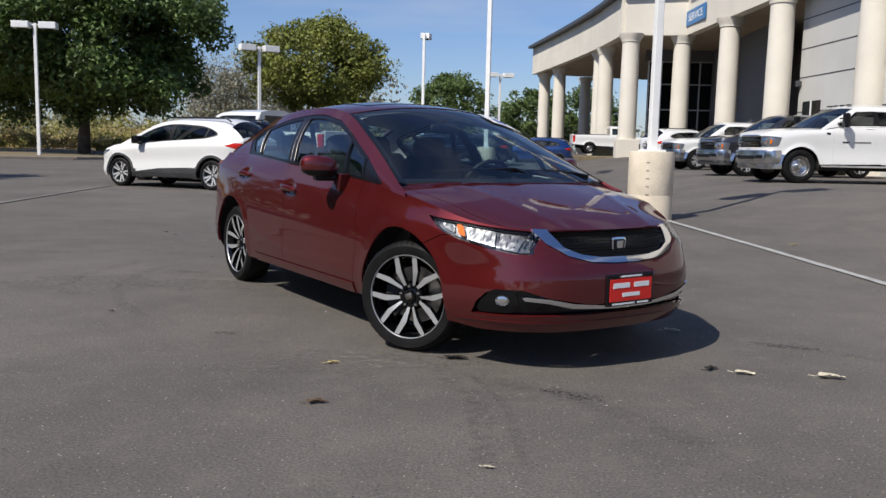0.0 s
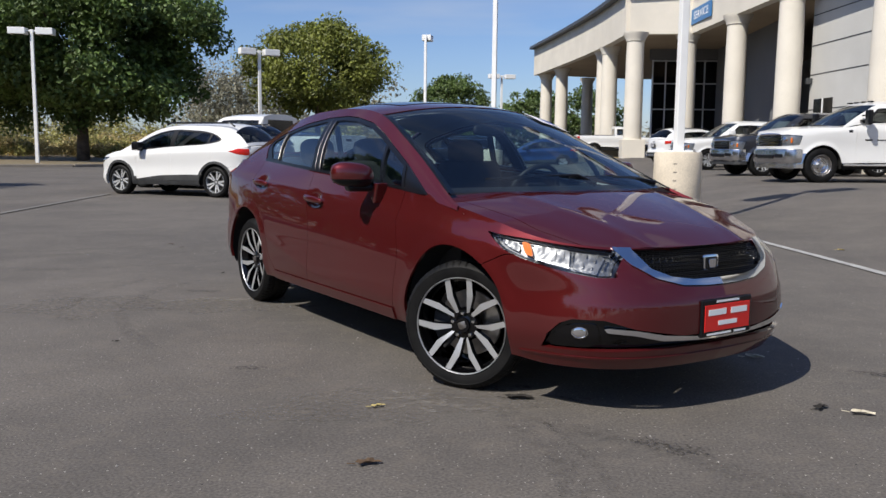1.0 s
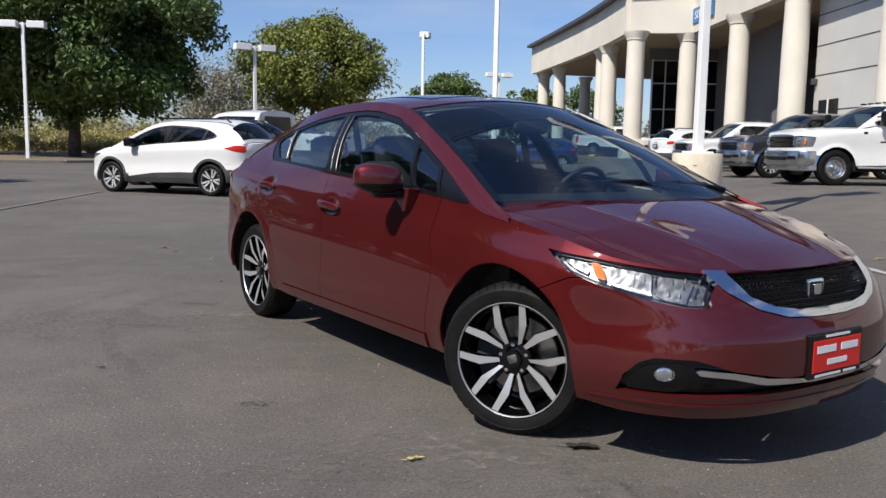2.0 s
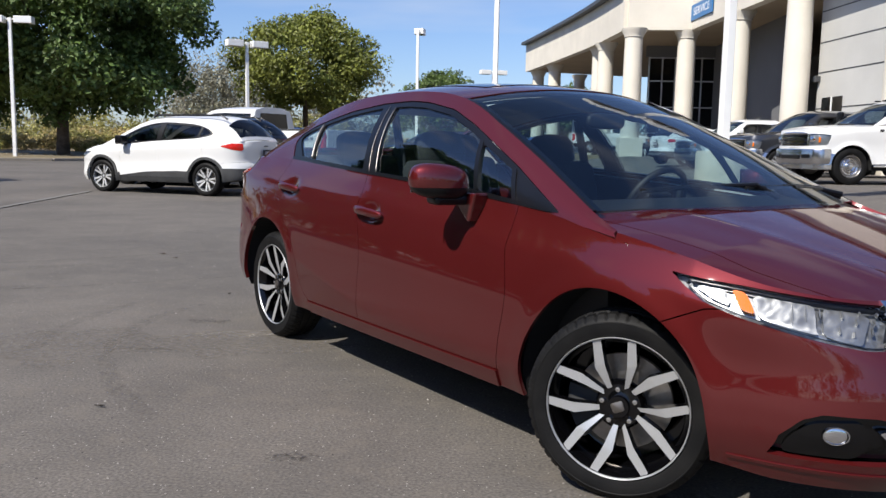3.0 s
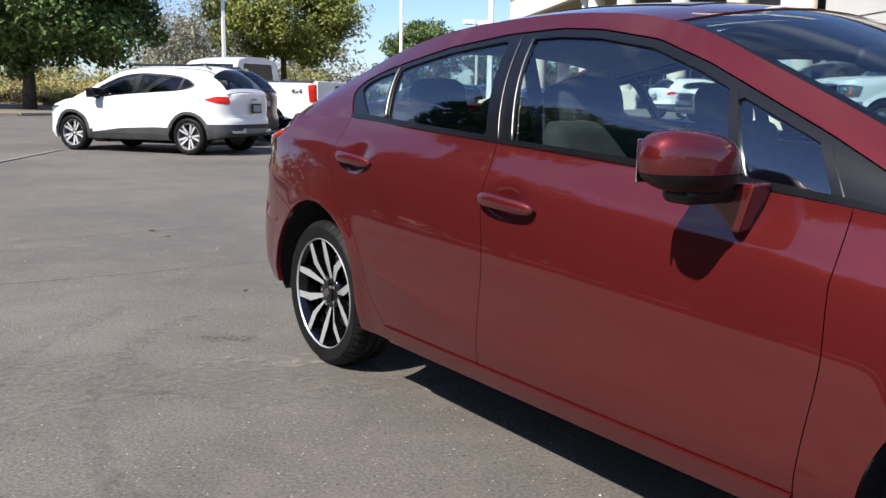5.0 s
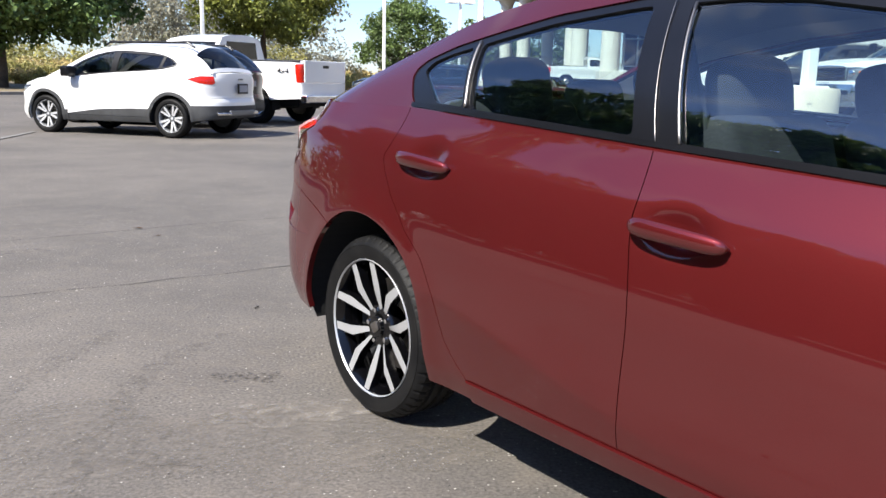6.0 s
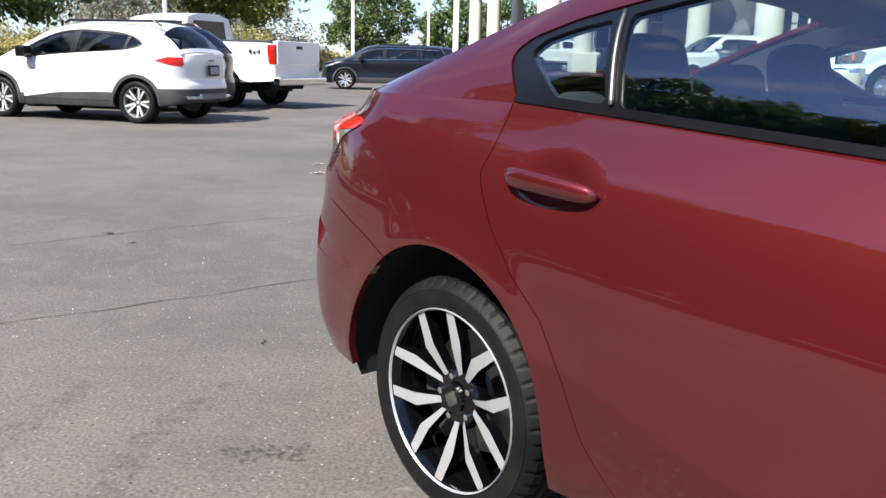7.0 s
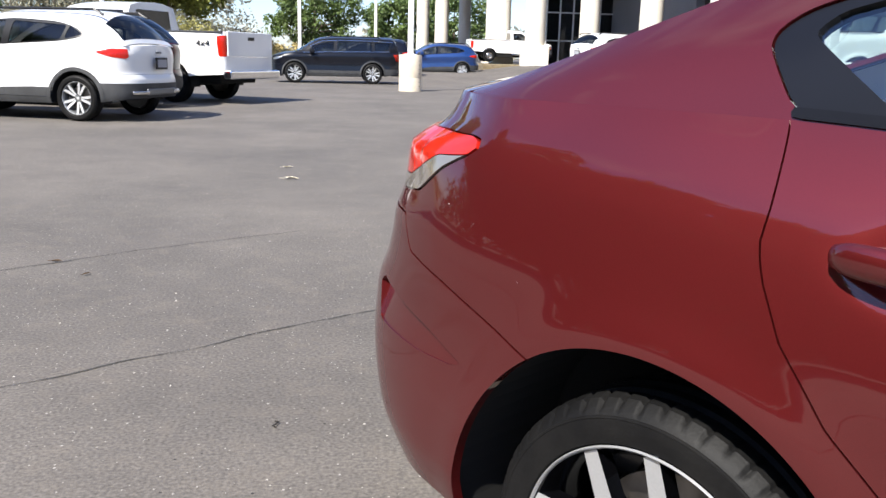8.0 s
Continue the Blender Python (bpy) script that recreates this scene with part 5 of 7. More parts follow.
hl = facing(crown(SEDAN, np.linspace(-1.02, -2.5, 20), [(a, b - 0.035) for a, b in SEDAN["ridge"]], np.stack([curve([(a, b) for a, b, c in SEDAN["rail"]], 0.07)(np.linspace(-1.02, -2.5, 20)) + 0.012, curve([(a, c) for a, b, c in SEDAN["rail"]], 0.07)(np.linspace(-1.02, -2.5, 20)) - 0.03], 1), 12, 2.3), (0, 0, 1))
part("headliner", joined(hl, mirrored(hl)), CABIN_LIGHT, saloon)
twice("door_card", slab([(-0.5, 0.40), (-2.35, 0.40), (-2.40, 1.005), (-1.5, 0.96), (-0.5, 0.90)], -0.775, -0.755, "xz", 0.006), SEAT)
twice("pillar_trim", slab([(-1.55, 0.95), (-1.61, 0.96), (-1.70, 1.27), (-1.65, 1.27)], -0.595, -0.615, "xz", 0.006), SEAT)
part("rear_view_mirror", moved(shell(0.02, 0.115, 0.035, 0.6), pose(-0.86, 0, 1.245)), CABIN, saloon, "", None, 60)


# ---- the other parked vehicles ----
def utility(wb=2.71, fo=0.88, ro=1.02, half=0.93, H=1.68, hood=1.02, belt=1.08, hub=0.345, arch=0.405, upright=0.0, clad=0.50, rake=0.0, boxy=False):
    """The forms of a sport utility from a few lengths."""
    xr, h = -wb - ro, half
    zb = lambda x: belt + (0.085 if rake else 0.04) * (-x / wb)
    a = -0.95 + upright
    k = dict(
        wheelbase=wb, hub=hub, arch=arch, half=half, sill=0.36, clad=clad, hollow=0.02, shoulder=0.07, flare=0.016,
        plan=[(fo, 0), (fo - 0.015, 0.35 * h), (fo - 0.09, 0.62 * h), (fo - 0.27, 0.84 * h), (fo - 0.5, 0.93 * h), (0, 0.985 * h), (-wb * 0.5, h), (-wb, 0.985 * h), (xr + 0.5, 0.94 * h), (xr + 0.22, 0.82 * h), (xr + 0.06, 0.58 * h), (xr + 0.01, 0.3 * h), (xr, 0)],
        bottom=[(fo, 0.24), (0.3, 0.25), (-wb, 0.27), (xr, 0.36)],
        top=[(fo, hood - 0.16), (fo - 0.4, hood - 0.09), (0, hood), (-0.3, belt - 0.03), (-wb * 0.5, zb(-wb * 0.5)), (-wb, zb(-wb)), (xr, zb(-wb) + 0.01)],
        crease=[(fo, hood - 0.26), (0, hood - 0.15), (-wb, zb(-wb) - 0.13), (xr, zb(-wb) - 0.12)],
        nose=[(0.2, -0.09), (0.4, 0), (0.6, 0), (0.75, -0.02), (hood - 0.1, -0.07), (hood + 0.1, -0.16), (1.5, -0.3)],
        tail=[(0.25, 0.10), (0.45, 0), (0.62, 0), (0.75, 0.05), (1.0, 0.04), (1.4, 0.10)],
        belt=[(0.05, 0.92 * h, hood - 0.02), (-0.3, 0.925 * h, belt - 0.03), (-wb * 0.5, 0.925 * h, zb(-wb * 0.5)), (-wb, 0.915 * h, zb(-wb)), (xr + 0.16, 0.72 * h, zb(-wb) + 0.01)],
        rail=[(0.05, 0.91 * h, hood - 0.015), (-0.3, 0.85 * h, belt + 0.13), (a * 0.75, 0.76 * h, H - 0.29), (a - 0.15, 0.70 * h, H - 0.135), (-wb * 0.6, 0.68 * h, H - 0.085), (-wb, 0.67 * h, H - 0.12), (xr + 0.62, 0.66 * h, H - 0.19), (xr + 0.36, 0.66 * h, H - 0.33), (xr + 0.16, 0.70 * h, zb(-wb) + 0.012)],
        ridge=[(0.05, hood + 0.05), (-0.05, hood + 0.10), (a * 0.5, belt + 0.31), (a, H - 0.10), (a - 0.45, H - 0.015), (-wb * 0.65, H), (-wb, H - 0.02), (xr + 0.58, H - 0.07), (xr + 0.34, H - 0.22), (xr + 0.16, zb(-wb) + 0.05)],
        hood_mid=[(fo - 0.13, hood - 0.14), (fo - 0.5, hood - 0.0), (0, hood + 0.05), (-0.5, hood + 0.07)],
        hood_plan=[(fo, 0.4), (fo - 0.12, -0.5 * h), (fo - 0.4, -0.8 * h), (-0.3, -0.88 * h), (-0.7, -0.88 * h), (-0.7, 0.5)],
        deck_mid=[(xr - 0.1, zb(-wb) + 0.02), (xr + 0.6, zb(-wb) + 0.06)], deck_from=xr + 0.4, short_deck=True,
        cowl=(0.02, -0.18), cowl_w=0.9 * h, header=(a, a - 0.1), rear_header=(xr + 0.55, xr + 0.52), rear_base=(xr + 0.20, xr + 0.22),
        seams=[[(-0.5, 1.6), (-0.5, 0.9), (-0.52, 0.3), (-0.52, 0)], [(-1.48, 1.6), (-1.5, 0.9), (-1.5, 0.3), (-1.5, 0)], [(-wb + 0.12, 1.6), (-wb + 0.06, 1.0), (-wb + 0.12, 0.8), (-wb + arch + 0.05, 0.55), (-wb + arch + 0.1, 0.3), (-wb + arch + 0.1, 0)]],
        bumper_f=[(0.1, 0.60), (fo - 0.5, 0.68), (fo - 0.2, 0.70), (fo + 0.1, 0.72)], fb_x=0.12, bumper_r=[(-wb, 0.60), (-wb - 0.45, 0.70), (xr - 0.1, 0.72)], rb_x=-wb - 0.1,
        head=[(fo - 0.58, hood - 0.14), (fo - 0.3, hood - 0.15), (fo - 0.14, hood - 0.19), (fo - 0.09, hood - 0.29), (fo - 0.3, hood - 0.27)],
        tail_lamp=[(xr + 0.56, zb(-wb) - 0.095), (xr + 0.34, zb(-wb) - 0.040), (xr + 0.16, zb(-wb) - 0.045), (xr + 0.14, zb(-wb) - 0.155), (xr + 0.17, zb(-wb) - 0.185), (xr + 0.32, zb(-wb) - 0.165)] if rake else [(xr + 0.36, zb(-wb) - 0.06), (xr + 0.13, zb(-wb) - 0.06), (xr + 0.13, 0.84), (xr + 0.25, 0.86)],
        grille=[(-0.5, 0.60), (-0.52, hood - 0.20), (0.3, hood - 0.18), (0.3, 0.58)],
        dlo=[(-0.25, belt - 0.01), (-0.7, belt + 0.01), (-wb * 0.5, zb(-wb * 0.5) + 0.02), (-wb, zb(-wb) + 0.03), (xr + 0.62, zb(-wb) + 0.16), (xr + 0.78, H - 0.24), (-wb, H - 0.205), (-wb * 0.6, H - 0.17), (a - 0.2, H - 0.22), (a * 0.68, H - 0.40)],
        panes=[[(-0.62, belt + 0.04), (-1.44, zb(-1.44) + 0.04), (-1.47, H - 0.21), (a - 0.2, H - 0.26), (a * 0.75, H - 0.39)],
               [(-1.56, zb(-1.5) + 0.045), (-wb + 0.02, zb(-wb) + 0.05), (-wb + 0.02, H - 0.24), (-1.6, H - 0.205)],
               [(-wb - 0.06, zb(-wb) + 0.06), (xr + 0.70, zb(-wb) + 0.17), (xr + 0.82, H - 0.27), (-wb - 0.06, H - 0.245)]],
        clear_panes=1, rear_glass=DARK_GLASS)
    if boxy:
        # a long level roof, an upright tail and windows that run on to it
        k["rail"] = k["rail"][:5] + [(-wb, 0.70 * h, H - 0.085), (xr + 0.55, 0.70 * h, H - 0.10), (xr + 0.28, 0.70 * h, H - 0.17), (xr + 0.16, 0.72 * h, zb(-wb) + 0.012)]
        k["ridge"] = k["ridge"][:6] + [(-wb, H), (xr + 0.50, H - 0.015), (xr + 0.28, H - 0.06), (xr + 0.22, H - 0.18), (xr + 0.16, zb(-wb) + 0.05)]
        k["rear_header"], k["rear_base"] = (xr + 0.27, xr + 0.25), (xr + 0.18, xr + 0.19)
        k["dlo"] = [(-0.30, belt), (-0.7, belt + 0.01), (-wb * 0.5, zb(-wb * 0.5) + 0.02), (-wb, zb(-wb) + 0.03), (xr + 0.52, zb(-wb) + 0.05), (xr + 0.40, H - 0.20), (-wb, H - 0.165), (-wb * 0.6, H - 0.16), (a - 0.2, H - 0.20), (a * 0.68, H - 0.40)]
        k["panes"] = k["panes"][:1] + [[(-1.56, zb(-1.5) + 0.045), (-wb + 0.02, zb(-wb) + 0.05), (-wb + 0.02, H - 0.195), (-1.6, H - 0.195)], [(-wb - 0.08, zb(-wb) + 0.06), (xr + 0.58, zb(-wb) + 0.08), (xr + 0.47, H - 0.23), (-wb - 0.08, H - 0.20)]]
        k["bright_line"] = True
    if rake:
        k["dlo_round"], k["pane_round"] = 0.16, 0.05
        # the window band ends in a point over the rear wheel
        k["dlo"] = [(-0.25, belt - 0.02), (-0.7, belt + 0.0), (-wb * 0.5, zb(-wb * 0.5) + 0.02), (-wb + 0.22, zb(-wb) + 0.05), (-wb - 0.16, zb(-wb) + 0.15), (-wb + 0.10, H - 0.26), (-wb * 0.6, H - 0.17), (a - 0.2, H - 0.22), (a * 0.68, H - 0.40)]
        k["panes"] = [k["panes"][0], [(-1.56, zb(-1.5) + 0.04), (-wb + 0.26, zb(-wb) + 0.075), (-wb + 0.19, H - 0.26), (-1.6, H - 0.205)], [(-wb + 0.20, zb(-wb) + 0.085), (-wb - 0.11, zb(-wb) + 0.155), (-wb + 0.10, H - 0.285), (-wb + 0.14, H - 0.27)]]
        k["rail"] = [(0.05, 0.91 * h, hood - 0.015), (-0.3, 0.85 * h, belt + 0.12), (-0.62, 0.78 * h, H - 0.35), (-0.92, 0.73 * h, H - 0.205), (-1.25, 0.70 * h, H - 0.12), (-wb * 0.62, 0.68 * h, H - 0.085), (-wb, 0.67 * h, H - 0.12), (xr + 0.62, 0.66 * h, H - 0.19), (xr + 0.36, 0.66 * h, H - 0.33), (xr + 0.16, 0.70 * h, zb(-wb) + 0.012)]
        k["dlo"] = [(-0.25, belt - 0.02), (-0.7, belt + 0.0), (-wb * 0.5, zb(-wb * 0.5) + 0.02), (-wb + 0.22, zb(-wb) + 0.05), (-wb - 0.18, zb(-wb) + 0.13), (-wb + 0.02, H - 0.29), (-wb + 0.35, H - 0.205), (-wb * 0.6, H - 0.165), (-1.28, H - 0.19), (-0.98, H - 0.265), (-0.62, H - 0.42)]
        k["panes"][0] = [(-0.56, belt + 0.035), (-1.44, zb(-1.44) + 0.04), (-1.47, H - 0.20), (-1.25, H - 0.23), (-0.98, H - 0.30), (-0.70, H - 0.42)]
        k["clad_line"], k["surround"] = [(-wb, 0.50), (-wb * 0.72, 0.50), (-wb * 0.45, 0.47), (-0.45, 0.37)], GLOSS_BLACK
    return k


def pickup(wb=3.9, fo=0.98, ro=1.25, half=0.99, H=1.98, hood=1.28, belt=1.38, hub=0.40, arch=0.47, end=-2.45, bed=1.42, crew=True, back=0.0):
    """The forms of a pickup truck from a few lengths."""
    xr, h = -wb - ro, half
    d2 = (-1.42 if crew else end + 0.12) - (back * 1.15 if crew else 0)
    f0, w0 = -0.55 - back * 0.6, -0.72 - back
    seams = [[(f0, 2), (f0, 1.0), (f0 - 0.02, 0)], [(d2, 2), (d2, 1.0), (d2, 0)]]
    if crew:
        seams.append([(end + 0.06, 2), (end + 0.06, 0)])
    panes = [[(w0, belt + 0.05), (d2 + 0.07, belt + 0.05), (d2 + 0.04, H - 0.23), (-1.0 - back, H - 0.24)]]
    if crew:
        panes.append([(d2 - 0.06, belt + 0.05), (end + 0.16, belt + 0.05), (end + 0.16, H - 0.24), (d2 - 0.06, H - 0.23)])
    return dict(
        wheelbase=wb, hub=hub, arch=arch, half=half, sill=0.52, hollow=0.02, shoulder=0.05, flare=0.03, bed=True, cab_end=end, nose_reach=0.3,
        plan=[(fo, 0), (fo - 0.01, 0.4 * h), (fo - 0.05, 0.72 * h), (fo - 0.16, 0.88 * h), (fo - 0.4, 0.95 * h), (0, 0.985 * h), (-wb * 0.5, h), (-wb, h), (xr + 0.4, 0.99 * h), (xr + 0.08, 0.97 * h), (xr + 0.01, 0.90 * h), (xr, 0.5 * h), (xr, 0)],
        bottom=[(fo, 0.42), (0.3, 0.45), (-wb, 0.55), (xr, 0.62)],
        top=[(fo, hood - 0.12), (fo - 0.3, hood - 0.06), (-0.2 - back, hood), (-0.6 - back, belt - 0.02), (end, belt), (end - 0.2, bed), (xr, bed)],
        crease=[(fo, hood - 0.3), (-0.6, belt - 0.2), (end, belt - 0.2), (xr, bed - 0.18)],
        nose=[(0.3, -0.06), (0.55, 0), (hood - 0.25, 0), (hood - 0.1, -0.03), (2, -0.1)], tail=[(0.4, 0.05), (0.8, 0), (2, 0.0)],
        belt=[(-back, 0.93 * h, hood - 0.03), (-0.5 - back, 0.935 * h, belt - 0.02), (-1.5 - back, 0.935 * h, belt), (end - 0.3, 0.935 * h, belt)],
        rail=[(-back, 0.92 * h, hood - 0.025), (-0.4 - back, 0.86 * h, belt + 0.16), (-0.70 - back, 0.77 * h, H - 0.26), (-0.98 - back, 0.73 * h, H - 0.12), (-1.4 - back, 0.72 * h, H - 0.09), (end - 0.3, 0.72 * h, H - 0.11)],
        ridge=[(-back, hood + 0.05), (-0.1 - back, hood + 0.12), (-0.42 - back, belt + 0.27), (-0.78 - back, H - 0.12), (-1.08 - back, H - 0.02), (-1.7 - back * 0.7, H), (end - 0.3, H - 0.02)],
        hood_mid=[(fo - 0.03, hood - 0.10), (fo - 0.4, hood + 0.0), (-back, hood + 0.05), (-0.5 - back, hood + 0.07)],
        hood_plan=[(fo, 0.4), (fo - 0.05, -0.6 * h), (fo - 0.35, -0.8 * h), (-0.3, -0.88 * h), (-0.8 - back, -0.88 * h), (-0.8 - back, 0.5)],
        cowl=(-0.02 - back, -0.25 - back), cowl_w=0.92 * h, header=(-0.80 - back, -0.90 - back), rear_header=(end - 0.4, end - 0.4), rear_base=(end - 0.45, end - 0.45), seams=seams,
        bumper_f=[(0.2, 0.68), (fo - 0.35, 0.70), (fo + 0.1, 0.72)], fb_x=0.3, bumper_r=[(-wb, 0.3), (-wb - 0.4, 0.45), (xr - 0.1, 0.5)], rb_x=-wb - 0.3, bumper_mat_f=BUMPER,
        head=[(fo - 0.40, hood - 0.22), (fo - 0.1, hood - 0.19), (fo + 0.05, hood - 0.20), (fo + 0.05, hood - 0.47), (fo - 0.34, hood - 0.44)],
        tail_lamp=[(xr + 0.17, bed - 0.08), (xr - 0.1, bed - 0.08), (xr - 0.1, bed - 0.50), (xr + 0.14, bed - 0.50)],
        grille=[(-0.60, 0.78), (-0.62, hood - 0.2), (0.3, hood - 0.17), (0.3, 0.78)],
        dlo=[(-0.5 - back, belt + 0.0), (-1.3 - back, belt + 0.02), (end + 0.10, belt + 0.02), (end + 0.10, H - 0.21), (-1.4 - back, H - 0.19), (-0.98 - back, H - 0.21)],
        panes=panes, clear_panes=9, half_bed=bed)


def trimmings(car, k, paint, mirror_z, mirror_paint=None, plate_back=False, rails=False, chrome_handles=False, flip=False):
    """Mirrors, handles, roof rails, grille bars and plates of a parked vehicle."""
    h, wb = k["half"], k["wheelbase"]
    mx = k["seams"][0][0][0] - 0.15
    for sg in (-1, 1):
        tall = (0.06, 0.10, 0.18, 0.20) if k.get("tow") else (0.09, 0.12, 0.09, 0.08)
        mi = part("door_mirror", moved(box(-tall[0], tall[0], -tall[1], tall[1], -tall[2], tall[2], 0.045, 3), pose(mx, sg * (h + tall[3]), mirror_z)), mirror_paint or (TRIM if k.get("tow") else paint), car)
        if k.get("tow"):
            for dz in (-0.06, 0.05):
                part("mirror_arm", box(mx - 0.02, mx + 0.02, sg * (h + 0.06) - 0.14, sg * (h + 0.06) + 0.14, mirror_z + dz - 0.018, mirror_z + dz + 0.018, 0.008), TRIM, mi)
        part("mirror_foot", box(mx - 0.02, mx + 0.06, sg * (h - 0.03) - 0.05, sg * (h - 0.03) + 0.05, mirror_z - 0.11, mirror_z - 0.05, 0.01), TRIM, mi)
        for sx in k["seams"][1:]:
            x0 = sx[0][0] + 0.10
            part("door_handle", box(x0, x0 + 0.20, sg * (h - 0.035) - 0.02, sg * (h - 0.035) + 0.02, mirror_z - 0.21, mirror_z - 0.175, 0.012), CHROME if chrome_handles else paint, car)
        if rails:
            part("roof_rail", tube([(-1.2, sg * 0.66 * h, rails - 0.07), (-1.3, sg * 0.66 * h, rails - 0.02), (-wb - 0.2, sg * 0.65 * h, rails - 0.02), (-wb - 0.35, sg * 0.65 * h, rails - 0.10)], 0.02, 8), TRIM, car)
    if k.get("grille") is not None:
        fo = k["plan"][0][0]
        zs = [q[1] for q in k["grille"]]
        z0, z1, hw = min(zs), max(zs) - 0.02, abs(k["grille"][0][0]) - 0.02
        bars = 4 if k.get("bed") else 2
        for i in range(bars):
            zz = z0 + (z1 - z0) * (i + 0.5) / bars
            part("grille_bar", tube([(fo - 0.075, -hw, zz), (fo - 0.022, -hw * 0.6, zz), (fo - 0.012, 0, zz), (fo - 0.022, hw * 0.6, zz), (fo - 0.075, hw, zz)], 0.014 if k.get("bed") else 0.012, 8), k.get("bar_mat", CHROME), car)
        if k.get("bed"):
            part("grille_surround", tube([(fo - 0.07, -hw, z0), (fo - 0.07, -hw, z1), (fo - 0.012, -hw * 0.6, z1 + 0.01), (fo - 0.002, 0, z1 + 0.015), (fo - 0.012, hw * 0.6, z1 + 0.01), (fo - 0.07, hw, z1), (fo - 0.07, hw, z0), (fo - 0.005, 0, z0), (fo - 0.07, -hw, z0)], 0.032, 8), CHROME, car)
            part("bonnet_scoop", box(-0.35, 0.0, 0.28, 0.42, k["hood_mid"][2][1] - 0.03, k["hood_mid"][2][1] + 0.015, 0.02), CLAD, car)
            nose_w = [(fo - 0.42, -h + 0.03), (fo - 0.20, -h + 0.035), (fo - 0.04, -h + 0.16), (fo + 0.035, -0.45), (fo + 0.05, 0.0), (fo + 0.035, 0.45), (fo - 0.04, h - 0.16), (fo - 0.20, h - 0.035), (fo - 0.42, h - 0.03)]
            bp = part("chrome_bumper", slab(nose_w, 0.46, 0.80, "xy", 0.035), BUMPER, car, "", None, 40)
            part("bumper_intake", box(fo + 0.0, fo + 0.056, -0.42, 0.42, 0.56, 0.66, 0.02), TRIM, bp)
            for sg in (-1, 1):
                part("fog_pocket", moved(box(-0.02, 0.03, -0.13, 0.13, -0.045, 0.045, 0.02), pose(fo - 0.005, sg * 0.62, 0.63, 0, 0, sg * 14)), TRIM, bp)
                lamp = part("lamp_projector", moved(lathe([(0.075, -0.05), (0.072, 0.0), (0.05, 0.012), (0.02, 0.018), (0.001, 0.019)], 20), pose(fo - 0.055, sg * 0.72 * h, k["head"][0][1] - 0.10, 0, 90, sg * 12)), CHROME, car, "", None, 40)
                part("amber_corner", moved(box(-0.03, 0.02, -0.022, 0.022, -0.06, 0.06, 0.012), pose(fo - 0.17, sg * 0.865 * h, k["head"][0][1] - 0.11, 0, 0, sg * 35)), AMBER, lamp)
            part("front_valance", slab([(x - 0.05, y * 0.97) for x, y in nose_w], 0.33, 0.455, "xy", 0.02), BUMPER if k.get("tow") else CLAD, car)
            for sg in (-1, 1):
                part("running_board", box(k["cab_end"], -0.5, sg * (h - 0.05) - 0.08, sg * (h - 0.05) + 0.08, 0.40, 0.46, 0.02), CHROME, car)
    if k.get("surround") and plate_back:
        xr = k["plan"][-1][0]
        for sg in (-1, 1):
            part("exhaust_trim", moved(box(-0.05, 0.05, -0.16, 0.16, -0.03, 0.03, 0.02), pose(xr + 0.07, sg * 0.50, 0.44, 0, 0, -sg * 16)), BUMPER, car)
        part("skid_plate", box(xr - 0.012, xr + 0.05, -0.40, 0.40, 0.40, 0.50, 0.02), LAMP_GREY, car)
        part("tailgate_badge", box(xr + 0.012, xr + 0.04, -0.07, 0.07, 1.03, 1.06, 0.01), LAMP_GREY, car)
    if k.get("bright_line"):
        for sg in (-1, 1):
            for q in (k["dlo"][:5], k["dlo"][5:]):
                low_ = q[0][1] < 1.35
                wf = curve([(a, b) for a, b, c in (k["belt"] if low_ else k["rail"])])
                part("bright_strip", tube([(x, sg * (float(wf(x)) + (0.018 if low_ else 0.055)), z) for x, z in q], 0.011, 6), CHROME, car)
    if plate_back:
        xr = k["plan"][-1][0]
        pl = part("plate_holder", box(xr - 0.03, xr - 0.005, -0.16, 0.16, plate_back - 0.09, plate_back + 0.09, 0.005), TRIM, car)
        part("plate", box(xr - 0.036, xr - 0.031, -0.13, 0.13, plate_back - 0.06, plate_back + 0.06), KERB_GREY, pl)


KERB_GREY = material("grey_card", (0.30, 0.30, 0.32), 0.7)


def parked(name, x, y, z, turn, k, paint, label, category, wheel, size, mirror_z, **extra):
    car, s, g = vehicle(name, pose(x, y, z, 0, 0, turn), k, paint, label, category, wheel, size, extra.pop("glass", DARK_GLASS), fine=extra.pop("fine", False), steer=extra.pop("steer", 0))
    trimmings(car, k, paint, mirror_z, **extra)
    return car


SMALL, MID, BIG = utility(ro=0.90, rake=1, belt=1.045, hood=1.01), utility(2.86, 0.93, 1.17, 0.98, 1.76, 1.10, 1.14, 0.37, 0.43, clad=0.48), utility(2.9, 0.95, 1.15, 0.97, 1.75, 1.12, 1.12, 0.375, 0.43, clad=0.48, upright=0.12, boxy=True)
HEAVY = pickup(4.06, 1.0, 1.33, 1.0, 2.12, 1.32, 1.44, 0.415, 0.49, -2.85, 1.48, back=0.3)
DUALLY = pickup(4.3, 0.90, 1.35, 1.0, 2.0, 1.33, 1.42, 0.415, 0.48, -3.10, 1.45, back=0.45)
LIGHT = pickup(3.68, 0.95, 1.2, 0.98, 1.95, 1.24, 1.34, 0.395, 0.46, -2.62, 1.38, back=0.3)
DUALLY["tow"] = HEAVY["tow"] = True
for k_ in (DUALLY, LIGHT):
    k_["bar_mat"] = TRIM
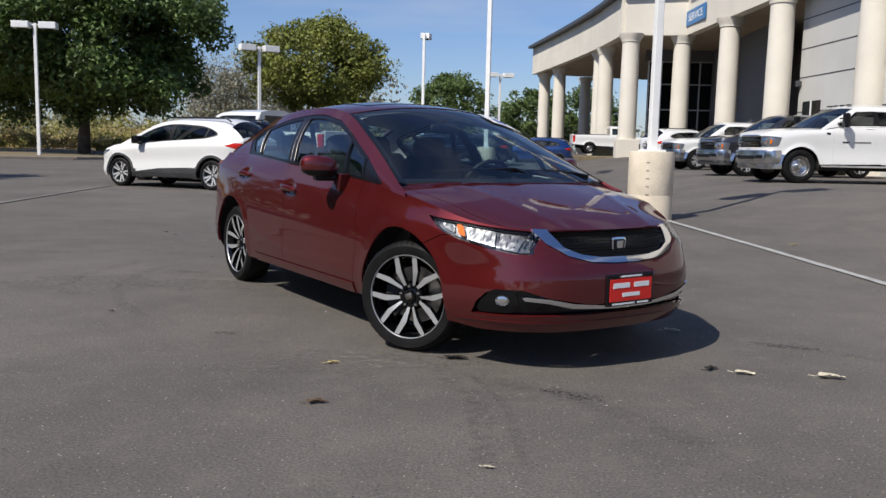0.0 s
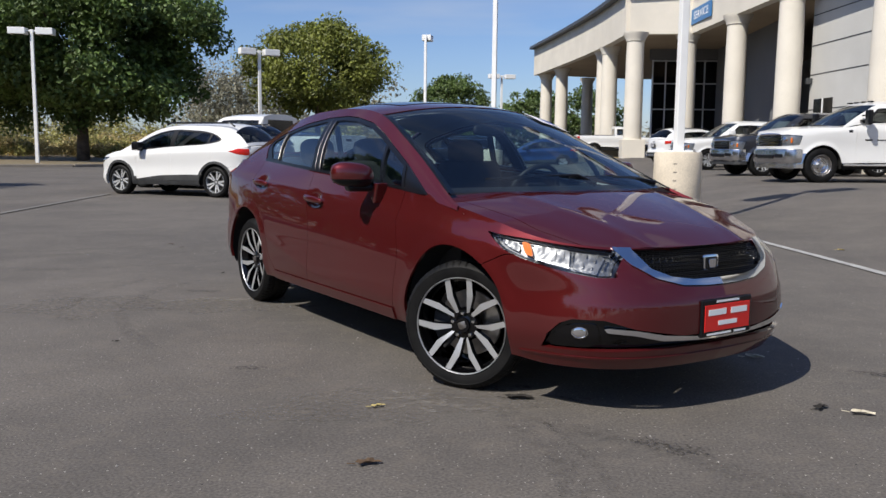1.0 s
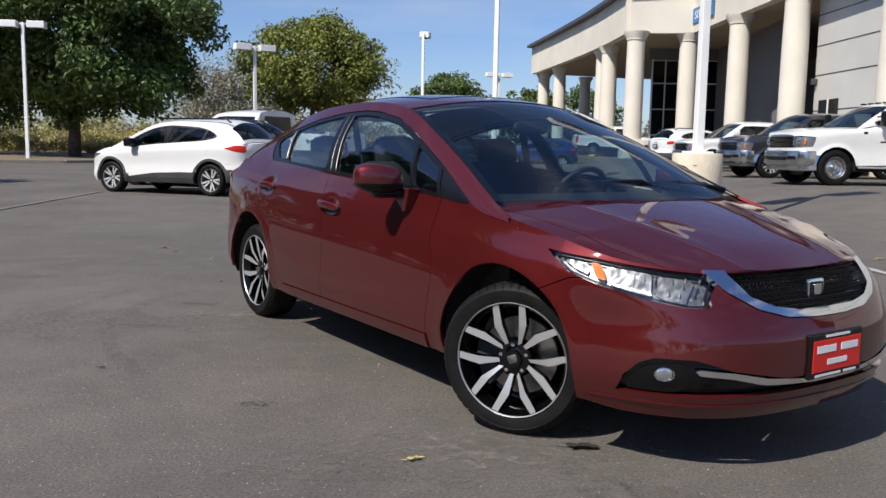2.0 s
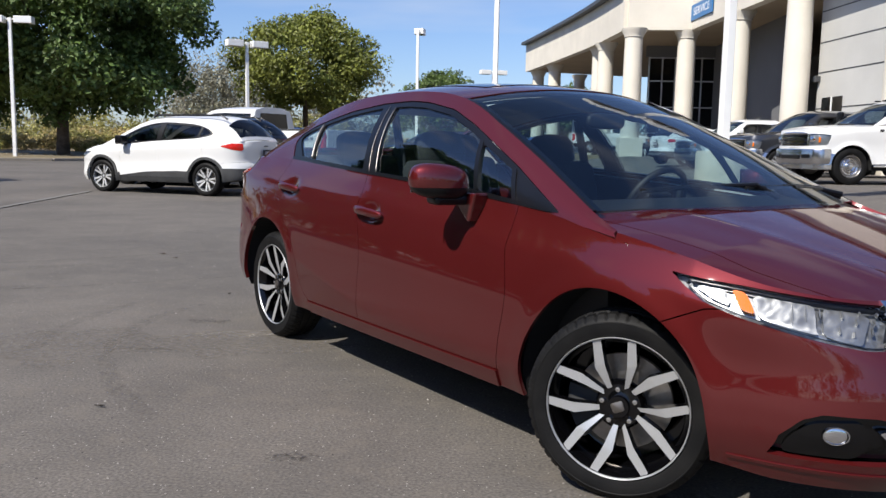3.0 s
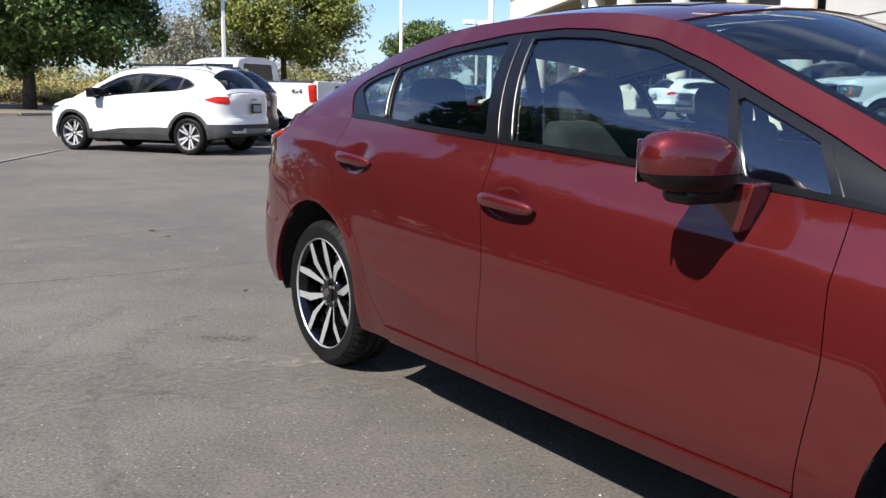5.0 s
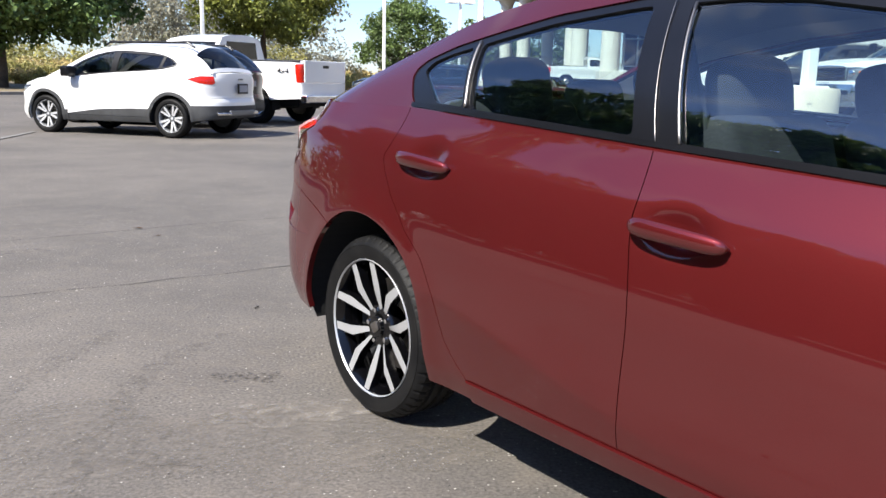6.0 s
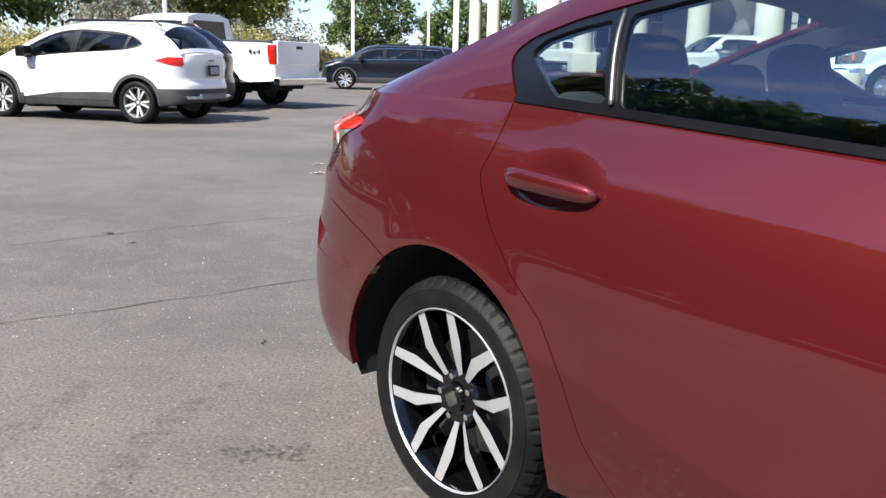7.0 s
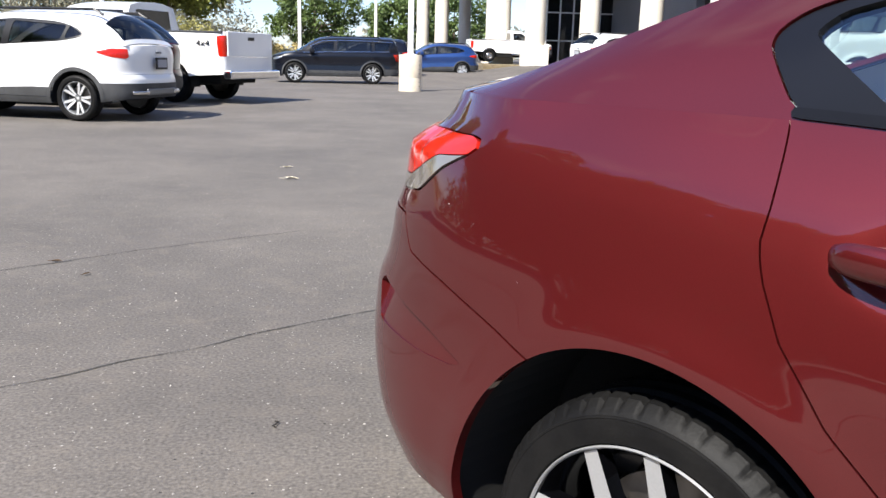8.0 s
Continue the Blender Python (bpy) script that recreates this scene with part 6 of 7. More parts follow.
SINGLE = pickup(2.95, 0.92, 1.1, 0.95, 1.85, 1.15, 1.24, 0.37, 0.43, -1.62, 1.26, crew=False)
SUVW, TRUCKW = (0.345, 0.225, 0.245), (0.415, 0.27, 0.26)

parked("crossover", -8.85, 21.62, 0.0, 162, SMALL, WHITE, "white compact crossover with black lower cladding, parked", "car", TOURING, SUVW, 1.13, plate_back=0.88, rails=1.68, fine=True, mirror_paint=TRIM)
parked("sport_utility", -9.72, 24.85, 0.0, 160, MID, BLACK_PAINT, "black sport utility parked beside a white crossover", "car", TOURING, (0.37, 0.25, 0.26), 1.2, plate_back=0.95, rails=1.76)
heavy = parked("pickup_truck", -9.48, 27.9, 0.0, 154, HEAVY, WHITE, "white heavy-duty crew cab pickup with a tall bed", "truck", WORK, TRUCKW, 1.56)
words("bed_lettering", "4x4", 0.17, TRIM, heavy, pose(-4.90, 1.008, 1.24, 90, 0, 180), "dark 4x4 lettering on the bed side", 1.3)
parked("sport_utility", -4.70, 39.9, 0.0, 182, BIG, BLACK_PAINT, "black three-row sport utility with bright trim, parked", "car", BRIGHT, (0.375, 0.25, 0.27), 1.2, rails=1.75, chrome_handles=True)
parked("crossover", 0.3, 51.1, 0.1, 178, SMALL, BLUE, "bright blue compact crossover, parked", "car", TOURING, SUVW, 1.13, rails=1.68)
parked("pickup_truck", 8.25, 57.6, 0.86, 2, SINGLE, WHITE, "old white single cab pickup near the portico", "truck", WORK, (0.37, 0.25, 0.2), 1.35)
dually = parked("pickup_truck", 7.25, 23.5, 0.42, 189.5, DUALLY, WHITE, "white heavy-duty crew cab pickup with a bright chrome grille", "truck", WORK, TRUCKW, 1.56)
for x0, x1 in ((-1.22, -1.04), (-1.78, -1.34)):
    part("door_badge", box(x0, x1, 0.988, 0.996, 1.015, 1.045, 0.002), TRIM if x0 > -1.3 else LAMP_GREY, dually)
part("wing_badge", box(-0.72, -0.62, 0.984, 0.994, 1.20, 1.26, 0.003), TRIM, dually)
for dy in (-0.45, -0.15, 0.15, 0.45):
    part("roof_lamp", box(-1.50, -1.38, dy - 0.05, dy + 0.05, 1.955, 1.99, 0.015), TRIM, dually)
parked("pickup_truck", 7.35, 28.6, 0.42, 190.5, LIGHT, GREY_PAINT, "dark grey crew cab pickup with a chrome bumper", "truck", BRIGHT, (0.395, 0.27, 0.25), 1.47)
parked("pickup_truck", 7.5, 36.3, 0.42, 191, LIGHT, WHITE, "white crew cab pickup nosed into its bay", "truck", BRIGHT, (0.395, 0.27, 0.25), 1.47)
parked("crossover", 9.6, 41.6, 0.5, 25, SMALL, WHITE, "white compact crossover parked by a lamp post", "car", TOURING, SUVW, 1.13, rails=1.68, plate_back=0.88)
parked("sport_utility", 10.8, 32.3, 0.45, 222, MID, GREY_PAINT, "dark grey sport utility behind the pickups", "car", TOURING, (0.37, 0.25, 0.26), 1.2, rails=1.76)
parked("sport_utility", -11.3, 36.0, 0.0, 180, MID, BLUE, "blue sport utility parked behind a white pickup", "car", TOURING, (0.37, 0.25, 0.26), 1.2, rails=1.76)
parked("crossover", -3.2, 47.0, 0.15, 170, SMALL, BLACK_PAINT, "black compact crossover in the far row", "car", TOURING, SUVW, 1.13)


# ---- the lot ----
def lie(x, y):
    """The height of the ground, which rises gently to the building and away from the camera."""
    return 0.42 * step(x, 3.0, 7.2) * step(y, 6, 19) + 0.33 * step(y, 40, 52) * step(x, -13.0, -7.0)


def asphalt_material():
    """Worn asphalt: broad stains, mottling, fine grain, and pale and dark chips of stone."""
    m = material("asphalt", (0.0925, 0.0830, 0.0735), 0.86, vary=0.085, scale=0.45, fine=0.10, fine_scale=2.2, bump=0.0012, tint=(0.123, 0.109, 0.0945))
    nt = m.node_tree
    b = nt.nodes["Principled BSDF"]
    link, src = nt.links.new, b.inputs["Base Color"].links[0].from_socket
    tc = nt.nodes.new("ShaderNodeTexCoord")
    for n in nt.nodes:
        if n.bl_idname == "ShaderNodeBump":
            h = n.inputs["Height"].links[0].from_node
            h.inputs["Scale"].default_value = 160.0

    def math_node(op, a, c):
        n = nt.nodes.new("ShaderNodeMath")
        n.operation = op
        for i, q in enumerate((a, c)):
            if isinstance(q, float):
                n.inputs[i].default_value = q
            else:
                link(q, n.inputs[i])
        return n.outputs["Value"]

    def mixed(a, fac, col):
        x = nt.nodes.new("ShaderNodeMix")
        x.data_type = "RGBA"
        link(a, x.inputs["A"]), link(fac, x.inputs["Factor"])
        x.inputs["B"].default_value = (*col, 1)
        return x.outputs["Result"]

    grain = nt.nodes.new("ShaderNodeTexNoise")
    grain.inputs["Scale"].default_value, grain.inputs["Detail"].default_value = 85.0, 5.0
    link(tc.outputs["Object"], grain.inputs["Vector"])
    g = nt.nodes.new("ShaderNodeMix")
    g.data_type, g.blend_type = "RGBA", "MULTIPLY"
    g.inputs["Factor"].default_value = 1.0
    r = nt.nodes.new("ShaderNodeMapRange")
    r.inputs["From Min"].default_value, r.inputs["From Max"].default_value, r.inputs["To Min"].default_value, r.inputs["To Max"].default_value = 0.3, 0.7, 0.58, 1.42
    link(grain.outputs["Fac"], r.inputs["Value"]), link(src, g.inputs["A"]), link(r.outputs["Result"], g.inputs["B"])
    out = g.outputs["Result"]
    # hand-sized mottling, and tan dust in the hollows
    for sc_, lo_, hi_, col_ in ((6.5, 0.50, 0.72, (0.150, 0.128, 0.104)), (17.0, 0.54, 0.72, (0.066, 0.060, 0.056)), (38.0, 0.56, 0.72, (0.165, 0.142, 0.118))):
        mo, mr = nt.nodes.new("ShaderNodeTexNoise"), nt.nodes.new("ShaderNodeMapRange")
        mo.inputs["Scale"].default_value, mo.inputs["Detail"].default_value, mo.inputs["Roughness"].default_value = sc_, 6.0, 0.65
        mr.inputs["From Min"].default_value, mr.inputs["From Max"].default_value, mr.inputs["To Max"].default_value = lo_, hi_, 0.45
        link(tc.outputs["Object"], mo.inputs["Vector"]), link(mo.outputs["Fac"], mr.inputs["Value"])
        out = mixed(out, mr.outputs["Result"], col_)
    for scale, size, share, col in ((42.0, 0.16, 0.955, (0.33, 0.31, 0.28)), (75.0, 0.22, 0.93, (0.30, 0.28, 0.25)), (30.0, 0.14, 0.95, (0.025, 0.023, 0.022))):
        v = nt.nodes.new("ShaderNodeTexVoronoi")
        v.inputs["Scale"].default_value = scale
        link(tc.outputs["Object"], v.inputs["Vector"])
        c = nt.nodes.new("ShaderNodeSeparateColor")
        link(v.outputs["Color"], c.inputs["Color"])
        fac = math_node("MULTIPLY", math_node("LESS_THAN", v.outputs["Distance"], size), math_node("GREATER_THAN", c.outputs["Red"], share))
        out = mixed(out, fac, col)
    link(out, b.inputs["Base Color"])
    return m


def faint(name, color, scale=9.0, lo=0.45, hi=0.7, most=0.8):
    """A stain, scuff or rubber mark that lies unevenly on the ground."""
    m = material(name, color, 0.85, vary=0.2, scale=4.0)
    nt = m.node_tree
    n, r, tc = nt.nodes.new("ShaderNodeTexNoise"), nt.nodes.new("ShaderNodeMapRange"), nt.nodes.new("ShaderNodeTexCoord")
    n.inputs["Scale"].default_value, n.inputs["Detail"].default_value = scale, 6.0
    r.inputs["From Min"].default_value, r.inputs["From Max"].default_value, r.inputs["To Max"].default_value = lo, hi, most
    nt.links.new(tc.outputs["Object"], n.inputs["Vector"])
    nt.links.new(n.outputs["Fac"], r.inputs["Value"])
    nt.links.new(r.outputs["Result"], nt.nodes["Principled BSDF"].inputs["Alpha"])
    return m


ASPHALT = asphalt_material()
LINE_PAINT = material("road_paint", (0.55, 0.55, 0.52), 0.8, vary=0.3, scale=5.0, fine=0.3, fine_scale=60.0, tint=(0.30, 0.29, 0.28))
FADED_PAINT = material("worn_road_paint", (0.27, 0.26, 0.245), 0.85, vary=0.35, scale=4.0, fine=0.3, fine_scale=60.0, tint=(0.16, 0.15, 0.14))
STUCCO = material("cream_stucco", (0.66, 0.61, 0.52), 0.9, vary=0.05, scale=0.6, fine=0.06, fine_scale=40.0, bump=0.003)
GREY_WALL = material("grey_stucco", (0.50, 0.49, 0.46), 0.9, vary=0.05, scale=0.5, fine=0.06, fine_scale=40.0)
# grey wall with the shade behind the portico put into its colour
SHADE_WALL = material("shaded_grey_wall", (0.16, 0.16, 0.165), 0.9, vary=0.05, scale=0.5)
SOFFIT = material("tan_soffit", (0.36, 0.28, 0.19), 0.9, vary=0.05, scale=0.5)
ROOF_METAL = material("dark_roof_edge", (0.05, 0.052, 0.055), 0.5)
CONCRETE = material("painted_concrete", (0.62, 0.54, 0.42), 0.9, vary=0.08, scale=3.0, fine=0.1, fine_scale=50.0, bump=0.002)
# concrete browned and darkened to hold the shadow band along the kerb
KERB_GREY = material("shaded_kerb_concrete", (0.25, 0.22, 0.18), 0.9, vary=0.1, scale=2.0)
POLE_WHITE = material("white_pole_paint", (0.78, 0.78, 0.76), 0.5, vary=0.05, scale=2.0)
EARTH = material("dry_earth", (0.24, 0.18, 0.11), 0.95, vary=0.3, scale=0.5, fine=0.3, fine_scale=8.0, tint=(0.17, 0.14, 0.08))
SIGN_BLUE = material("blue_sign", (0.03, 0.16, 0.38), 0.5)
BARK = material("tree_bark", (0.10, 0.075, 0.055), 0.95, vary=0.3, scale=3.0, fine=0.3, fine_scale=30.0, bump=0.01)

gx = np.concatenate([np.linspace(-600, -60, 12), np.linspace(-50, 40, 91), np.linspace(50, 600, 12)])
gy = np.concatenate([np.linspace(-600, -40, 10), np.linspace(-30, 80, 111), np.linspace(95, 900, 12)])
gp = np.stack(np.meshgrid(gx, gy, indexing="ij"), 2)
ground = solo("ground", facing(np.concatenate([gp, lie(gp[:, :, 0], gp[:, :, 1])[:, :, None]], 2), (0, 0, 1)), ASPHALT, "worn grey asphalt of a car park, cracked and stained", "ground", kind="structure")


def strip(name, pts, width, mat, label, category, lift=0.014, n=60, wobble=0.0):
    """A band laid on the ground along points."""
    p = smooth_path([(*q, 0) for q in pts], n, 0.05)[:, :2]
    d = np.gradient(p, axis=0)
    d = d / np.linalg.norm(d, axis=1, keepdims=True)
    s = np.stack([-d[:, 1], d[:, 0]], 1)
    rr = np.random.RandomState(len(pts) * 7 + int(abs(pts[0][0]) * 100))
    wl_, wr_ = width / 2 * (1 + wobble * rr.randn(n, 1)), width / 2 * (1 + wobble * rr.randn(n, 1))
    g = np.stack([p - s * np.abs(wl_), p + s * np.abs(wr_)], 1)
    z = lie(g[:, :, 0], g[:, :, 1]) + lift
    return solo(name, facing(np.concatenate([g, z[:, :, None]], 2), (0, 0, 1)), mat, label, category, kind="structure")


strip("parking_line", [(2.72, 16.2), (2.94, 14.42), (3.63, 8.68), (4.4, 2.0)], 0.10, LINE_PAINT, "faded white painted parking line", "road marking", wobble=0.06)
strip("parking_line", [(-6.6, 5.0), (-8.29, 14.62), (-9.28, 20.3), (-9.35, 20.7)], 0.10, FADED_PAINT, "faded white painted parking line", "road marking", wobble=0.06)

# planted verge with its kerb, beyond the lot
edge = [(-160, 30), (-44, 34), (-27, 40.5), (-22.5, 43.5), (-20.0, 49.0), (-15, 50.5), (-6.5, 51.0)]
verge = solo("verge", slab(edge + [(-6.5, 150), (-160, 150)], -0.1, 0.13), EARTH, "bare dry earth under trees beyond a kerb", "ground", kind="structure")
kerb = thing("kerb", pose(0, 0, 0), "concrete kerb along the verge, shade put into its colour", "kerb", kind="structure")
for (ax, ay), (bx, by) in zip(edge, edge[1:]):
    ln, an = math.hypot(bx - ax, by - ay), math.degrees(math.atan2(by - ay, bx - ax))
    part("kerb_stone", box(0, ln - 0.01, -0.16, -0.005, -0.1, 0.15, 0.02), KERB_GREY, kerb, "", pose(ax, ay, 0, 0, 0, an))
bed = solo("planter_strip", box(4.4, 12, 52.6, 61, 0.3, 0.74, 0.03), EARTH, "dry tan planting strip before the portico", "ground", kind="structure")


# ---- the building ----
def wall(name, pts, z0, z1, t, mat, label, par):
    """An upright wall of thickness t along plan points."""
    b = bmesh.new()
    p = [Vector(q) for q in pts]
    lo, hi = [], []
    for side in (-0.5, 0.5):
        for h, store in ((z0, lo), (z1, hi)):
            row = []
            for i, q in enumerate(p):
                d = (p[min(i + 1, len(p) - 1)] - p[max(i - 1, 0)]).normalized()
                row.append(b.verts.new((q.x - d.y * t * side, q.y + d.x * t * side, h)))
            store.append(row)
    for i in range(len(p) - 1):
        for a, c in ((lo[0], hi[0]), (lo[1], hi[1]), (lo[0], lo[1]), (hi[0], hi[1])):
            b.faces.new((a[i], a[i + 1], c[i + 1], c[i]))
    for i in (0, -1):
        b.faces.new((lo[0][i], lo[1][i], hi[1][i], hi[0][i]))
    bmesh.ops.recalc_face_normals(b, faces=b.faces[:])
    return part(name, b, mat, par, label)


hall = thing("building", pose(0, 0, 0), "cream stucco dealership building with a tall columned portico", "building", kind="structure")
ZF, ZT = 7.85, 10.15
face = [(15.3, 8.0), (13.1, 28.0), (11.85, 38.6), (11.1, 45.6), (10.55, 51.0)]
arc = smooth_path([(6.75, 52.4, 0), (6.1, 58.5, 0), (4.5, 68.0, 0), (2.2, 79.8, 0)], 24, 3.0)[:, :2].tolist()
front = face + [(11.0, 52.2), (7.0, 52.4)]
wall("fascia", face + [(10.45, 52.2)], ZF, ZT, 0.5, STUCCO, "", hall)
wall("fascia", [(10.25, 52.2), (6.75, 52.4)], ZF, ZT, 0.5, STUCCO, "", hall)
wall("fascia", arc, ZF, ZT, 0.5, STUCCO, "", hall)
wall("roof_edge", [(x - 0.35, y - 0.1) for x, y in arc], ZT, ZT + 0.22, 0.7, ROOF_METAL, "dark metal roof edge", hall)
wall("roof_edge", [(10.3, 52.0), (6.5, 52.1)], ZT, ZT + 0.22, 0.7, ROOF_METAL, "dark metal roof edge", hall)
wall("roof_edge", [(x - 0.3, y) for x, y in face], ZT, ZT + 0.22, 0.7, ROOF_METAL, "dark metal roof edge", hall)
part("soffit", slab([(12.0, 37), (10.7, 52.1), (7.0, 52.3)] + [(x, y) for x, y in arc[1:]] + [(12, 84), (24, 84), (24, 37)], ZF + 0.05, ZF + 0.25), SOFFIT, hall, "tan soffit of the portico")
part("roof", slab([(15.4, 8), (12.0, 38.6), (10.7, 52.1), (7.0, 52.5)] + [(x + 0.2, y) for x, y in arc[1:]] + [(12, 84), (40, 84), (40, 8)], ZT - 0.3, ZT - 0.1), ROOF_METAL, hall)


def column(x, y, r=0.53):
    z = float(lie(x, y)) - 0.1
    c = part("column", lathe([(r * 1.0, z), (r, z + 1.0), (r * 0.985, 5.0), (r * 0.94, ZF - 0.75), (r * 0.94, ZF - 0.45), (r * 1.04, ZF - 0.42), (r * 1.06, ZF - 0.3), (r * 1.3, ZF - 0.12), (r * 1.38, ZF + 0.06)], 36), STUCCO, hall, "", Matrix.Translation((x, y, 0)), 35)
    part("plinth", box(-r * 1.25, r * 1.25, -r * 1.25, r * 1.25, z, z + 1.15, 0.03), STUCCO, c)


for cx, cy in ((7.08, 52.1), (10.15, 52.6), (11.15, 45.6), (11.55, 38.6), (12.95, 32.6), (13.6, 26.0), (6.4, 58.8), (6.3, 61.2), (4.15, 73.6), (3.1, 79.2), (7.1, 83.0)):
    column(cx, cy)
# enclosing walls: the flush grey wing, the deep service bay and the glazed hall behind the portico
wing = thing("wing", pose(12.55, 38.9, 0, 0, 0, 6.0), "pale grey stucco wing with score lines", "building", kind="structure")
part("wing_wall", box(0, 0.4, -32, 0, 0.0, ZF + 0.1), GREY_WALL, wing, "pale grey stucco wall")
for zz in (2.9, 4.35, 5.55, 6.8):
    part("score_line", box(-0.008, -0.001, -32, 0, zz, zz + 0.05), ROOF_METAL, wing)
win = part("wall_window", box(-0.03, -0.002, -2.1, -0.5, 2.55, 3.35), GLOSS_BLACK, wing)
part("window_frame", box(-0.05, -0.031, -1.35, -1.25, 2.55, 3.35), POLE_WHITE, win)
part("wall_lamp", box(-0.25, -0.002, -0.25, -0.05, 4.0, 4.25, 0.03), ROOF_METAL, wing)
# bay walls and hall interior carry their shade as a darker colour
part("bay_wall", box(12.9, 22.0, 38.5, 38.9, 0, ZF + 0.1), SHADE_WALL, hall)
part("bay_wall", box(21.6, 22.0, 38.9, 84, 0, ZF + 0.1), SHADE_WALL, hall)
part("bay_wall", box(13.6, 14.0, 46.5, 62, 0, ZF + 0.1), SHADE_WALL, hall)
# curtain wall
glaz = part("curtain_wall", slab([(9.4, 0.6), (14.5, 0.6), (14.5, 7.2), (9.4, 7.2)], 60.0, 60.05, "xz"), DARK_GLASS, hall, "dark glazed curtain wall")
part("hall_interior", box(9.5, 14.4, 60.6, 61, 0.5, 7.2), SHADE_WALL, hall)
for i in range(7):
    part("mullion", box(9.4 + i * 0.85 - 0.04, 9.4 + i * 0.85 + 0.04, 59.9, 60.1, 0.6, 7.2), ALLOY, glaz)
for zz in (0.6, 2.2, 3.9, 5.6, 7.1):
    part("transom", box(9.4, 14.5, 59.92, 60.02, zz, zz + 0.08), ALLOY, glaz)
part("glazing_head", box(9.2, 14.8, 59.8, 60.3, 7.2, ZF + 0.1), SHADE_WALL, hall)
# sign
sign = solo("service_sign", box(-1.75, 1.75, -0.06, 0.0, -0.43, 0.43, 0.02), SIGN_BLUE, "blue wall sign with white lettering reading SERVICE", "sign", pose(10.36, 50.2, 8.74, 0, 0, -85.3))
words("lettering", "SERVICE", 0.60, PLATE_WHITE, sign, pose(0, -0.065, 0, 90, 0, 0), "white capital letters", 1.22)


# ---- lamp posts ----
def lamp_post(x, y, height, heads, turn=0.0, base=None, r=0.09, label="white steel lamp post with box heads"):
    z = float(lie(x, y))
    ob = thing("lamp_post", pose(x, y, z, 0, 0, turn), label, "lamp post", "lamp posts")
    z0 = 0.0
    if base:
        bs = part("concrete_base", lathe([(base, -0.1), (base, 0.38), (base * 0.985, 0.40), (base * 0.985, 0.42), (base, 0.44), (base, 1.08), (base * 0.96, 1.12), (0.02, 1.13)], 40), CONCRETE, ob, "round cream-painted concrete base", None, 35)
        for i in range(7):
            part("chip", slab([(base * math.cos(-2.2 + i * 0.05) * 1.002, base * math.sin(-2.2 + i * 0.05) * 1.002) for i in range(4)] + [(base * 0.9 * math.cos(-2.0), base * 0.9 * math.sin(-2.0))], 0.15 + i * 0.13, 0.17 + i * 0.13), KERB_GREY, bs)
        z0 = 1.12
        part("base_plate", box(-0.17, 0.17, -0.17, 0.17, z0, z0 + 0.03, 0.005), POLE_WHITE, ob)
    part("pole", box(-r, r, -r, r, z0, height, 0.012, taper=(0.9, 0.9)), POLE_WHITE, ob)
    for sg in heads:
        arm = part("arm", box(min(0, sg * 0.45), max(0, sg * 0.45), -0.04, 0.04, height - 0.12, height - 0.04, 0.01), POLE_WHITE, ob)
        hd = part("lamp_head", box(sg * 0.72 - 0.45, sg * 0.72 + 0.45, -0.30, 0.30, height - 0.28, height + 0.08, 0.02), POLE_WHITE, ob, "white box lamp head")
        part("lens", box(sg * 0.70 - 0.29, sg * 0.70 + 0.29, -0.18, 0.18, height - 0.295, height - 0.281), LAMP_WHITE, hd)


lamp_post(2.62, 15.3, 6.0, (-1, 1), 15, 0.37, 0.066)
lamp_post(-0.68, 33.6, 9.2, (-1, 1), 80, 0.36, 0.085)
lamp_post(-26.3, 46.8, 7.4, (-1, 1), 12)
lamp_post(-14.8, 50.8, 6.75, (-1, 1), 35)
lamp_post(-5.65, 57.0, 8.1, (1,), 85)
lamp_post(-0.9, 76.0, 7.2, (-1, 1), 20)


# ---- marks and litter on the asphalt ----
CRACK = faint("crack_shadow", (0.036, 0.034, 0.031), 7.0, 0.22, 0.50, 0.85)
RUBBER_MARK = faint("tyre_mark", (0.045, 0.043, 0.041), 20.0, 0.40, 0.78, 0.25)
DUST = faint("pale_scuff", (0.26, 0.235, 0.205), 16.0, 0.42, 0.78, 0.75)
OIL = faint("dark_stain", (0.030, 0.028, 0.027), 38.0, 0.45, 0.68, 0.6)
GRAVEL_DUST = faint("dusty_patch", (0.17, 0.152, 0.132), 26.0, 0.40, 0.75, 0.45)
for pts in ([(-5.6, 8.1), (-4.6, 8.75), (-3.64, 9.26), (-2.41, 10.1), (-1.5, 10.65)], [(-6.0, 9.6), (-4.29, 10.75), (-3.57, 11.33), (-2.7, 11.9)]):
    p = smooth_path([(*q, 0) for q in pts], 46, 0.1)[:, :2]
    rr = np.random.RandomState(int(abs(pts[0][1]) * 50))
    p = p + rr.randn(46, 2) * 0.012
    strip("crack", p.tolist(), 0.007, CRACK, "thin dark crack in the asphalt", "crack", 0.003, 90, 0.5)
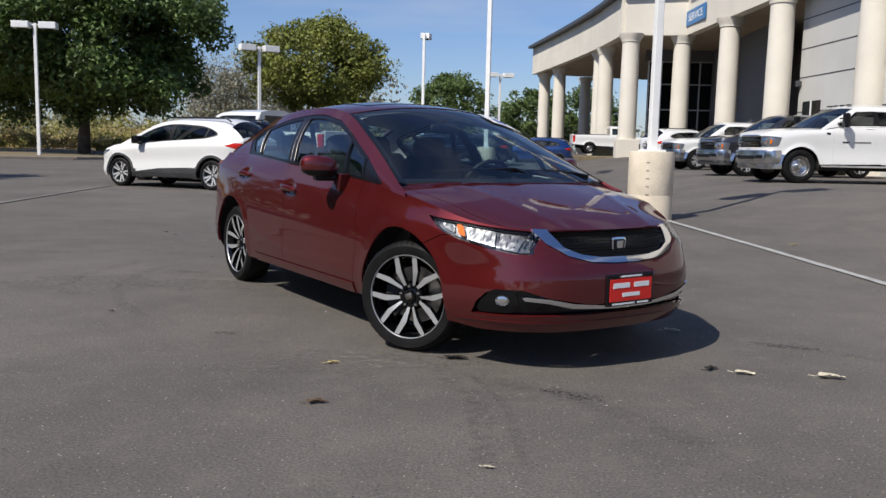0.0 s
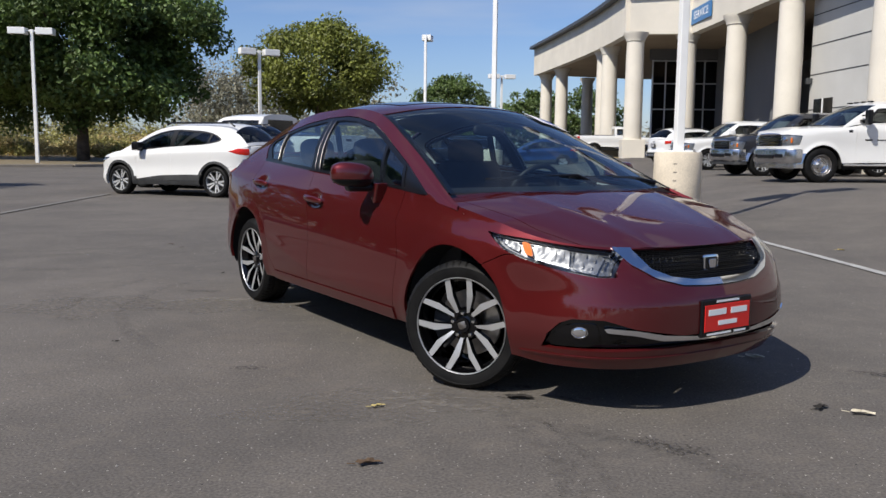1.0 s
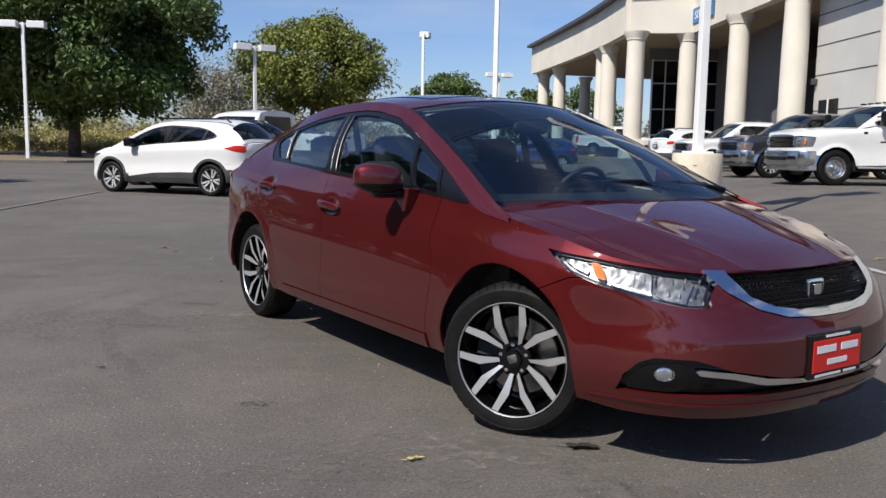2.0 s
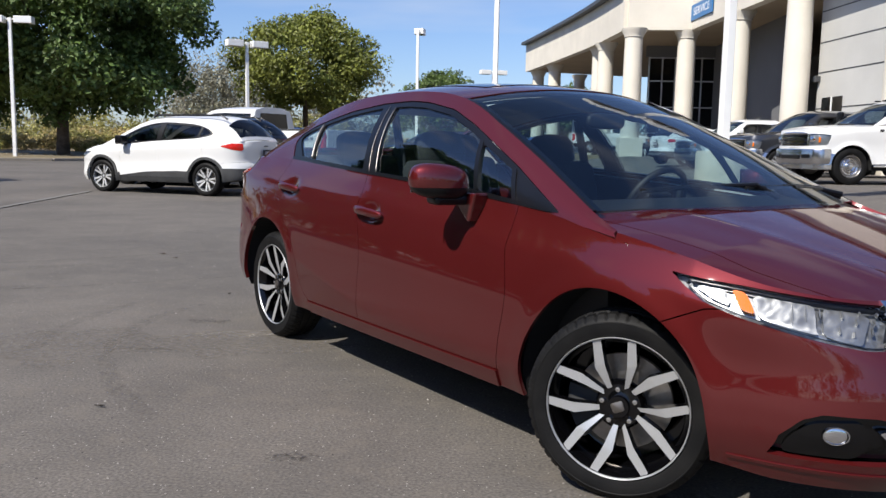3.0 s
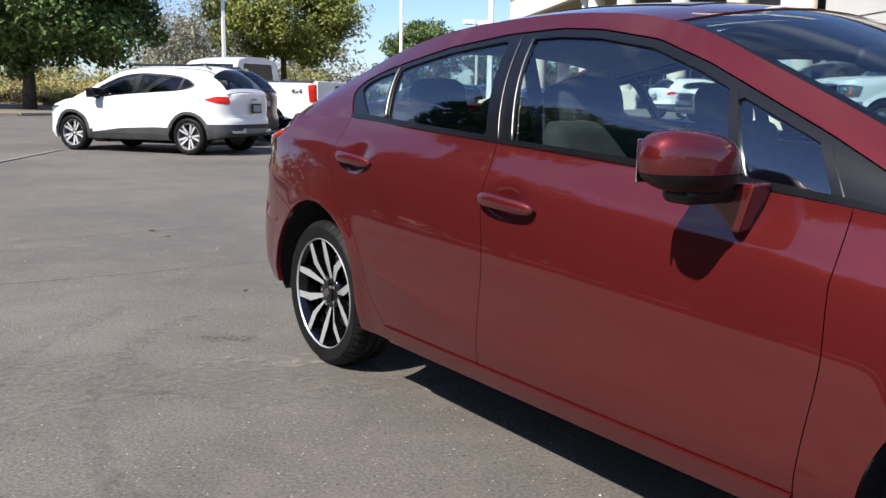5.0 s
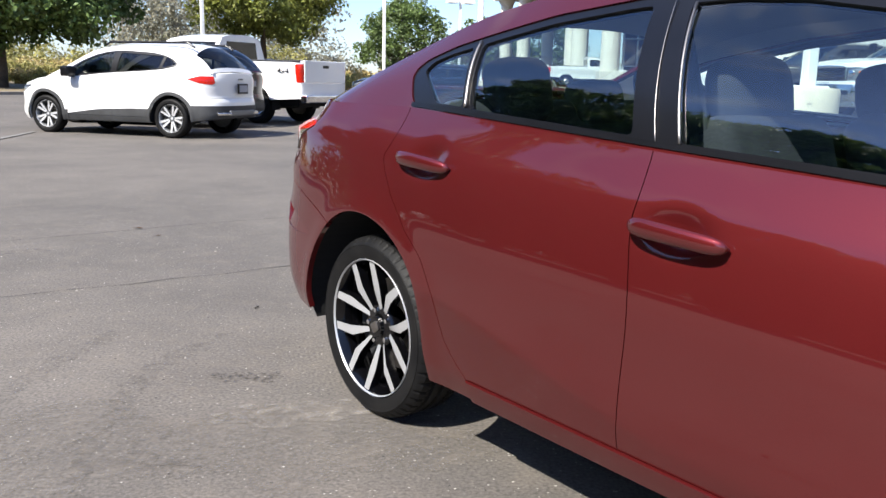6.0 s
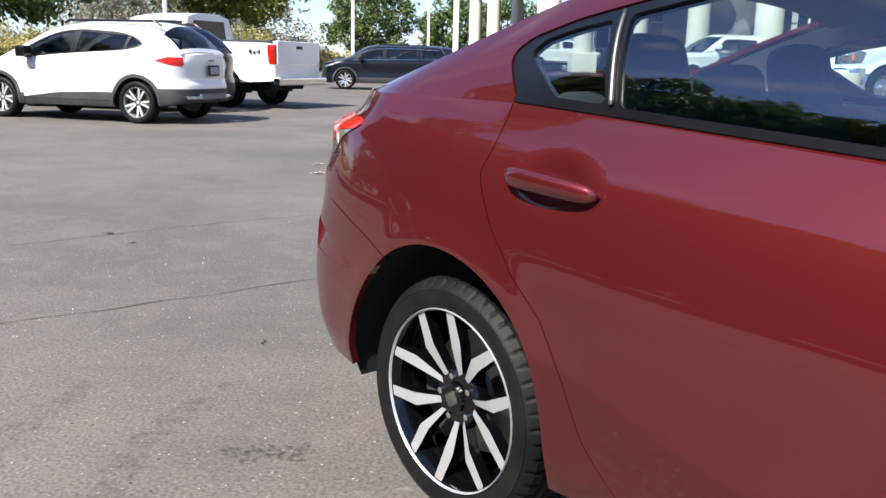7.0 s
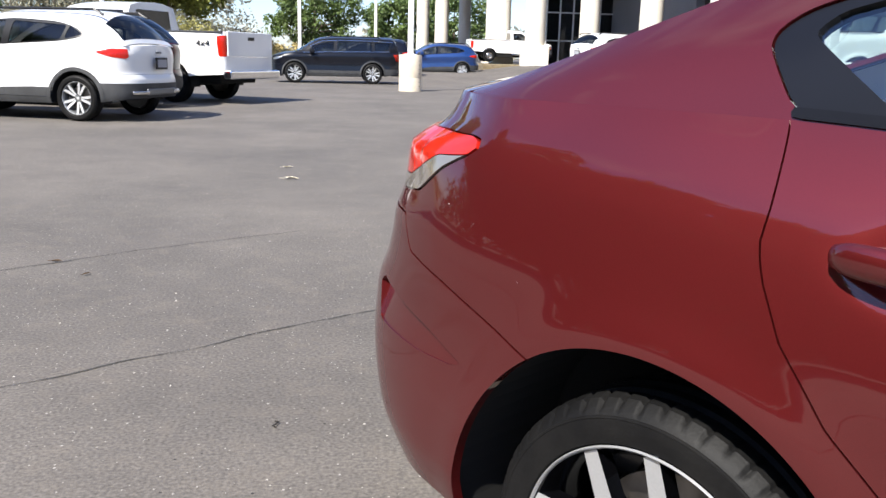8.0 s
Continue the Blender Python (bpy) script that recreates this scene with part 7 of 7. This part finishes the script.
for pts, w in (([(-4.2, 10.3), (-4.9, 9.75), (-5.2, 9.3), (-4.7, 9.0), (-4.0, 9.05)], 0.14), ([(-2.65, 8.6), (-2.78, 8.0), (-2.72, 7.4), (-2.4, 6.7), (-2.0, 6.2)], 0.09), ([(-3.1, 8.6), (-3.2, 7.9), (-3.1, 7.2)], 0.10),
               ([(-0.35, 5.5), (0.2, 5.1), (0.62, 4.85), (1.1, 4.3)], 0.12), ([(0.0, 5.15), (0.2, 4.6), (0.25, 4.0)], 0.10), ([(0.14, 5.15), (0.33, 4.6), (0.38, 4.0)], 0.04), ([(1.75, 6.15), (2.1, 6.0), (2.9, 5.5)], 0.10)):
    strip("tyre_mark", pts, w, RUBBER_MARK, "faint curved rubber mark on asphalt", "tyre mark", 0.0025, 60, 0.25)


def blot(name, x, y, rx, ry, mat, label, category, seed, lift=0.0035, turn=0.0, spikes=0):
    rr = np.random.RandomState(seed)
    b = bmesh.new()
    n = 40
    ph = rr.rand(4) * 6.28
    vs = []
    for i in range(n):
        a = 2 * math.pi * i / n
        r = 1 + 0.22 * math.sin(2 * a + ph[0]) + 0.18 * math.sin(5 * a + ph[1]) + 0.12 * math.sin(9 * a + ph[2])
        if spikes:
            r *= 0.35 + 0.65 * abs(math.sin(spikes * a / 2 + ph[3])) ** 3 * (0.6 + 0.4 * rr.rand())
        vs.append(b.verts.new((rx * r * math.cos(a), ry * r * math.sin(a), 0)))
    b.faces.new(vs)
    return solo(name, b, mat, label, category, pose(x, y, float(lie(x, y)) + lift, 0, 0, turn), kind="structure")


blot("scuff", -0.39, 5.39, 0.30, 0.22, DUST, "pale star-shaped scuff in the asphalt", "stain", 3, spikes=7)
blot("scuff", -2.12, 7.74, 0.34, 0.10, DUST, "pale dusty scuff by the rear wheel", "stain", 4, turn=10)
blot("dusty_patch", -2.05, 7.50, 0.55, 0.28, GRAVEL_DUST, "pale dusty patch by the rear wheel", "stain", 14, 0.0045, 20)
blot("dusty_patch", -3.00, 7.35, 0.60, 0.35, GRAVEL_DUST, "pale dusty patch of worn asphalt", "stain", 15, 0.0045, -10)
blot("dusty_patch", -0.45, 5.35, 0.60, 0.30, GRAVEL_DUST, "pale dusty patch by the front wheel", "stain", 16, 0.0045, 15)
blot("stain", -2.40, 8.06, 0.11, 0.065, OIL, "small dark crumbled stain", "stain", 5)
blot("stain", 0.62, 4.90, 0.16, 0.06, OIL, "small dark drip stain", "stain", 6, turn=-35)
blot("stain", 1.98, 6.08, 0.16, 0.05, OIL, "small dark drip stain", "stain", 7, turn=-20)
blot("stain", -1.34, 5.85, 0.10, 0.04, OIL, "small dark drip stain", "stain", 8)

LEAF_BROWN = material("dead_leaf_brown", (0.09, 0.055, 0.03), 0.9, vary=0.3, scale=30.0)
LEAF_TAN = material("dead_leaf_pale", (0.50, 0.45, 0.34), 0.9, vary=0.2, scale=30.0)
LEAF_BLACK = material("dead_leaf_dark", (0.02, 0.017, 0.014), 0.9)
LEAF_YELLOW = material("dead_leaf_yellow", (0.45, 0.36, 0.14), 0.9, vary=0.2, scale=30.0)


def fallen_leaf(x, y, size, mat, label, seed, turn=0.0):
    """A curled, lobed dead leaf with a stalk."""
    rr = np.random.RandomState(seed)
    b = bmesh.new()
    c = b.verts.new((0, 0, 0.004))
    n, edge = 22, []
    for i in range(n):
        a = 2 * math.pi * i / n
        r = size * (0.55 + 0.45 * abs(math.cos(2.5 * a))) * (1.0 if abs(math.cos(a)) > 0.5 else 0.55) * (0.85 + 0.3 * rr.rand())
        edge.append(b.verts.new((r * math.cos(a), r * math.sin(a) * 0.6, 0.004 + 0.20 * size * abs(math.sin(a)) + 0.10 * size * rr.rand())))
    for i in range(n):
        b.faces.new((c, edge[i], edge[(i + 1) % n]))
    tube([(-size * 0.9, 0, 0.006), (-size * 1.5, size * 0.1, 0.008)], 0.0018, 5, b)
    return solo("fallen_leaf", b, mat, label, "leaf", pose(x, y, float(lie(x, y)) + 0.003, 0, 0, turn), "fallen leaves")


for i, (lx, ly, sz, mt, lb, tn) in enumerate(((-0.51, 4.60, 0.050, LEAF_BROWN, "curled brown dead leaf on asphalt", 20), (1.96, 5.39, 0.075, LEAF_TAN, "pale lobed dead leaf on asphalt", -10), (1.53, 5.40, 0.055, LEAF_TAN, "pale dry leaf on asphalt", -15),
                                              (1.38, 5.47, 0.05, LEAF_BLACK, "dark wet-looking dead leaf on asphalt", 40), (0.04, 5.46, 0.065, LEAF_BLACK, "dark wet-looking dead leaf on asphalt", 5), (-0.58, 5.27, 0.035, LEAF_YELLOW, "small yellow leaf on asphalt", 30),
                                              (-3.01, 14.91, 0.055, LEAF_TAN, "pale dry leaf on asphalt", 10), (-2.92, 14.15, 0.07, LEAF_TAN, "pale dry leaf on asphalt", 0), (1.35, 6.38, 0.06, LEAF_TAN, "pale dry leaf in the car's shadow", 0),
                                              (0.26, 3.95, 0.022, LEAF_TAN, "crumb of pale dry leaf", 0), (-3.9, 11.07, 0.03, LEAF_BROWN, "curled brown dead leaf on asphalt", 0), (3.8, 11.65, 0.05, LEAF_YELLOW, "small yellow leaf on asphalt", 0),
                                              (-2.27, 6.32, 0.02, LEAF_BLACK, "dark crumb of dead leaf", 0), (-3.67, 10.81, 0.025, LEAF_BROWN, "curled brown dead leaf on asphalt", 60), (-9.5, 15.5, 0.06, LEAF_TAN, "pale dry leaf on asphalt", 0))):
    fallen_leaf(lx, ly, sz, mt, lb, 200 + i, tn)
solo("twig", tube([(-0.004, 0.022, 0.004), (0.008, 0.014, 0.006), (0.002, 0.0, 0.005), (-0.008, -0.012, 0.005), (0.002, -0.018, 0.004)], 0.0022, 6), LEAF_BLACK, "small curved dark twig on asphalt", "twig", pose(-2.58, 9.02, 0.002))

# loose grit: pale chips that lie singly on the surface
rr = np.random.RandomState(77)
n = 2600
gxy = np.stack([-7.5 + 11 * rr.rand(n), 2.0 + 13 * rr.rand(n) ** 1.2], 1)
sz = 0.0022 + 0.0035 * rr.rand(n) ** 3
ang = rr.rand(n) * 6.28
corner = np.stack([np.stack([np.cos(ang + q) * sz * (0.7 + 0.6 * rr.rand(n)), np.sin(ang + q) * sz], 1) for q in (0, 2.1, 4.2)], 1)
tri = np.concatenate([gxy[:, None] + corner, np.full((n, 3, 1), 0.0015)], 2)
apex = np.concatenate([gxy, (0.0015 + sz * 0.9)[:, None]], 1)
tri[:, :, 2] += lie(gxy[:, 0], gxy[:, 1])[:, None]
apex[:, 2] += lie(gxy[:, 0], gxy[:, 1])
gv = np.concatenate([tri.reshape(-1, 3), apex])
gf = [f for i in range(n) for f in ((3 * i, 3 * i + 1, 3 * n + i), (3 * i + 1, 3 * i + 2, 3 * n + i), (3 * i + 2, 3 * i, 3 * n + i))]
me = bpy.data.meshes.new("grit")
me.from_pydata(gv.tolist(), [], gf)
me.materials.append(material("pale_grit", (0.33, 0.31, 0.28), 0.9, island=0.5))
tagged(new("grit", me), "scattered pale stone chips on the asphalt", "grit", kind="stuff")


# ---- trees and shrubs ----
def leaf_material(name, color, dry=0.0):
    m = material(name, color, 0.55, island=0.45, vary=0.25, scale=0.5)
    nt = m.node_tree
    b = nt.nodes["Principled BSDF"]
    t, x = nt.nodes.new("ShaderNodeBsdfTranslucent"), nt.nodes.new("ShaderNodeMixShader")
    src = b.inputs["Base Color"].links[0].from_socket
    nt.links.new(src, t.inputs["Color"])
    x.inputs["Fac"].default_value = 0.25
    nt.links.new(b.outputs["BSDF"], x.inputs[1])
    nt.links.new(t.outputs["BSDF"], x.inputs[2])
    nt.links.new(x.outputs["Shader"], nt.nodes["Material Output"].inputs["Surface"])
    return m


LEAF_DARK = leaf_material("dark_green_leaves", (0.098, 0.152, 0.037))
LEAF_MID = leaf_material("green_leaves", (0.175, 0.195, 0.036))
LEAF_GREEN = leaf_material("deep_green_leaves", (0.095, 0.140, 0.036))
LEAF_DRY = leaf_material("dry_leaves", (0.42, 0.33, 0.135))
LEAF_OLIVE = leaf_material("olive_leaves", (0.29, 0.27, 0.085))
# pale leaves, greyed to stand for haze far off; the poplars share it
LEAF_PALE = leaf_material("pale_hazed_leaves", (0.26, 0.25, 0.18))


def leaves(rr, centres, radii, per, size, squash=0.8, flat=0.4):
    """Folded leaves scattered through clumps, as one sheet of small pieces."""
    n = len(centres) * per
    c = np.repeat(centres, per, 0)
    d = rr.randn(n, 3)
    d /= np.linalg.norm(d, axis=1, keepdims=True)
    rad = np.repeat(radii, per)[:, None] * rr.rand(n, 1) ** 0.45
    p = c + d * rad * np.array([1, 1, squash])
    nrm = d * 0.7 + rr.randn(n, 3) * 0.7 + np.array([0, 0, flat])
    nrm /= np.linalg.norm(nrm, axis=1, keepdims=True)
    a = np.cross(nrm, rr.randn(n, 3))
    a /= np.maximum(np.linalg.norm(a, axis=1, keepdims=True), 1e-6)
    b = np.cross(nrm, a)
    s = size * (0.6 + 0.8 * rr.rand(n, 1))
    w = s * (0.45 + 0.25 * rr.rand(n, 1))
    v = np.stack([p - a * s, p + b * w + nrm * s * 0.18, p + a * s, p - b * w + nrm * s * 0.18], 1).reshape(-1, 3)
    nn = np.repeat(nrm, 4, 0)
    i = np.arange(n)[:, None] * 4
    f = np.concatenate([np.concatenate([i, i + 1, i + 2], 1), np.concatenate([i, i + 2, i + 3], 1)])
    return v, nn, [tuple(q) for q in f.tolist()]


class foliage(tuple):
    """Leaves, shaded piece by piece."""


def tree(x, y, height, radius, seed, mat, clumps=150, per=60, size=0.17, low=0.28, trunk=0.28, label="broad leafy green tree", category="tree", lean=0.0, shape=1.0):
    rr = np.random.RandomState(seed)
    z = 0.10 if y > 49 and x < -6 else float(lie(x, y))
    ob = thing("tree", pose(x, y, z), label, category, "trees of the verge")
    zc, hz = height * (0.5 + low / 2), height * (1 - low) / 2
    # clumps sit on an uneven shell, with a few inside
    d = rr.randn(clumps, 3)
    d /= np.linalg.norm(d, axis=1, keepdims=True)
    lump = 1 + 0.20 * np.sin(3.1 * d[:, 0] + seed) * np.cos(2.7 * d[:, 1] - seed) + 0.13 * np.sin(7 * d[:, 2] + 5 * d[:, 0] + seed)
    t = (0.45 + 0.55 * rr.rand(clumps) ** 0.5) * lump
    wide = np.where(d[:, 2] < 0, 1.0, 1 - 0.25 * d[:, 2] ** 2 * shape)
    c = np.stack([d[:, 0] * radius * t * wide, d[:, 1] * radius * t * wide, zc + d[:, 2] * hz * t], 1)
    rad = radius * (0.14 + 0.13 * rr.rand(clumps))
    b = tube([(0, 0, -0.3), (0.05, 0, height * 0.12), (lean * 0.3, 0.05, height * 0.3), (lean, 0, height * 0.62), (lean, 0, height * 0.85)], [trunk * 1.25, trunk, trunk * 0.8, trunk * 0.4, trunk * 0.12], 10)
    part("trunk", b, BARK, ob, "", None, 60)
    for i in range(9):
        j = rr.randint(clumps)
        e = c[j]
        h0 = height * (0.2 + 0.3 * rr.rand())
        mid = (e[0] * 0.45, e[1] * 0.45, h0 + (e[2] - h0) * 0.6)
        part("limb", tube([(0, 0, h0), mid, tuple(e)], [trunk * 0.45, trunk * 0.28, trunk * 0.08], 6), BARK, ob, "", None, 60)
    cr = part("crown", foliage(leaves(rr, c, rad, per, size)), mat, ob)
    cr["kind"] = "stuff"
    return ob


tree(-27.7, 54.5, 14.7, 7.6, 3, LEAF_DARK, 255, 380, 0.16, 0.19, 0.36, "large dense dark green broadleaf tree on the verge", shape=1.9)
tree(-14.9, 66.0, 10.4, 5.2, 5, LEAF_MID, 170, 210, 0.13, 0.33, 0.25, "green broadleaf tree with a ragged sunlit crown")
tree(-36.5, 57.0, 13.0, 6.5, 7, LEAF_DARK, 420, 100, 0.14, 0.22, 0.22, "large dense dark green broadleaf tree on the verge")
tree(-43.0, 62.0, 11.0, 6.0, 12, LEAF_MID, 160, 50, 0.2, 0.25, 0.25, "green broadleaf tree with a ragged sunlit crown")
tree(-6.0, 82.0, 7.9, 3.6, 9, LEAF_GREEN, 180, 80, 0.14, 0.12, 0.2, "round green tree beyond the parked cars")
tree(2.6, 98.0, 7.6, 4.0, 11, LEAF_GREEN, 150, 46, 0.2, 0.10, 0.2, "round green tree beyond the parked cars")
tree(8.5, 104.0, 8.0, 4.6, 15, LEAF_GREEN, 130, 46, 0.2, 0.10, 0.2, "round green tree beyond the parked cars")
# trees on the near side of the lot, which the glass and paint mirror
rn = np.random.RandomState(21)
for i in range(9):
    tree(-21.9 - 1.0 * rn.rand(), -15.0 + i * 3.7, 11.0 + 0.9 * rn.rand(), 3.6 + 0.4 * rn.rand(), 30 + i, LEAF_DARK, 330, 62, 0.2, 0.04, 0.25, "dark green tree on the near side of the lot")
for i, (tx, ty, th, tr) in enumerate(((-36.0, 24.0, 9.0, 5.0), (-37.0, 15.0, 9.5, 5.0), (-36.0, 6.0, 8.5, 4.8), (-37.0, -3.0, 9.0, 5.0), (-36.0, -12.0, 8.6, 4.8))):
    tree(tx, ty, th, tr, 40 + i, LEAF_DARK, 130, 40, 0.2, 0.2, 0.25, "dark green tree on the near side of the lot")


def shrub(x, y, w, h, seed, mat, label):
    rr = np.random.RandomState(seed)
    n = 14
    c = np.stack([rr.randn(n) * w * 0.33, rr.randn(n) * w * 0.3, h * (0.25 + 0.45 * rr.rand(n))], 1)
    s = solo("shrub", foliage(leaves(rr, c, np.full(n, h * 0.33), 70, 0.11, 0.9)), mat, label, "shrub", pose(x, y, 0.10), "shrubs on the verge")
    return s


rs = np.random.RandomState(4)
for i in range(170):
    sx, sy = -70 + 62 * rs.rand(), 68 + 24 * rs.rand()
    shrub(sx, sy, 2.2 + 2.4 * rs.rand(), 1.0 + 1.7 * rs.rand() ** 2, 100 + i, (LEAF_DRY, LEAF_OLIVE, LEAF_DRY)[i % 3], "low dry tan shrub on bare earth" if i % 3 != 1 else "low green shrub on bare earth")
# far belt of trees, distance haze put into its pale leaf colour
rs = np.random.RandomState(8)
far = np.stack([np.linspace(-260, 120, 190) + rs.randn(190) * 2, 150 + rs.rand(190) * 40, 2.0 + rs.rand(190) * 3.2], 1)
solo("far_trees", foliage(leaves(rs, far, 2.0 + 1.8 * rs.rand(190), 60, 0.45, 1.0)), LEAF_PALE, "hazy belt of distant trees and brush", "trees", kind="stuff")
# unseen belt behind the camera, added to darken what paint and glass mirror
near = np.stack([-160 + 330 * rs.rand(240), -62 + rs.rand(240) * 14, 1.5 + rs.rand(240) * 6.0], 1)
solo("near_belt", foliage(leaves(rs, near, 2.4 + 1.6 * rs.rand(240), 60, 0.5, 1.0)), LEAF_DARK, "unseen belt of trees behind the camera, added for reflections", "trees", kind="stuff")
left = np.stack([-47 + rs.rand(260) * 7, -70 + 108 * rs.rand(260), 0.6 + rs.rand(260) * 5.0], 1)
solo("side_belt", foliage(leaves(rs, left, 2.0 + 1.2 * rs.rand(260), 70, 0.42, 1.0)), LEAF_DARK, "belt of dark trees along the side of the lot", "trees", kind="stuff")
# the grove's haze is likewise only its pale leaf colour
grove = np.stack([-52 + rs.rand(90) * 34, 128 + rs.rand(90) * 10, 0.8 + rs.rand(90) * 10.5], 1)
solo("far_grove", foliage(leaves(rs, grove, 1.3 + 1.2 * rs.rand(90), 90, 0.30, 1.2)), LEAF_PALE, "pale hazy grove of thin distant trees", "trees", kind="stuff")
back = np.stack([-80 + rs.rand(210) * 60, 104 + rs.rand(210) * 9, 0.5 + rs.rand(210) * 3.6], 1)
solo("back_belt", foliage(leaves(rs, back, 1.2 + 0.9 * rs.rand(210), 90, 0.20, 1.0)), LEAF_OLIVE, "belt of olive scrub behind the verge", "trees", kind="stuff")
# bare pale poplars behind the verge
for i in range(15):
    rp = np.random.RandomState(60 + i)
    px, py, ph = -37 + i * 0.75, 96 + rp.rand() * 6, 9.0 + 3 * rp.rand()
    ob = thing("poplar", pose(px, py, 0.4), "slender pale half-bare poplar", "tree", "poplars")
    part("trunk", tube([(0, 0, 0), (0.1, 0, ph * 0.5), (0, 0.1, ph)], [0.12, 0.08, 0.02], 6), KERB_GREY, ob)
    pc = np.stack([rp.randn(60) * 0.8, rp.randn(60) * 0.8, ph * (0.05 + 0.9 * rp.rand(60))], 1)
    cr = part("crown", foliage(leaves(rp, pc, np.full(60, 0.8), 16, 0.16, 1.6)), LEAF_PALE, ob)
    cr["kind"] = "stuff"
